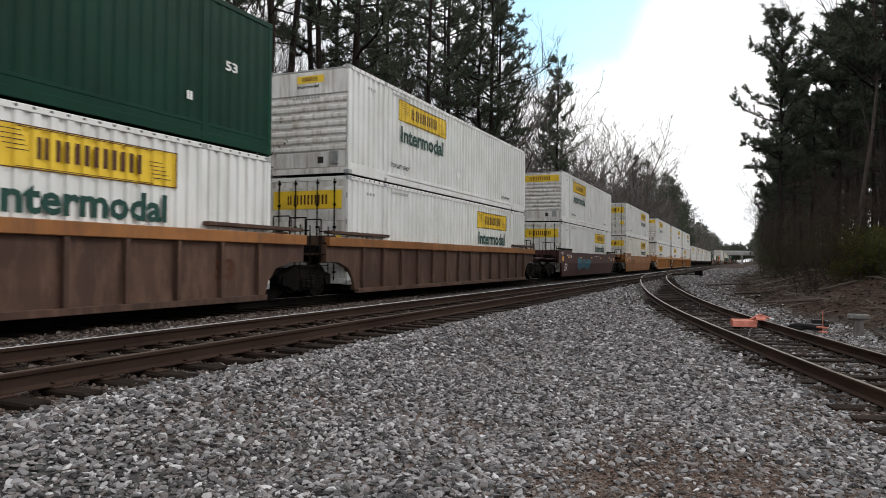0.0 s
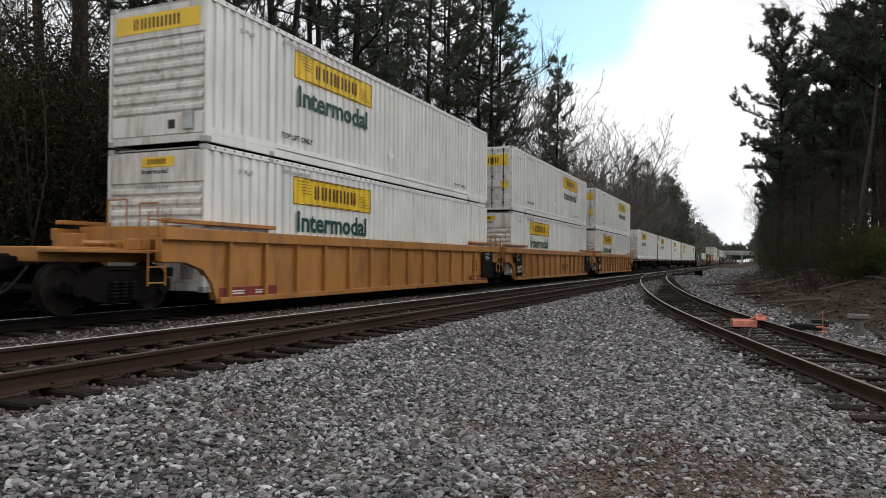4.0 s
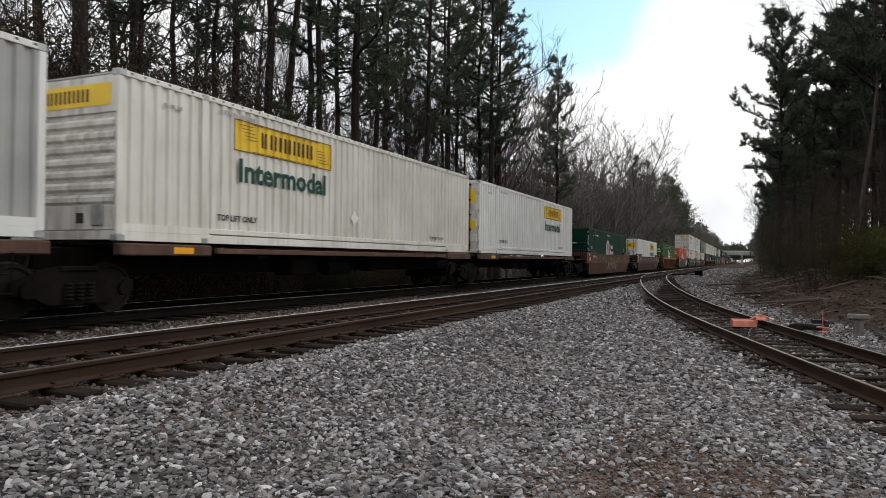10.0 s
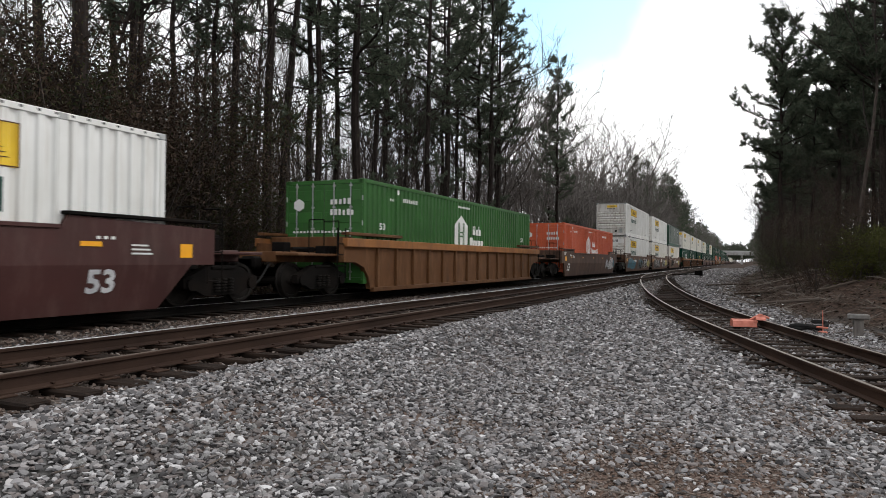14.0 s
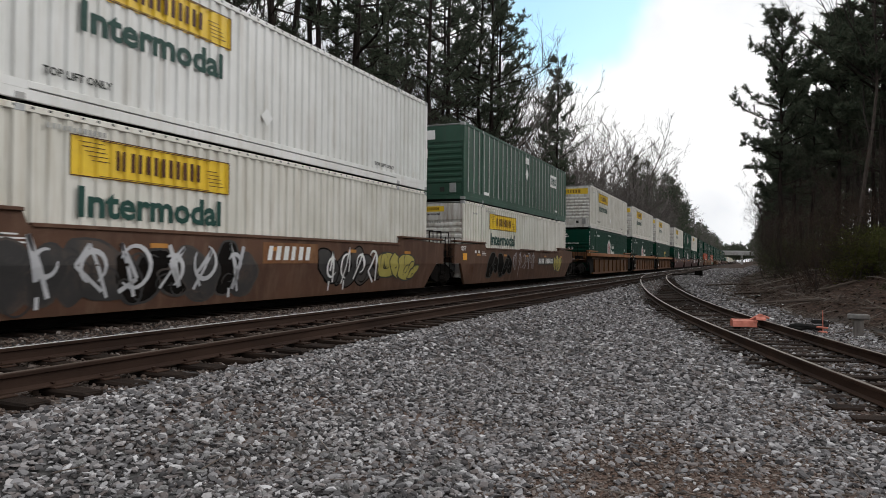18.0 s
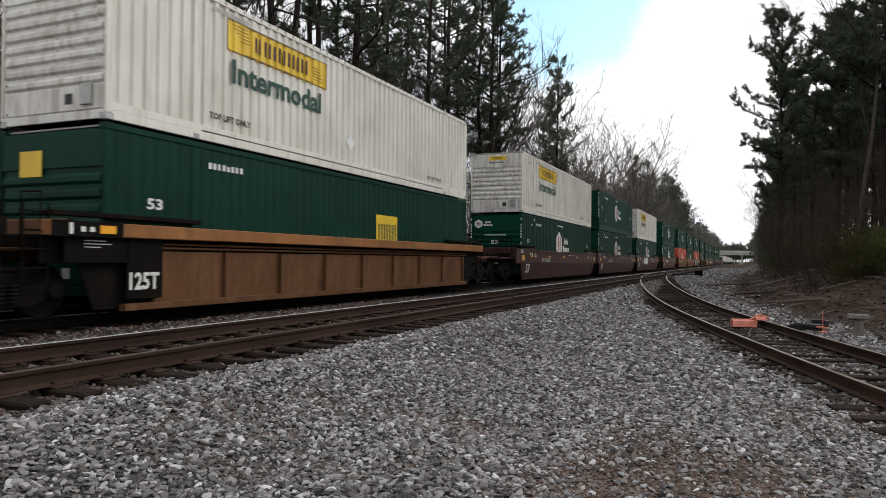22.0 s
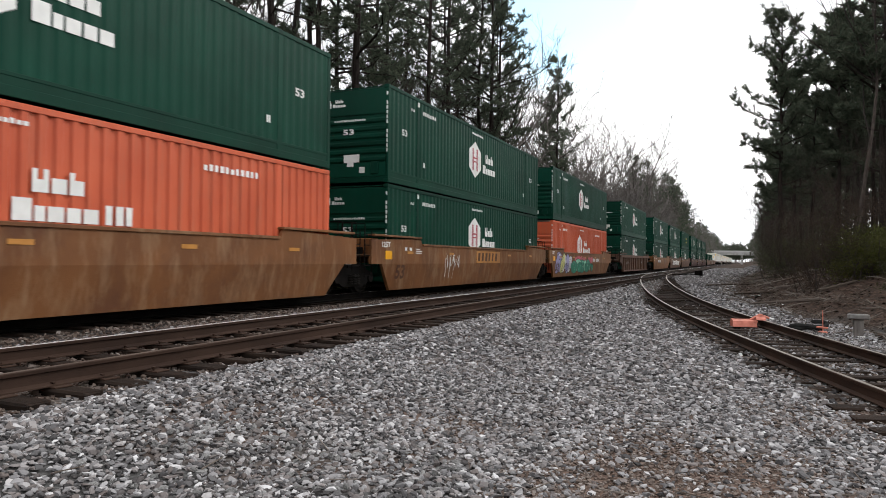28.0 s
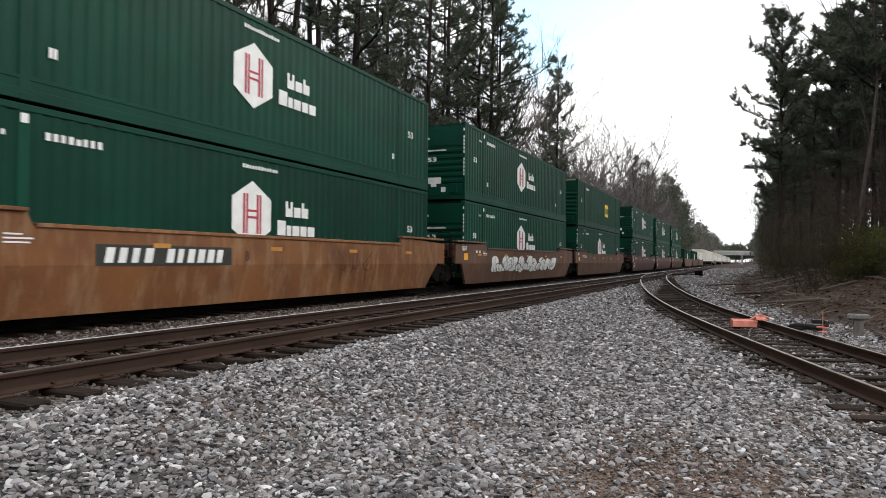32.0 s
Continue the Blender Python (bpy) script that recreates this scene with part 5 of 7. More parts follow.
# ---- the train: each unit's place along it (metres), style, paint, ends, and what it carries (lower, upper) ----
TRAIN = [
    (-3.51, "ribbed", C_BROWN, 0, 0, "white-door", "hub-front"),
    (15.92, "ribbed", C_BROWN, 0, 1, "white-door", "white-front"),
    (39.40, "smooth", C_MAROON, 1, 1, "white-door", "white-front-big"),
    (63.02, "smooth", C_ORANGE, 1, 1, "cream-door", "white-door"),
    (86.45, "ribbed", C_YELLOW, 1, 0, "white-front", "white-front-big"),
    (105.91, "ribbed", C_YELLOW, 0, 0, "white-front", "white-door"),
    (125.21, "ribbed", C_YELLOW, 0, 1, "white-front", "white-door"),
    (146.26, "spine", None, 1, 0, "white-front", None),
    (164.05, "spine", None, 0, 0, "rusty-front-plate", None),
    (181.55, "spine", None, 0, 0, "grey_tail-front", None),
    (199.00, "spine", None, 0, 0, "cream-front-big", None),
    (216.37, "spine", None, 0, 1, "white-door", None),
    (237.44, "smooth", C_RUST, 1, 1, "hub-front", None),
    (260.86, "smooth", C_MAROON, 1, 1, "white-door", None),
    (284.18, "ribbed", C_SHADED, 1, 1, "leaf-door", None),
    (307.51, "smooth", C_BROWN, 1, 1, "orange-door", None),
    (330.44, "smooth", C_RUST, 1, 0, "white-front-plate", "white-front"),
    (349.54, "smooth", C_RUST, 0, 0, "cream-front", "white-front"),
    (368.99, "smooth", C_RUST, 0, 1, "cream-front", "ribbed-front"),
    (392.26, "piped", C_SHADED, 1, 0, "hub-front", "cream-front-big"),
    (411.53, "piped", C_SHADED, 0, 0, "hub-front", "cream-front-big"),
    (430.90, "piped", C_SHADED, 0, 1, "plain_green-front", "cream-front-big"),
    (454.24, "smooth", C_MAROON, 1, 0, "hub-front", "cream-front"),
    (473.28, "smooth", C_MAROON, 0, 0, "hub-front", "hub-front"),
    (492.71, "smooth", C_MAROON, 0, 1, "hub-front", "cream-front"),
    (516.05, "smooth", C_BROWN, 1, 1, "hub-front", "hub-front"),
    (539.03, "smooth", C_PIPED, 1, 0, "orange-front", "hub-front"),
    (558.31, "smooth", C_PIPED, 0, 0, "hub-front", "hub-front"),
    (577.54, "smooth", C_PIPED, 0, 1, "orange-front", "hub-front"),
    (600.71, "ribbed", C_RUST, 1, 1, "hub-front", "hub-front"),
    (623.87, "smooth", C_PIPED, 1, 0, "hub-front", "hub-front"),
    (643.35, "smooth", C_RUST, 0, 0, "hub-front", "hub-front"),
    (662.69, "smooth", C_RUST, 0, 1, "hub-front", "plain_green-front"),
    (686.00, "smooth", C_MAROON, 1, 0, "hub-front", "hub-front"),
    (705.30, "smooth", C_MAROON, 0, 0, "hub-front", "hub-front"),
    (724.60, "smooth", C_MAROON, 0, 1, "hub-front", "hub-front"),
    (748.00, "far_well", None, 1, 1, "green", None),
    (767.30, "far_well", None, 1, 1, "green", None),
]
TRAIN += [(788.5 + 17.6 * k, "far_spine" if k % 5 else "far_well", None, 1, 1, "cream" if k % 3 == 1 else "white", None) for k in range(22)]
SPEED, GAIN = 18.9118, 0.02713
ROLLING = []          # (thing, metres along the train, height)
MADE = {}


def again(key, build):
    """The first of a kind is built, the next are copies of it with all their parts."""
    if key in MADE:
        return copy_thing(MADE[key], Matrix())
    MADE[key] = build()
    return MADE[key]


COLOUR = {C_BROWN: "rust-brown", C_MAROON: "maroon-brown", C_ORANGE: "weathered orange", C_YELLOW: "yellow-orange", C_RUST: "rusty tan-brown", C_PIPED: "rusty orange", C_SHADED: "shade-darkened orange"}
STYLE = {"smooth": "smooth-sided", "ribbed": "rib-sided", "piped": "rib-sided, piped"}
CARS = []
for along, style, paint, first, last, low, up in TRAIN:
    if style.startswith("far"):
        car = again(style, lambda: far_car(style == "far_well"))
    elif style == "spine":
        car = again(("spine", first, last), lambda: spine_car("low rusty spine car with black wheel trucks", first, last))
    else:
        letters = "" if low == "white-door" and paint is C_MAROON and not up else "53"
        car = again((style, paint.name, first, last, letters), lambda: well_car(style, paint, f"{COLOUR[paint]} {STYLE[style]} steel well car on the track", first, last, letters))
    CARS.append(car)
    ROLLING.append((car, along, 0.0))
    base = 1.225 if "spine" in style else 0.275
    ROLLING.append((again(low, lambda: far_container(low) if style.startswith("far") else container(low)), along, base))
    if up:
        ROLLING.append((again(up, lambda: container(up)), along, base + 2.95))


def slanted(sh, x, z, w, h, y, n, seed, gap=0.28):
    """A row of n leaning bars in the place of a number."""
    rnd = random.Random(seed)
    step = w / n
    for i in range(n):
        a, ww = x + i * step, step * (1 - gap) * rnd.uniform(0.7, 1.0)
        sh.slab([(a, z), (a + ww, z), (a + ww + 0.2 * h, z + h), (a + 0.2 * h, z + h)], y - 0.003, y)
    return sh


# each car's own number, as plain bars: car, from, to, foot, height, backing plate, ink
for k, x0, x1, z0, high, back, ink in ((3, 2.56, 4.9, 0.90, 0.17, INK_BROWN, C_ORANGE), (16, 3.4, 5.8, 0.86, 0.22, None, MARK_WHITE), (18, 9.78, 12.91, 0.80, 0.25, INK, MARK_WHITE), (22, 3.04, 4.94, 0.88, 0.20, None, ROOF_GREY),
                                       (23, 3.04, 4.94, 0.88, 0.20, None, ROOF_GREY), (24, 11.0, 13.2, 0.88, 0.21, None, ROOF_GREY), (25, 3.2, 5.6, 0.9, 0.2, None, MARK_WHITE), (26, 3.62, 6.45, 0.86, 0.24, INK, MARK_WHITE),
                                       (28, 10.3, 12.79, 0.90, 0.21, None, MARK_WHITE), (29, 2.24, 3.75, 0.72, 0.20, None, ROOF_GREY), (30, 3.22, 6.43, 0.86, 0.25, INK, MARK_WHITE), (0, 8.6, 10.0, 0.7, 0.2, None, ROOF_GREY)):
    y = -1.424 if TRAIN[k][1] == "smooth" else -1.384
    host = CARS[k]
    if back:
        host = part("number_panel", Shape().box(x0, y - 0.003, z0 - 0.05, x1, y, z0 + high + 0.05), back, host, "dark number plate")
        y -= 0.003
    w = x1 - x0
    part("number_lettering", slanted(slanted(Shape(), x0 + 0.05 * w, z0, 0.34 * w, high, y, 4, k), x0 + 0.46 * w, z0, 0.48 * w, high, y, 6, k + 7), ink, host)


def scrawl(car, x0, x1, z0, z1, ink, seed, fat=0.02, y=-1.424, letters=5):
    """A tag in thin sprayed lines: strokes and loops in a row, with runs below some."""
    rnd = random.Random(seed)
    sh = Shape()
    step = (x1 - x0) / letters

    def stroke(a, b):
        n = 4
        side = Vector((b[1] - a[1], a[0] - b[0])).normalized() * fat * rnd.uniform(0.6, 1.1)
        v = []
        for i in range(n + 1):
            t = i / n
            px, pz = a[0] + (b[0] - a[0]) * t, a[1] + (b[1] - a[1]) * t
            for d in (-1, 1):
                qx, qz = px + d * side.x, pz + d * side.y
                v.append((qx, lean(y, qz), qz))
        sh.add(v, [(2 * i, 2 * i + 1, 2 * i + 3, 2 * i + 2) for i in range(n)])

    for i in range(letters):
        cx = x0 + i * step
        high = z1 - z0
        pts = [(cx + step * rnd.uniform(0.05, 0.9), z0 + high * u) for u in (rnd.uniform(0, 0.15), rnd.uniform(0.8, 1.0), rnd.uniform(0.3, 0.6), rnd.uniform(0, 0.2), rnd.uniform(0.7, 1))]
        for a, b in zip(pts, pts[1:rnd.randint(3, 5)]):
            stroke(a, b)
        r = min(step, high) * rnd.uniform(0.22, 0.42)
        a0 = rnd.uniform(0, 6.28)
        curl(sh, cx + step * 0.5, z0 + high * rnd.uniform(0.4, 0.65), r, r * 1.1, a0, a0 + rnd.uniform(3, 5.5), fat, y - 0.0005)
        if rnd.random() < 0.4:
            stroke((cx + step * 0.4, z0 + 0.1), (cx + step * 0.42, max(0.16, z0 - rnd.uniform(0.15, 0.4))))
    part("graffiti_linework", sh, ink, car, "thin sprayed tag")


scrawl(CARS[12], 6.6, 10.7, 0.30, 0.95, SPRAY_GREY, 31, 0.022)
scrawl(CARS[12], 0.6, 2.3, 0.35, 1.2, SPRAY_PINK, 32, 0.02, letters=3)
scrawl(CARS[18], 5.6, 9.3, 0.45, 1.36, SPRAY_GREY, 33, 0.016, y=-1.428)
scrawl(CARS[16], 10.9, 13.6, 0.3, 1.36, MARK_WHITE, 34, 0.018, y=-1.436)
scrawl(CARS[27], 4.0, 5.4, 0.62, 1.2, MARK_WHITE, 35, 0.016, letters=4)
scrawl(CARS[30], 10.4, 12.3, 0.55, 1.2, INK_BROWN, 36, 0.02, letters=3)
scrawl(CARS[29], 11.15, 12.6, 0.55, 0.95, SPRAY_GREY, 37, 0.03, y=-1.39)
scrawl(CARS[24], 2.9, 3.7, 0.7, 1.2, SPRAY_GREY, 38, 0.02, letters=2)
scrawl(CARS[3], 9.0, 12.0, 0.4, 1.0, C_BROWN, 39, 0.02)
for k, x in ((26, 6.6), (30, 6.86), (24, 10.1)):
    part("lettering", lettering("B", INK_BROWN if k != 24 else MARK_WHITE), INK_BROWN, CARS[k], "painted end letter", at=on_side(x, 0.90, 0.14, 0.2, -1.426))
part("lettering", lettering("53", SPRAY_GREY), SPRAY_GREY, CARS[13], "faded length number", at=on_slope(14.45, 0.36, 0.55, 0.40))
# bolted plates along the rim of single cars
for k, spots in ((18, ((7.1, 9.0), (10.6, 12.0), (13.0, 13.7))), (24, ((8.5, 9.6), (11.0, 12.4)))):
    for a, b in spots:
        part("rim_plate", Shape().box(a, -1.50, 1.40, b, -1.30, 1.475, 0.012), C_RUST if k == 18 else C_DARK, CARS[k], "worn rim plate")

# sprayed letters on single cars
sprayed(CARS[2], 4.0, 7.4, 0.35, 1.22, SPRAY_TEAL, 3)
sprayed(CARS[15], 12.6, 15.6, 0.3, 1.3, SPRAY_GREY, 4)
sprayed(CARS[15], 15.0, 16.0, 0.5, 1.25, SPRAY_TEAL, 5)
sprayed(CARS[16], 0.9, 5.3, 0.17, 1.36, SPRAY_TEAL, 6, pitch=0.7)
sprayed(CARS[16], 7.0, 10.4, 0.12, 1.3, SPRAY_SMOKE, 23, SPRAY_SMOKE, C_DARK, pitch=0.5)
scrawl(CARS[16], 7.2, 10.3, 0.25, 1.25, SPRAY_TEAL, 42, 0.03, y=-1.44, letters=4)
sprayed(CARS[16], 10.9, 13.4, 0.3, 1.3, C_DARK, 7, SPRAY_GREY)
sprayed(CARS[16], 13.8, 15.5, 0.35, 1.25, SPRAY_OLIVE, 8)
sprayed(CARS[17], 1.2, 7.2, 0.1, 1.34, SPRAY_SMOKE, 9, SPRAY_SMOKE, C_DARK, pitch=0.5)
scrawl(CARS[17], 2.0, 7.0, 0.25, 1.3, SPRAY_GREY, 40, 0.045, y=-1.44, letters=6)
scrawl(CARS[17], 9.9, 12.7, 0.3, 1.3, MARK_WHITE, 41, 0.035, y=-1.44, letters=4)
sprayed(CARS[17], 9.9, 12.7, 0.2, 1.3, SPRAY_SMOKE, 10, C_DARK)
sprayed(CARS[17], 12.9, 15.3, 0.3, 1.2, SPRAY_OLIVE, 11)
sprayed(CARS[18], 2.6, 5.5, 0.22, 1.38, C_DARK, 12, INK)
sprayed(CARS[18], 13.0, 14.4, 0.3, 1.36, SPRAY_OLIVE, 13, pitch=0.5)
sprayed(CARS[24], 4.2, 7.0, 0.6, 1.42, PANEL_WHITE, 14, SPRAY_GREY, pitch=0.5)
sprayed(CARS[28], 0.5, 1.5, 0.15, 1.5, SPRAY_VIOLET, 15, second=SPRAY_GREY, pitch=0.5)
sprayed(CARS[28], 1.35, 2.1, 0.15, 1.48, SPRAY_CITRON, 21, y=-1.434, pitch=0.38)
sprayed(CARS[28], 2.0, 3.8, 0.15, 1.45, SPRAY_VIOLET, 22, second=SPRAY_GREY, pitch=0.5)
sprayed(CARS[28], 5.2, 10.0, 0.75, 1.3, SPRAY_PINK, 16, SPRAY_PINK, line=C_BROWN)
sprayed(CARS[28], 4.4, 10.7, 0.17, 1.1, SPRAY_GREEN, 17, INK, SPRAY_MINT, SPRAY_MINT, y=-1.434, pitch=0.8)
sprayed(CARS[31], 2.8, 13.0, 0.35, 1.2, MARK_WHITE, 18)

# painted owner's blocks, plain
for k, x0, x1, z0, z1, back, ink, y in ((27, 7.1, 9.9, 0.84, 1.30, C_YELLOW, INK_BROWN, -1.424), (17, 7.5, 9.6, 0.84, 1.30, C_PIPED, MARK_WHITE, -1.424), (5, 9.0, 10.8, 0.35, 0.85, None, INK_BROWN, -1.384), (20, 8.5, 10.9, 0.35, 0.95, C_BROWN, C_ORANGE, -1.364), (0, 5.0, 7.2, 0.4, 0.9, None, MARK_WHITE, -1.384)):
    host = CARS[k]
    if back:
        host = part("owner_panel", Shape().box(x0, y - 0.004, z0, x1, y, z1), back, host, "faded painted owner's panel")
        y -= 0.004
    sh = slanted(Shape(), x0 + 0.15, z0 + 0.16 * (z1 - z0), x1 - x0 - 0.4, 0.68 * (z1 - z0), y, 6, k, 0.4)
    part("name_lettering", sh, ink, host)
# ---- woods ----
def needle_tuft(sh, c, axis, size, rnd, count=10, wide=0.1):
    """Needles that spread from one point of a twig, as slender points."""
    for _ in range(count):
        d = (axis * 0.55 + Vector((rnd.gauss(0, 0.75), rnd.gauss(0, 0.75), rnd.gauss(0.1, 0.7)))).normalized()
        w = d.orthogonal().normalized() * size * wide
        w.rotate(Matrix.Rotation(rnd.uniform(0, 6.28), 3, d))
        k = len(sh.v)
        sh.v += [tuple(c - w), tuple(c + w), tuple(c + d * size * rnd.uniform(0.75, 1.25))]
        sh.f.append((k, k + 1, k + 2))


def bough(wood, p, d, length, r, rnd, steps=4, droop=0.0, sides=4, wob=0.16):
    """A bent tapering limb; returns its points."""
    pts = [p.copy()]
    for k in range(steps):
        d = (d + Vector((rnd.gauss(0, wob), rnd.gauss(0, wob), rnd.gauss(0.05, 0.75 * wob) - droop))).normalized()
        q = pts[-1] + d * (length / steps)
        wood.tube(pts[-1], q, r * (1 - k / steps * 0.75), r * (1 - (k + 1) / steps * 0.75), sides, False)
        pts.append(q)
    return pts, d


def pine_meshes(seed, height, clear, spread, tufts=2.0, lean=0.0, thick=0.19, low=0.0, brush=1.0, gap=1.0):
    """low: how many leafy limbs hang on the stem below the crown, for each metre."""
    rnd = random.Random(seed)
    wood, crown = Shape(), Shape()
    p, r = Vector((0, 0, -0.4)), thick
    n = 9
    pts = [p]
    for k in range(n):
        q = Vector((lean * (k + 1) / n + rnd.gauss(0, 0.05), rnd.gauss(0, 0.05), (k + 1) / n * height))
        wood.tube(pts[-1], q, r * (1 - k / n * 0.82), r * (1 - (k + 1) / n * 0.82), 7, False)
        pts.append(q)

    def at(z):
        t = max(0, min(0.999, (z + 0.4) / (height + 0.4))) * n
        i = int(t)
        return pts[i].lerp(pts[i + 1], t - i)

    def leafy_limb(z, length, rise, twigs):
        a = rnd.uniform(0, 6.28)
        d = Vector((math.cos(a), math.sin(a), rise))
        limb, _ = bough(wood, at(z), d.normalized(), length, 0.016 + 0.014 * length, rnd, 5, -0.03)
        for i in range(2, 6):
            way = (limb[i] - limb[i - 1]).normalized()
            for _ in range(max(1, round(twigs * (0.3 + 0.22 * i) * rnd.uniform(0.6, 1.4)))):
                side = (way * 0.8 + Vector((rnd.gauss(0, 0.7), rnd.gauss(0, 0.7), rnd.gauss(0.35, 0.45)))).normalized()
                root = limb[i].lerp(limb[i - 1], rnd.random())
                reach = rnd.uniform(0.3, 0.75) * min(1.0, 0.5 + length * 0.2)
                wood.tube(root, root + side * reach, 0.011, 0.006, 3, False)
                for u in (0.5, 0.78, 1.0):
                    needle_tuft(crown, root + side * reach * u, side, brush * rnd.uniform(0.19, 0.29), rnd, 10, 0.11)

    z = clear
    while z < height * 0.985:
        u = (z - clear) / (height - clear)
        length = spread * (0.4 + 0.6 * math.sin(min(1, u * 1.3 + 0.22) * math.pi * 0.6)) * (1 - u ** 2.6 * 0.82) * rnd.uniform(0.4, 1.2)
        leafy_limb(z, length, 0.12 + 0.75 * u * u + rnd.gauss(0, 0.14), tufts)
        z += gap * height * rnd.uniform(0.008, 0.027)
    for _ in range(int(low * clear)):
        leafy_limb(rnd.uniform(clear * 0.5, clear), rnd.uniform(0.9, 2.4), rnd.gauss(0.1, 0.15), tufts * 0.8)
    # dead limbs on the bare stem
    for _ in range(int(clear * 1.9)):
        zz = rnd.uniform(clear * 0.2, clear)
        a = rnd.uniform(0, 6.28)
        stub, dd = bough(wood, at(zz), Vector((math.cos(a), math.sin(a), rnd.uniform(-0.25, 0.35))).normalized(), rnd.uniform(0.4, 2.6), 0.02, rnd, 4, wob=0.22)
        for q in stub[2:]:
            bough(wood, q, (dd + Vector((rnd.gauss(0, 0.8), rnd.gauss(0, 0.8), rnd.gauss(0, 0.5)))).normalized(), rnd.uniform(0.2, 0.8), 0.008, rnd, 2, sides=3)
    return wood.mesh("trunk", BARK), crown.mesh("crown", NEEDLES)


def bare_mesh(seed, height, fork, thick=0.13, levels=4, least=0.006, bark=None, wob=0.07):
    rnd = random.Random(seed)
    stem, twigs = Shape(), Shape()

    def grow(p, d, length, r, level):
        pts, d2 = bough(twigs if level else stem, p, d, length, r, rnd, (6, 4, 3, 2, 2)[level], sides=5 if level < 1 else 3, wob=wob if level == 0 else 0.17)
        if level >= levels:
            return
        kids = (9, 5, 4, 3)[min(level, 3)]
        for k in range(kids):
            t = rnd.uniform(fork if level == 0 else 0.25, 1.0)
            i = min(len(pts) - 2, int(t * (len(pts) - 1)))
            q = pts[i].lerp(pts[i + 1], t * (len(pts) - 1) - i)
            a = rnd.uniform(0, 6.28)
            side = d2.orthogonal().normalized()
            side.rotate(Matrix.Rotation(a, 3, d2))
            nd = (d2 * rnd.uniform(0.5, 1.1) + side * rnd.uniform(0.45, 0.95) + Vector((0, 0, 0.25))).normalized()
            grow(q, nd, length * rnd.uniform(0.34, 0.56), max(least, r * 0.42), level + 1)

    grow(Vector((0, 0, -0.3)), Vector((rnd.gauss(0, 0.05), rnd.gauss(0, 0.05), 1)).normalized(), height * 0.74, thick, 0)
    return stem.mesh("trunk", bark or BROWN_BARK), twigs.mesh("branchwork", bark or BROWN_BARK)


def leafy(seed, wide, high, count, leaf=0.05, mat=None):
    """A bush: leaning stems with many small leaves in uneven clumps."""
    rnd = random.Random(seed)
    wood, crown = Shape(), Shape()
    for s in range(11):
        a = rnd.uniform(0, 6.28)
        d = Vector((math.cos(a) * rnd.uniform(0.1, 0.7), math.sin(a) * rnd.uniform(0.1, 0.7), 1)).normalized()
        pts, _ = bough(wood, Vector((rnd.gauss(0, wide * 0.15), rnd.gauss(0, wide * 0.15), -0.2)), d, high * rnd.uniform(0.6, 1.05), 0.028, rnd, 5)
        for _ in range(6):
            c = rnd.choice(pts[1:]) + Vector((rnd.gauss(0, wide * 0.16), rnd.gauss(0, wide * 0.16), rnd.gauss(0, high * 0.08)))
            wood.tube(pts[2], c, 0.009, 0.005, 3, False)
            for _ in range(count // 66):
                q = c + Vector((rnd.gauss(0, wide * 0.10), rnd.gauss(0, wide * 0.10), rnd.gauss(0, high * 0.06)))
                u = Vector((rnd.gauss(0, 1), rnd.gauss(0, 1), rnd.gauss(0, 1))).normalized() * leaf * rnd.uniform(0.6, 1.4)
                w = u.orthogonal().normalized() * leaf * 0.55
                k = len(crown.v)
                crown.v += [tuple(q - u + w), tuple(q - u - w), tuple(q + u)]
                crown.f.append((k, k + 1, k + 2))
    return wood.mesh("branchwork", BROWN_BARK), crown.mesh("foliage", mat or SHRUB)


PINES = [pine_meshes(11, 22, 10.0, 3.5, 2.2, thick=0.20, low=0.3), pine_meshes(12, 20, 8.4, 3.7, 2.6, thick=0.18, low=0.4), pine_meshes(13, 24, 9.5, 4.6, 3.8, thick=0.25, low=0.3),
         pine_meshes(14, 22.5, 8.5, 3.4, 3.6, thick=0.16, low=0.4), pine_meshes(15, 21, 11.3, 3.2, 1.9, lean=1.0, thick=0.18, low=0.2)]
FULL_PINES = [pine_meshes(21, 17, 5.6, 3.5, 3.8, thick=0.17, low=0.9, brush=1.15, gap=0.72), pine_meshes(22, 15, 5.0, 3.3, 3.8, thick=0.15, low=0.6, brush=1.25), pine_meshes(23, 17, 6.0, 3.6, 3.6, thick=0.16, low=0.5, brush=1.25)]
BARES = [bare_mesh(31, 16, 0.3, 0.10), bare_mesh(32, 13, 0.25, 0.075), bare_mesh(33, 19, 0.35, 0.13), bare_mesh(34, 8, 0.1, 0.05), bare_mesh(35, 19, 0.3, 0.19, least=0.018, bark=HAZE_GREY), bare_mesh(36, 17, 0.25, 0.16, least=0.017, bark=HAZE_GREY)]
BUSHES = [leafy(41, 3.2, 3.2, 4600), leafy(42, 2.6, 2.2, 3600, 0.045), leafy(43, 3.4, 4.8, 10500, 0.032, BROWN_LEAF), leafy(44, 2.4, 1.4, 2800, 0.042), leafy(45, 3.0, 5.2, 10500, 0.034), leafy(46, 2.8, 1.9, 4200, 0.045, OLIVE)]


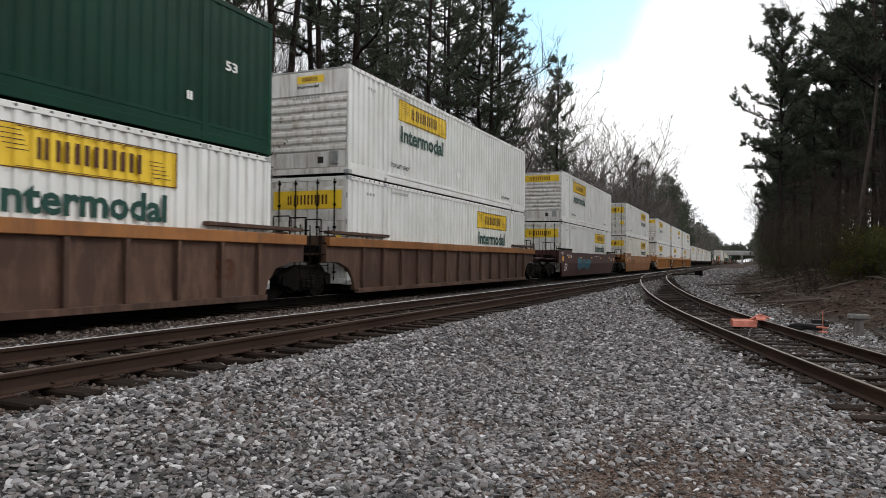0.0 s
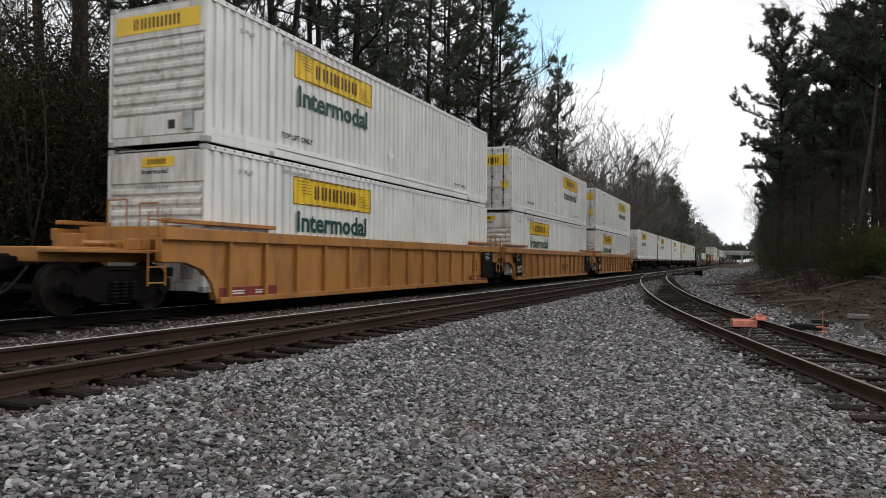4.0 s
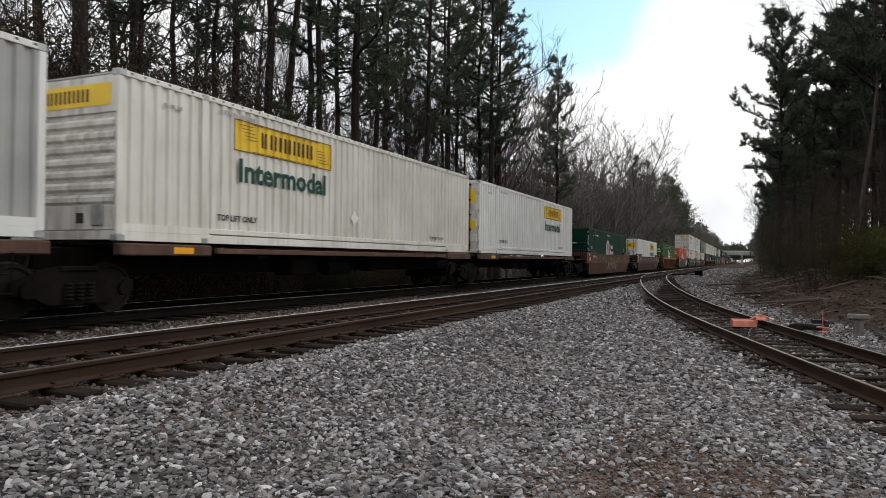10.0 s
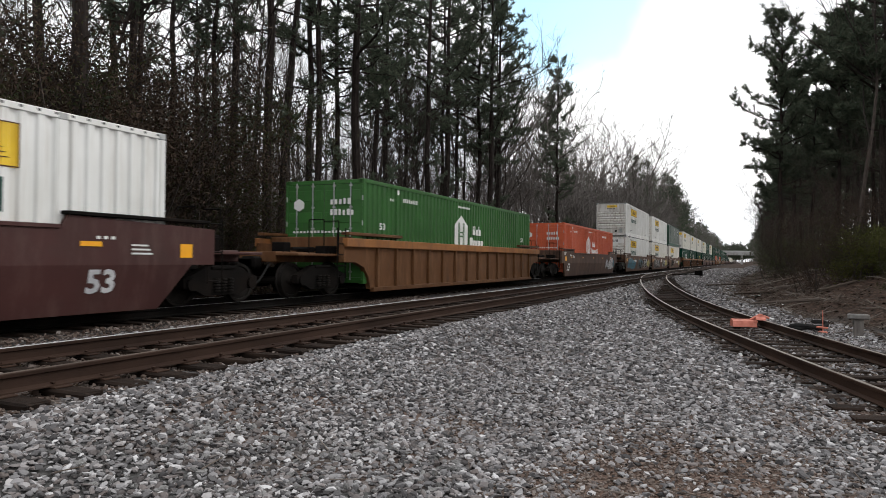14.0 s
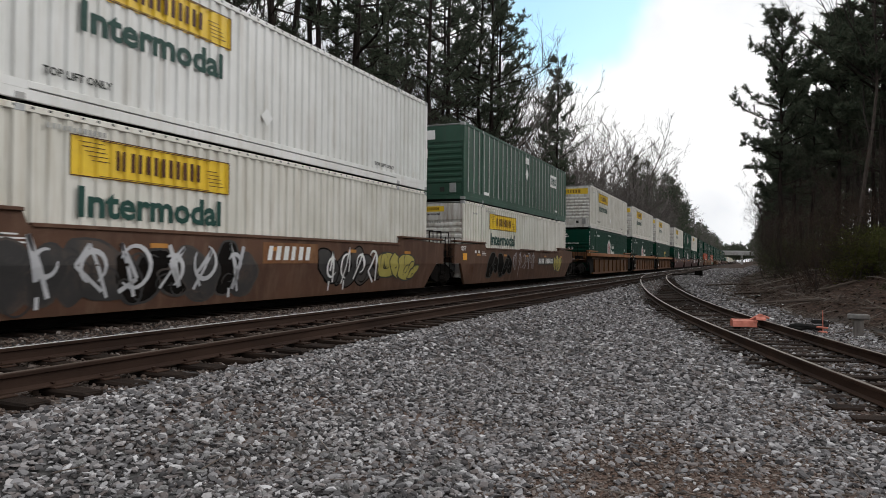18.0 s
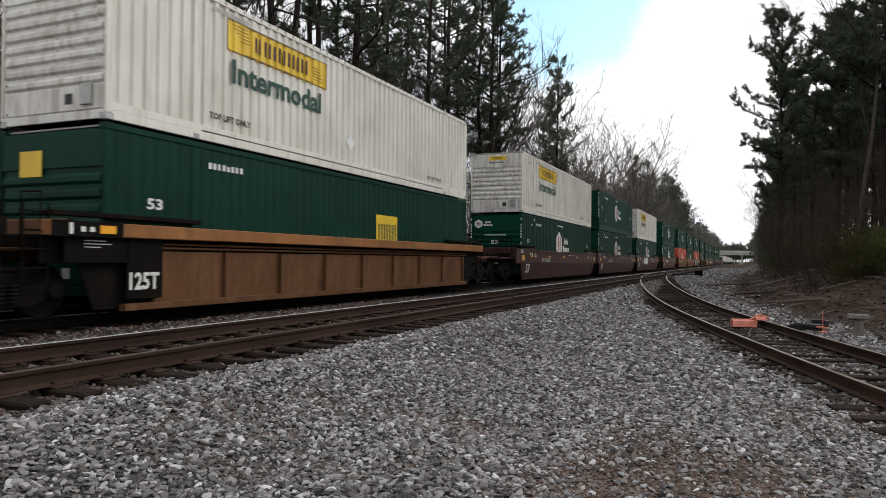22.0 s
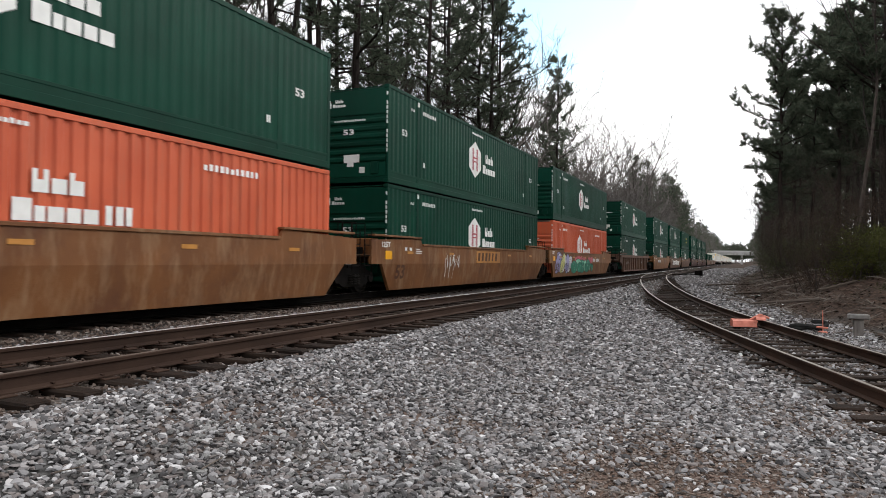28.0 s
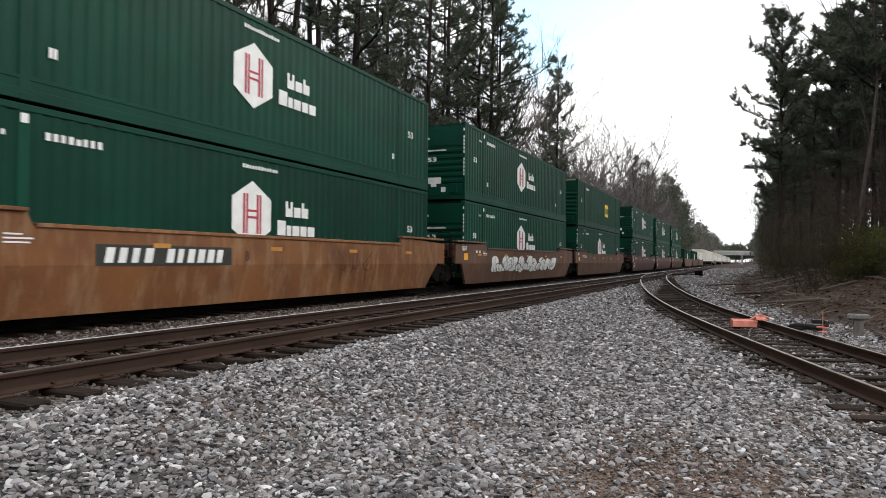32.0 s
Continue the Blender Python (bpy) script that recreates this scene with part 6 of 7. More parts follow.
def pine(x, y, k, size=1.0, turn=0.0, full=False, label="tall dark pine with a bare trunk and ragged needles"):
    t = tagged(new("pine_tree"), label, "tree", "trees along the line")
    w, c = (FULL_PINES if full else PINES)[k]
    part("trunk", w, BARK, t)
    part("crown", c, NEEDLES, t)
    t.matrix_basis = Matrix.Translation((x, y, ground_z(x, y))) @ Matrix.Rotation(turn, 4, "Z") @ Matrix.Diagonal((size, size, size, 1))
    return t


def bare_tree(x, y, k, size=1.0, turn=0.0):
    t = tagged(new("bare_tree"), "leafless haze-grey winter tree with fine twigs" if k > 3 else "leafless brown winter tree with fine twigs", "tree", "trees along the line")
    part("trunk", BARES[k][0], BROWN_BARK, t)
    part("branchwork", BARES[k][1], BROWN_BARK, t)
    t.matrix_basis = Matrix.Translation((x, y, ground_z(x, y))) @ Matrix.Rotation(turn, 4, "Z") @ Matrix.Diagonal((size, size, size, 1))
    return t


def bush(x, y, k, size=1.0, turn=0.0):
    t = tagged(new("bush"), "brown thicket shrub of dry leaves" if k == 2 else "low olive-green shrub on the bank" if k == 5 else "dark evergreen shrub at the wood's edge", "shrub", "shrubs along the line")
    w, c = BUSHES[k]
    part("branchwork", w, BROWN_BARK, t)
    part("foliage", c, SHRUB, t)
    t.matrix_basis = Matrix.Translation((x, y, ground_z(x, y) - 0.05)) @ Matrix.Rotation(turn, 4, "Z") @ Matrix.Diagonal((size, size, size, 1))
    return t


def far_trees(sh, wood, x, y, height, rnd, pine_like, fat=0.03):
    """A tree far off: a stem and loose clumps, joined into the distant woods."""
    z0 = ground_z(x, y)
    top = Vector((x + rnd.gauss(0, 0.5), y + rnd.gauss(0, 0.5), z0 + height * 0.95))
    wood.tube((x, y, z0 - 0.5), top, 0.16, 0.04, 4, False)
    for _ in range(26 if pine_like else 22):
        u = rnd.uniform(0.25, 1.0)
        r = (1.2 - u) * 3.2 * rnd.random() ** 0.6
        a = rnd.uniform(0, 6.28)
        c = Vector((x + r * math.cos(a), y + r * math.sin(a), z0 + height * u))
        if not pine_like:
            wood.tube((x, y, c.z - 1.2 - 0.5 * r), c, fat * 1.4, fat * 0.8, 3, False)
            for _ in range(5):
                d = Vector((rnd.gauss(0, 0.8) + math.cos(a) * 0.5, rnd.gauss(0, 0.8) + math.sin(a) * 0.5, rnd.gauss(0.5, 0.5))).normalized()
                wood.tube(c, c + d * rnd.uniform(0.9, 2.2), fat * 0.7, fat * 0.3, 3, False)
        else:
            wood.tube((x, y, c.z - 0.5), c, 0.05, 0.02, 3, False)
            for _ in range(6):
                q = c + Vector((rnd.gauss(0, 0.6), rnd.gauss(0, 0.6), rnd.gauss(0, 0.35)))
                needle_tuft(sh, q, Vector((0, 0, 0.6)), 0.75, rnd, 6, 0.2)


rnd = random.Random(5)
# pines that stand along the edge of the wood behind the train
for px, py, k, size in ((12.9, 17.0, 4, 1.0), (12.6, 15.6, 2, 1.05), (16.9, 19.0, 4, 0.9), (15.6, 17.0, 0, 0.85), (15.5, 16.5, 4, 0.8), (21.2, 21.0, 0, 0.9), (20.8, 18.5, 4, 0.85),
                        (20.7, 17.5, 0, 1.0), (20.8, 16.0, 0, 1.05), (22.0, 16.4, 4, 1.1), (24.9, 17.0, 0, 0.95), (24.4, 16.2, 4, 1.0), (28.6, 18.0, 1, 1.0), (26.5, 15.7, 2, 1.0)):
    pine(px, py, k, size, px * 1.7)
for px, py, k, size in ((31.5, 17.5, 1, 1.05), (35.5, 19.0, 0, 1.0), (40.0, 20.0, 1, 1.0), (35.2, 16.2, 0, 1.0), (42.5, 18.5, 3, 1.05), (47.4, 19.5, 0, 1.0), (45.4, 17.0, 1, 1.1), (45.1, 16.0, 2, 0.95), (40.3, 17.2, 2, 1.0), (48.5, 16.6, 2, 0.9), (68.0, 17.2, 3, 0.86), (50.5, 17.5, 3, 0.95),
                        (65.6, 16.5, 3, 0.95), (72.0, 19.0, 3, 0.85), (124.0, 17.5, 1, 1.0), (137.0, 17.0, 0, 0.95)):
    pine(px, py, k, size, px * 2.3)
# bare trees among and behind them
x = 9.0
while x < 170:
    step = (1.0 + x * 0.014) * 1.8
    near = x < 60
    if near and rnd.random() < 0.35:
        pine(x + rnd.uniform(-1, 1), rnd.uniform(21, 27), rnd.choice((4, 4, 0)), rnd.uniform(0.75, 0.95), rnd.uniform(0, 6.28))
    for _ in range(3 if near else 2):
        bare_tree(x + rnd.uniform(-1.5, 1.5), rnd.uniform(15.6, 27), rnd.choice((0, 0, 1, 2, 3)) if near else rnd.choice((4, 5)), rnd.uniform(0.75, 1.1) if near else rnd.uniform(0.9, 1.08) + 0.0016 * x, rnd.uniform(0, 6.28))
    if x > 20 and rnd.random() < 0.6:
        bush(x + rnd.uniform(-1, 1), rnd.uniform(15.4, 19), rnd.choice((0, 2, 1, 1)), rnd.uniform(0.6, 1.0), rnd.uniform(0, 6.28))
    x += step
# low brush along the line, then a high thicket of evergreens and dry leaves
for k in range(34):
    x = 17.0 + k * 0.62
    bush(x + rnd.uniform(-0.5, 0.5), 15.3 + (k % 3) * 1.5 + rnd.uniform(0, 0.8), rnd.choice((2, 2, 2, 0)), rnd.uniform(0.6, 0.9), rnd.uniform(0, 6.28))
for k in range(44):
    x = 10.2 + k * 0.175
    bush(x + rnd.uniform(-0.3, 0.3), 17.4 + (k % 4) * 1.0 + rnd.uniform(0, 0.6), rnd.choice((2, 2, 4)), rnd.uniform(1.38, 1.66), rnd.uniform(0, 6.28))
# the wood on the bank: edge trees, then the mass behind them
pine(45, -1.9, 0, 0.90, 1.0, True, "pine with open ragged crown at the wood's edge")
pine(47.5, -5.6, 1, 0.92, 2.4, True, "dense dark-green pine on the bank")
pine(50, -4.0, 1, 0.85, 0.7, True, "dense dark-green pine on the bank")
pine(36, -5.6, 2, 1.05, 3.4, True, "dense dark-green pine on the bank")
bare_tree(33, -4.3, 2, 0.86, 2.0)
for px, py, k, size in ((62, -2.6, 3, 0.9), (70, -2.4, 3, 0.9), (78, -2.8, 3, 0.9), (56, -2.9, 3, 0.9), (90, -2.6, 3, 1.0), (50, -1.4, 3, 0.8), (53, -1.3, 3, 0.9), (47, -1.5, 3, 0.7), (58, -1.5, 3, 0.8)):
    bare_tree(px, py, k, size, px)
for k in range(14):
    x = 29.0 + k * 1.0
    bush(x, -3.4 - 0.16 * (x - 29) - (k % 3) * 0.9 - 1.0, 5, rnd.uniform(0.7, 1.05), rnd.uniform(0, 6.28))
x = 24.0
while x < 150:
    edge = bank_foot(x) - 2.6 if x < 45 else -2.7
    for row in range(4):
        y = edge - 1.6 - row * 3.4 + rnd.uniform(-1.4, 1.2)
        if row == 0 and x < 44:
            continue
        if rnd.random() < (0.66 if x < 70 or row < 2 else 0.3):
            pine(x + rnd.uniform(-1, 1), y, rnd.choice((1, 2)), rnd.uniform(0.72, 0.98), rnd.uniform(0, 6.28), True, "dense dark-green pine on the bank")
    for _ in range(2):
        bare_tree(x + rnd.uniform(-1, 1), edge + rnd.uniform(-5, -0.4), rnd.choice((1, 3, 3)), rnd.uniform(0.5, 0.8), rnd.uniform(0, 6.28))
    for k in range(3 if x < 60 else 1):
        bush(x + rnd.uniform(-1.2, 1.2), edge + rnd.uniform(-5.0, 0.6), rnd.choice((0, 1, 3, 3, 1, 2)), rnd.uniform(0.5, 0.85), rnd.uniform(0, 6.28))
    x += 1.7 + x * 0.05
# the woods farther on, both sides and beyond the bridge
leaves, stems = Shape(), Shape()
x = 140.0
while x < 620:
    for side in range(4):
        y = (17 + rnd.uniform(0, 14)) if side % 2 else (-5 - rnd.uniform(0, 14))
        far_trees(leaves, stems, x + rnd.uniform(-3, 3), y, rnd.uniform(18, 24) if x < 270 and y > 0 else (rnd.uniform(16, 21) if y > 0 else rnd.uniform(13, 18)), rnd, rnd.random() < 0.35, 0.05)
    x += 3.0
for k in range(150):
    far_trees(leaves, stems, rnd.uniform(640, 760), rnd.uniform(-60, 70), rnd.uniform(13, 19), rnd, True)
for k in range(60):
    far_trees(leaves, stems, rnd.uniform(640, 700), rnd.uniform(-12, 22), rnd.uniform(12, 17), rnd, True)
# the depth of the wood behind the train
for k in range(190):
    y = rnd.uniform(24, 48)
    far_trees(leaves, stems, y * rnd.uniform(0.62, 2.6), y, rnd.uniform(7, 15), rnd, False, 0.018)
x = 82.0
while x < 215:
    for _ in range(3):
        far_trees(leaves, stems, x + rnd.uniform(-1, 1), rnd.uniform(16, 27), rnd.uniform(10, 16), rnd, rnd.random() < 0.1, 0.028)
    x += 2.4
for k in range(16):
    far_trees(leaves, stems, rnd.uniform(178, 215), rnd.uniform(15.5, 22), rnd.uniform(19, 23), rnd, True)
woods = tagged(new("far_woods"), "dense bare and pine woods behind the line", "woods", kind="stuff")
part("far_foliage", leaves, NEEDLES, woods)
part("far_stems", stems, HAZE_GREY, woods)

# ---- bridge, trackside things and litter ----
def bridge():
    b = thing("road_bridge", "pale concrete road bridge over the tracks", "bridge")
    part("deck", Shape().box(446, -22, 6.0, 456, 34, 6.9, 0.05), CONCRETE, b)
    part("parapet", Shape().box(445.7, -22, 6.6, 446.0, 34, 7.7, 0.03), CONCRETE, b)
    for y in (1.5, 17.0):
        part("pier", Shape().box(448, y - 0.6, -0.8, 454, y + 0.6, 6.0, 0.1), CONCRETE, b)
    for k in range(5):
        part("girder", Shape().box(446.4 + k * 2.2, -22, 5.1, 446.8 + k * 2.2, 34, 6.0, 0.03), CONCRETE, b)
    for y0, y1 in ((-60, -6), (23, 80)):
        part("embankment", Shape().add([(440, y0, -0.8), (462, y0, -0.8), (462, y1, -0.8), (440, y1, -0.8), (446, y0, 6.0), (456, y0, 6.0), (456, y1 - (3 if y1 < 0 else -0), 6.0), (446, y1 - (3 if y1 < 0 else 0), 6.0)],
                                           [(0, 1, 2, 3), (7, 6, 5, 4), (0, 4, 5, 1), (1, 5, 6, 2), (2, 6, 7, 3), (3, 7, 4, 0)]), GROUND, b)


bridge()


def derail():
    x = 18.4
    a = math.degrees(math.atan(2 * 0.00249 * (68 - x)))
    root = thing("derail", "faded orange steel derail clamped over the siding rail", "derail")
    part("body", Shape().slab([(-0.17, -0.17), (0.17, -0.17), (0.15, -0.02), (0.05, 0.01), (-0.14, -0.03)], 0.16, 0.70), SALMON, root)
    part("shoe", Shape().slab([(-0.15, 0.0), (0.17, 0.0), (0.13, 0.05), (-0.03, 0.085), (-0.12, 0.04)], -0.05, 0.17), SALMON, root)
    part("hinge", Shape().tube((-0.19, 0.18, -0.03), (0.19, 0.18, -0.03), 0.028, n=10), SALMON, root)
    part("arm", Shape().tube((0.0, 0.30, -0.02), (0.02, 0.05, 0.12), 0.032, n=8).tube((0.02, 0.05, 0.12), (0.05, -0.16, 0.04), 0.028, n=8), SALMON, root)
    part("arm_tip", Shape().tube((0.05, -0.16, 0.04), (0.07, -0.27, 0.02), 0.026, 0.018, 8), PANEL_WHITE, root, "worn pale tip")
    root.matrix_basis = pose(x, siding_y(x) - 0.7525, siding_z(x) + 0.006, 0, 0, a)


derail()


def trackside():
    x, y = 18.0, -1.65
    z = ground_z(x, y)
    m = thing("marker_stake", "thin orange marker stake on a small orange foot", "marker")
    part("stake", Shape().tube((0, 0, -0.1), (0.012, 0.01, 0.54), 0.013, 0.009, 8), SALMON, m)
    part("foot", Shape().box(-0.06, -0.09, 0.0, 0.06, 0.09, 0.06, 0.02).tube((0, -0.10, 0.13), (0, 0.13, 0.15), 0.022, n=8), SALMON, m)
    m.matrix_basis = pose(x, y, z)
    h = tagged(new("rubber_hose"), "black coil of old rubber hose on the gravel", "hose")
    sh = Shape()
    pts = [(0.32 * math.cos(t * 0.5) * (1 + 0.03 * t), 0.14 * math.sin(t * 0.5), 0.04 + 0.012 * t + 0.03 * math.sin(t)) for t in range(16)]
    for x, y, z in pts:
        out = Vector((x, y, 0)).normalized()
        sh.v += [tuple(Vector((x, y, z)) + out * 0.045 * math.cos(a * 0.785) + Vector((0, 0, 0.045 * math.sin(a * 0.785)))) for a in range(8)]
    sh.f = [(8 * k + a, 8 * k + (a + 1) % 8, 8 * k + 8 + (a + 1) % 8, 8 * k + 8 + a) for k in range(len(pts) - 1) for a in range(8)]
    part("coil", sh, RUBBER, h)
    h.matrix_basis = pose(18.2, -1.34, ground_z(18.2, -1.34), 0, 0, -75)
    x, y = 17.2, -2.24
    p = thing("signal_pedestal", "short grey steel pedestal with a pale flat cap", "pedestal")
    part("post", Shape().box(-0.07, -0.09, -0.1, 0.07, 0.09, 0.40, 0.012), HAZE_GREY, p)
    part("cap", Shape().box(-0.15, -0.20, 0.40, 0.15, 0.20, 0.50, 0.02), ZINC, p)
    part("footing", Shape().box(-0.12, -0.14, -0.12, 0.12, 0.14, 0.04, 0.02), CONCRETE, p)
    p.matrix_basis = pose(x, y, ground_z(x, y))
    x, y = 62.0, 3.5
    s = thing("switch_machine", "low dark steel switch machine beside the turnout", "switch machine")
    part("case", Shape().box(-0.5, -0.3, 0.05, 0.5, 0.3, 0.42, 0.04), C_DARK, s)
    part("lid", Shape().box(-0.52, -0.32, 0.42, 0.2, 0.32, 0.47, 0.02), C_DARK, s)
    part("throw_rod", Shape().tube((0, 0.3, 0.15), (0, 2.3, 0.1), 0.03, n=8), C_DARK, s)
    part("base_timber", Shape().box(-0.9, -0.5, -0.1, 0.9, 2.2, 0.05, 0.02), TIE, s)
    s.matrix_basis = pose(x, y, ground_z(x, y))
    for x, y, w in ((32, -0.5, 0.55), (27.5, -1.2, 0.25)):
        t = tagged(new("paper_scrap", Shape().add([(-w / 2, -0.12, 0.02), (w / 2, -0.09, 0.05), (w / 2, 0.1, 0.03), (-w / 2, 0.13, 0.06), (0, -0.1, 0.09), (0, 0.12, 0.1)], [(0, 4, 5, 3), (4, 1, 2, 5)]).mesh("paper_scrap", PANEL_WHITE)), "white crumpled scrap of litter on the ground", "litter")
        t.matrix_basis = pose(x, y, ground_z(x, y), 0, 0, 70)


trackside()


def dead_wood():
    """Cut sticks, twigs and logs that lie over the bank."""
    r = random.Random(8)
    sh = Shape()
    for _ in range(1500):
        x = r.uniform(13, 60)
        y = bank_foot(x) + 0.5 - r.uniform(0, 7.5) * r.random() ** 0.6
        z = ground_z(x, y)
        a = r.uniform(0, 6.28)
        long, thick = r.uniform(0.2, 1.1), r.choice((0.005, 0.007, 0.010, 0.018))
        d = Vector((math.cos(a), math.sin(a), r.uniform(-0.08, 0.35))) * long
        p0 = Vector((x, y, z + 0.03))
        mid = p0 + d * 0.5 + Vector((0, 0, r.uniform(0, 0.08)))
        sh.tube(p0, mid, thick, thick * 0.8, 5, False).tube(mid, p0 + d, thick * 0.8, thick * 0.4, 5)
    # longer cut logs, some of them bleached
    for _ in range(26):
        x = r.uniform(15, 46)
        y = bank_foot(x) - 0.3 - r.uniform(0, 4.5)
        a = r.gauss(0.5, 0.7)
        d = Vector((math.cos(a), math.sin(a), 0)) * r.uniform(0.9, 2.4)
        p0 = Vector((x, y, ground_z(x, y) + 0.07))
        p1 = Vector((x + d.x, y + d.y, ground_z(x + d.x, y + d.y) + 0.10))
        sh.tube(p0, p1, r.uniform(0.03, 0.07), r.uniform(0.02, 0.04), 7)
    w = tagged(new("dead_wood"), "grey and brown dead sticks strewn on the bank", "dead wood", kind="stuff")
    part("sticks", sh, LITTER, w)
    leaves = Shape()
    for _ in range(9000):
        x = r.uniform(10, 48)
        y = bank_foot(x) + 1.4 - r.expovariate(0.35)
        z = ground_z(x, y) + 0.02
        u = Vector((r.gauss(0, 1), r.gauss(0, 1), r.gauss(0, 0.4))).normalized() * r.uniform(0.03, 0.08)
        v = Vector((-u.y, u.x, r.gauss(0, 0.02))) * 0.6
        k = len(leaves.v)
        c = Vector((x, y, z))
        leaves.v += [tuple(c - u), tuple(c + v), tuple(c + u), tuple(c - v)]
        leaves.f.append((k, k + 1, k + 2, k + 3))
    l = tagged(new("leaf_litter"), "brown dry leaves scattered along the bank", "leaf litter", kind="stuff")
    part("leaf_scatter", leaves, BROWN_LEAF, l)
    twigs = Shape()
    for _ in range(170):
        x, y = r.uniform(2.4, 12), r.uniform(-2.5, 5.0)
        a = r.uniform(0, 6.28)
        d = Vector((math.cos(a), math.sin(a), 0.05)) * r.uniform(0.08, 0.3)
        p0 = Vector((x, y, ground_z(x, y) + 0.035))
        twigs.tube(p0, p0 + d, 0.006, 0.004, 4)
    t = tagged(new("twig_scatter"), "dry brown twigs lying on the stones", "twigs", kind="stuff")
    part("twigs", twigs, LITTER, t)


dead_wood()

# ---- tracks, last because of their many pieces ----
track("main_track", "double-railed main track with shiny heads on dark ties", flat(TRACK), flat(0.0), -12, 520, RAIL_TOP, -20, 140, 0)
track("near_track", "empty main track with rusty rails on dark timber ties", flat(NEAR), flat(0.0), -12, 520, RAIL_TOP, 60, 140, 12, RAIL_BROWN)
track("siding_track", "curving siding of dull rusty rails on old ties", siding_y, siding_z, -12, 66, RAIL_DULL, 50, 66, 9)

# ---- crushed stone: thousands of loose pieces in stretches of the plan ----
class Stones:
    def __init__(self):
        self.spots = []

    def strew(self, x0, x1, y0, y1, per_m2, size, seed, keep=None):
        r = random.Random(seed)
        for _ in range(int((x1 - x0) * (y1 - y0) * per_m2)):
            x, y = r.uniform(x0, x1), r.uniform(y0, y1)
            if keep and not keep(x, y):
                continue
            self.spots.append((x, y, ground_z(x, y), min(size * 1.75, size * r.lognormvariate(0, 0.4))))


def stone_heap(spots, seed, fine=True):
    rng = np.random.RandomState(seed)
    base = np.array(ROCK_V) if fine else 0.66 * np.array([(a, b, c) for a in (-1, 1) for b in (-1, 1) for c in (-1, 1)])
    tri = np.array(ROCK_F) if fine else np.array([(0, 1, 3), (0, 3, 2), (4, 6, 7), (4, 7, 5), (0, 4, 5), (0, 5, 1), (2, 3, 7), (2, 7, 6), (0, 2, 6), (0, 6, 4), (1, 5, 7), (1, 7, 3)])
    s = np.array(spots)
    n, m = len(s), len(base)
    v = base[None] * (1 + rng.uniform(-0.3, 0.25, (n, m, 1)))
    # broken faces: each piece is cut flat on a few sides
    for _ in range(5 if fine else 2):
        cut = rng.normal(0, 1, (n, 1, 3))
        cut /= np.linalg.norm(cut, axis=2, keepdims=True)
        over = np.maximum(0, (v * cut).sum(2, keepdims=True) - rng.uniform(0.3, 0.65, (n, 1, 1)))
        v = v - over * cut
    v = v * np.stack([rng.uniform(1.0, 1.5, n), rng.uniform(0.8, 1.15, n), rng.uniform(0.45, 0.8, n)], 1)[:, None]
    a, b = rng.uniform(0, 6.28, n), rng.normal(0, 0.38, n)
    x, z = v[..., 0] * np.cos(b)[:, None] - v[..., 2] * np.sin(b)[:, None], v[..., 0] * np.sin(b)[:, None] + v[..., 2] * np.cos(b)[:, None]
    y = v[..., 1]
    v = np.stack([x * np.cos(a)[:, None] - y * np.sin(a)[:, None], x * np.sin(a)[:, None] + y * np.cos(a)[:, None], z], -1) * (s[:, 3] / 2)[:, None, None]
    v += (s[:, :3] + np.stack([0 * a, 0 * a, s[:, 3] * 0.2], 1))[:, None]
    me = bpy.data.meshes.new("stones")
    f = (tri[None] + (np.arange(n) * m)[:, None, None]).reshape(-1, 3)
    me.vertices.add(n * m)
    me.vertices.foreach_set("co", v.reshape(-1).astype(np.float32))
    me.loops.add(f.size)
    me.loops.foreach_set("vertex_index", f.reshape(-1).astype(np.int32))
    me.polygons.add(len(f))
    me.polygons.foreach_set("loop_start", np.arange(0, f.size, 3, dtype=np.int32))
    me.polygons.foreach_set("loop_total", np.full(len(f), 3, dtype=np.int32))
    me.materials.append(STONES)
    me.update(calc_edges=True)
    me.validate()
    me.shade_flat()
    return me


def off_siding(x, y):
    return abs(y - siding_y(x)) > 1.15


# where feet and tyres have worn the stones away: place, reach, how much
WORN = ((5.9, 0.6, 1.2, 0.9), (4.8, 0.25, 1.5, 1.0), (8.2, -0.7, 1.1, 0.9), (6.1, 2.4, 0.7, 0.5))


def bare_patch(x, y):
    worn = sum(k * max(0, 1 - ((x - cx) ** 2 + (y - cy) ** 2) / (r * r)) for cx, cy, r, k in WORN)
    return 0.35 * noise.noise(Vector((x * 0.75, y * 0.75, 3.3))) - 0.8 * worn


def worn(x, y, seed=random.Random(77)):
    """Fewer stones where the dirt shows through, thinning out by degrees."""
    return off_siding(x, y) and seed.random() < min(1.0, max(0.27, 1.2 + bare_patch(x, y)))


heap = Stones()
heap.strew(2.4, 9, -3.6, 5.05, 960, 0.0455, 1, worn)
fine_spots = heap.spots
heap = Stones()
heap.strew(9, 22, -2.6, 5.05, 480, 0.056, 2, lambda x, y: y > bank_foot(x) - 0.3 and off_siding(x, y))
heap.strew(22, 60, -1.5, 5.05, 165, 0.085, 3, lambda x, y: y > bank_foot(x) - 0.3 and off_siding(x, y))
heap.strew(2, 30, 4.6, 5.12, 330, 0.05, 4)
heap.strew(2, 30, 5.1, 5.35, 240, 0.04, 14)
heap.strew(2.5, 30, 7.6, 8.75, 380, 0.05, 5)
heap.strew(30, 70, 5.1, 8.8, 60, 0.075, 7)
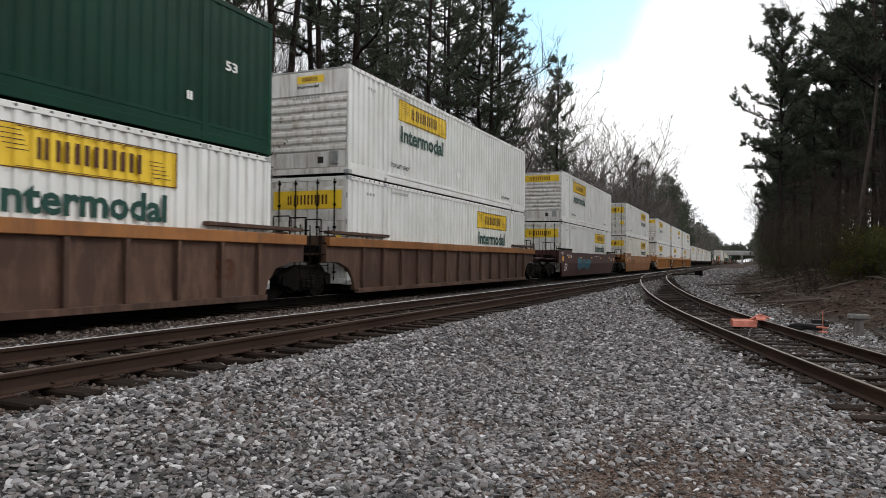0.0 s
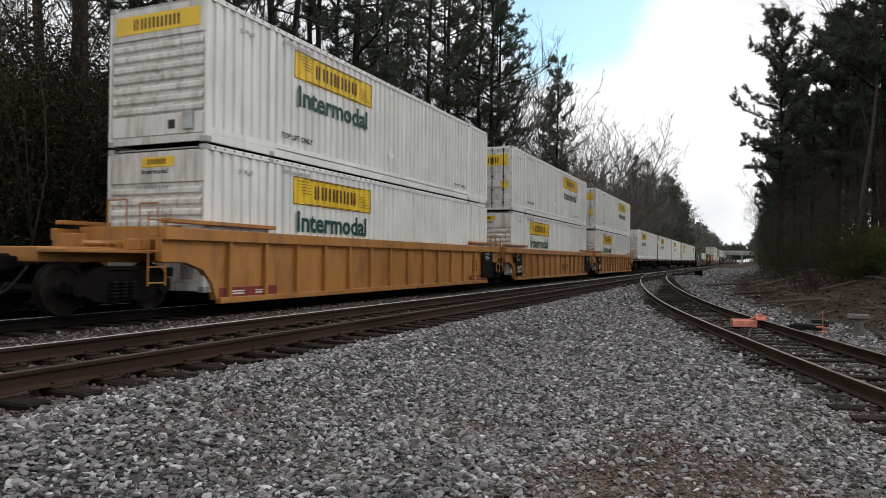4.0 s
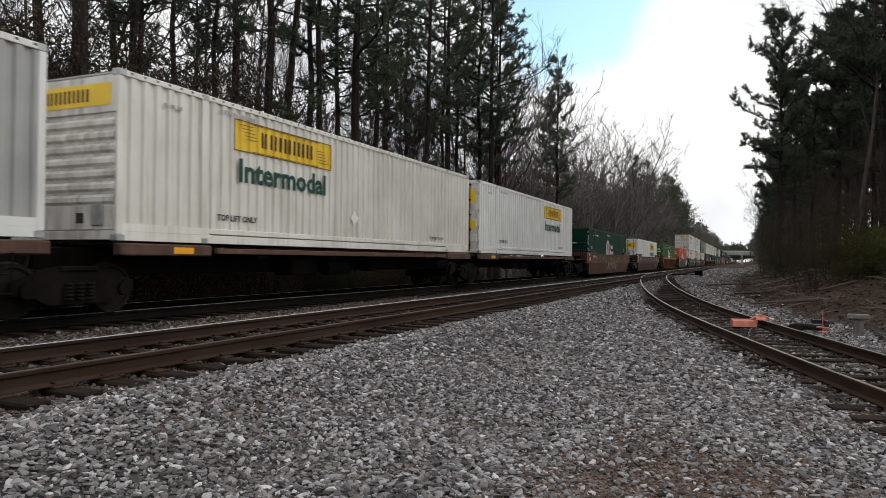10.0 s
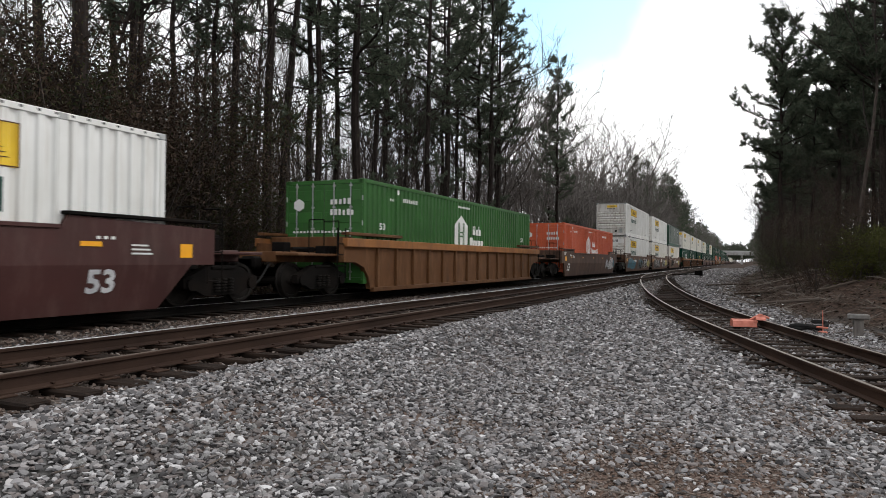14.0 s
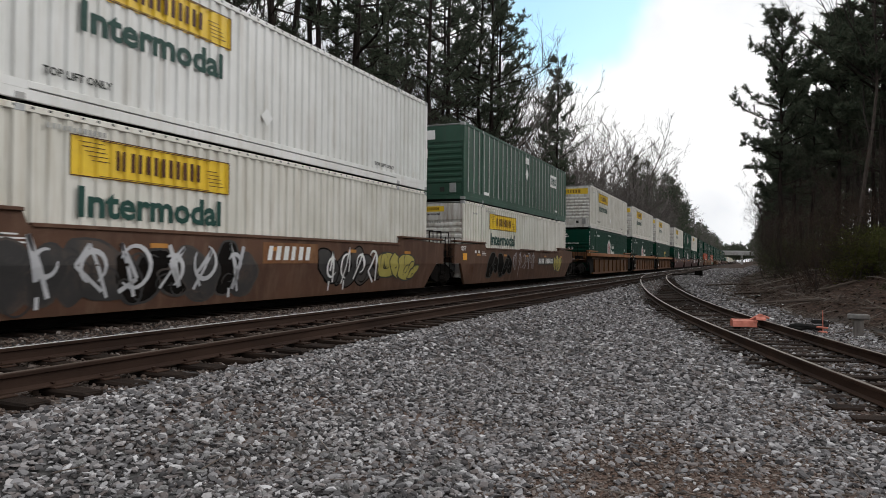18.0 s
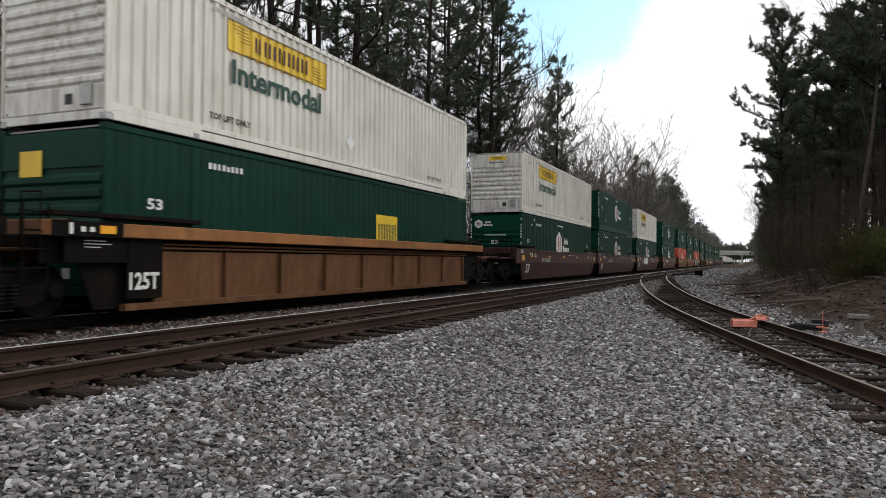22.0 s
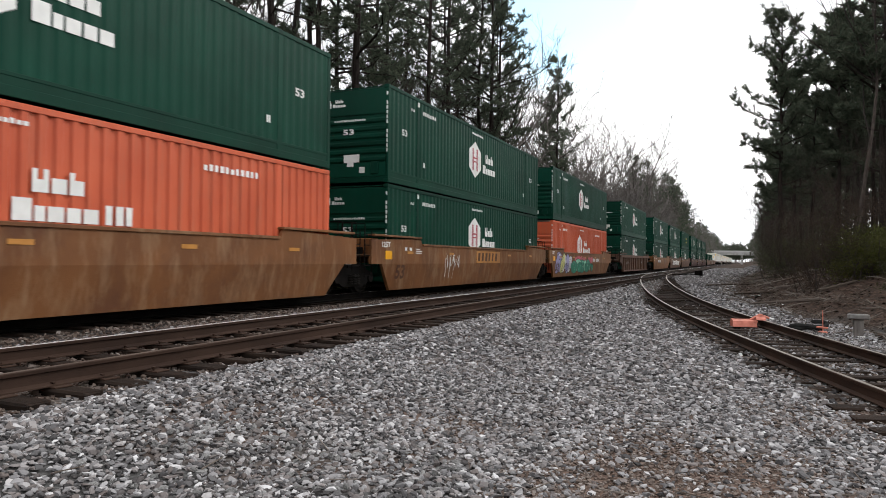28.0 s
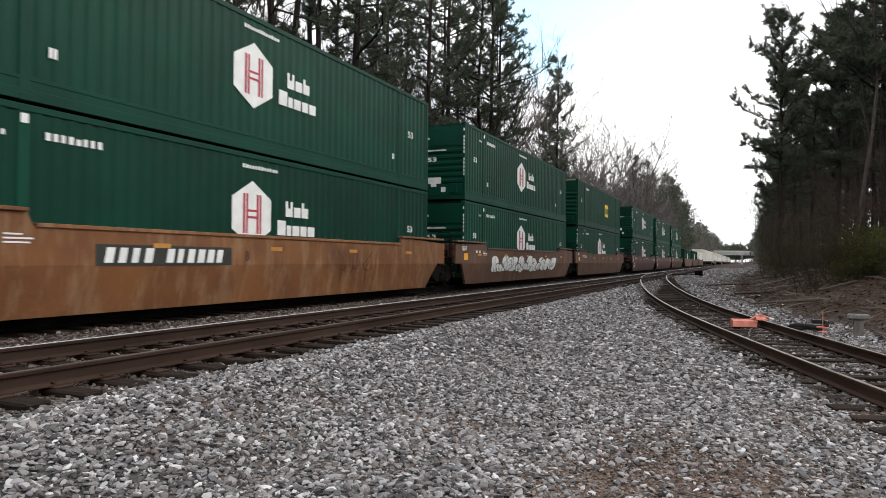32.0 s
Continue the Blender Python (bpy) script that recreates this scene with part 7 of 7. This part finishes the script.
heap.strew(5, 45, -3.0, 6.2, 200, 0.05, 28, lambda x, y: abs(y - siding_y(x)) < 1.0)
heap.strew(60, 140, -1.5, 4.8, 42, 0.13, 29)
heap.strew(-9, 2.4, -3.6, 5.3, 70, 0.055, 41, off_siding)
heap.strew(2.4, 9, -5.5, -3.6, 90, 0.055, 42, off_siding)
grey_spots = heap.spots
heap = Stones()
heap.strew(2, 30, 5.2, 5.75, 300, 0.036, 10)
heap.strew(2, 30, 5.75, 7.6, 460, 0.044, 9)
heap.strew(2.5, 20, 8.75, 9.6, 160, 0.05, 19)
heap.strew(5, 45, -3.0, 6.2, 290, 0.045, 8, lambda x, y: abs(y - siding_y(x)) < 1.0)
heap.strew(5, 30, -3.0, 6.2, 80, 0.045, 18, lambda x, y: 1.0 < abs(y - siding_y(x)) < 1.25)
rust_spots = heap.spots
heap = Stones()
heap.strew(2.6, 9.5, -2.5, 4.5, 2000, 0.022, 31, lambda x, y: bare_patch(x, y) < -0.2)
dirt_spots = heap.spots
ballast = tagged(new("ballast"), "grey crushed-granite ballast strewn over the ground", "ballast", kind="structure")
rows = [s for s in fine_spots if 3.2 < s[0] < 5.2 and 1.9 < s[1] < 4.2 and s[3] > 0.05][:300]
picked = set(rows)
tagged(part("loose_stones", stone_heap([s for s in fine_spots if s not in picked], 7), STONES, ballast), kind="stuff")
tagged(part("far_stones", stone_heap(grey_spots, 8, False), STONES, ballast), kind="stuff")
dusty = stone_heap(rust_spots, 9, False)
dusty.materials[0] = RUST_STONES
tagged(part("dusty_stones", dusty, RUST_STONES, ballast, "rust-dusted stones between the rails"), kind="stuff")


chips = stone_heap(dirt_spots, 10, False)
chips.materials[0] = DIRT_STONES
tagged(part("fine_gravel", chips, DIRT_STONES, ballast, "small brown-dusted chips where the stones are worn away"), kind="stuff")


def rock_mesh(seed):
    r = random.Random(seed)
    pts = [Vector(p) * r.uniform(0.75, 1.25) for p in ROCK_V]
    for _ in range(5):
        cut, far = Vector((r.gauss(0, 1), r.gauss(0, 1), r.gauss(0, 1))).normalized(), r.uniform(0.3, 0.65)
        pts = [p - cut * max(0, p.dot(cut) - far) for p in pts]
    k = (r.uniform(1.0, 1.6), r.uniform(0.75, 1.1), r.uniform(0.55, 0.9))
    return Shape().add([(0.5 * p.x * k[0], 0.5 * p.y * k[1], 0.5 * p.z * k[2]) for p in pts], ROCK_F).mesh("stone", STONE)


ROCKS = [rock_mesh(i) for i in range(10)]
r = random.Random(12)
for x, y, z, size in rows:
    part("stone", r.choice(ROCKS), STONE, ballast, at=Matrix.Translation((x, y, z + size * 0.2)) @ Euler((r.gauss(0, 0.3), r.gauss(0, 0.3), r.uniform(0, 6.28))).to_matrix().to_4x4() @ Matrix.Diagonal((size, size, size, 1)))


def motions():
    """The train rolls by at a steady pace."""
    for ob, along, high in ROLLING:
        rows = []
        for k in range(9):
            t = 4.0 * k
            x = along - SPEED * t - GAIN * t * t / 2
            rows.append((t, Matrix.Translation((x, TRACK, 0)) @ Matrix.Rotation(radians(CANT), 4, "X") @ Matrix.Translation((0, 0, high))))
        walk(ob, rows)
    # every wheel rolls at the train's pace; those on the far flank face the other way
    turns = {}
    for ob in [o for o in scene.objects if o.name.split(".")[0] == "wheel"]:
        way = 1 if ob.matrix_parent_inverse.to_3x3()[1][1] > 0 else -1
        if way not in turns:
            rows = []
            for k in range(961):
                t = k / FPS
                rows.append((t, Matrix.Rotation(-way * (SPEED * t + GAIN * t * t / 2) / 0.42, 4, "Y")))
            walk(ob, rows)
            turns[way] = ob.animation_data
        else:
            ob.rotation_mode = "QUATERNION"
            ob.animation_data_create()
            ob.animation_data.action = turns[way].action
            ob.animation_data.action_slot = turns[way].action_slot


motions()
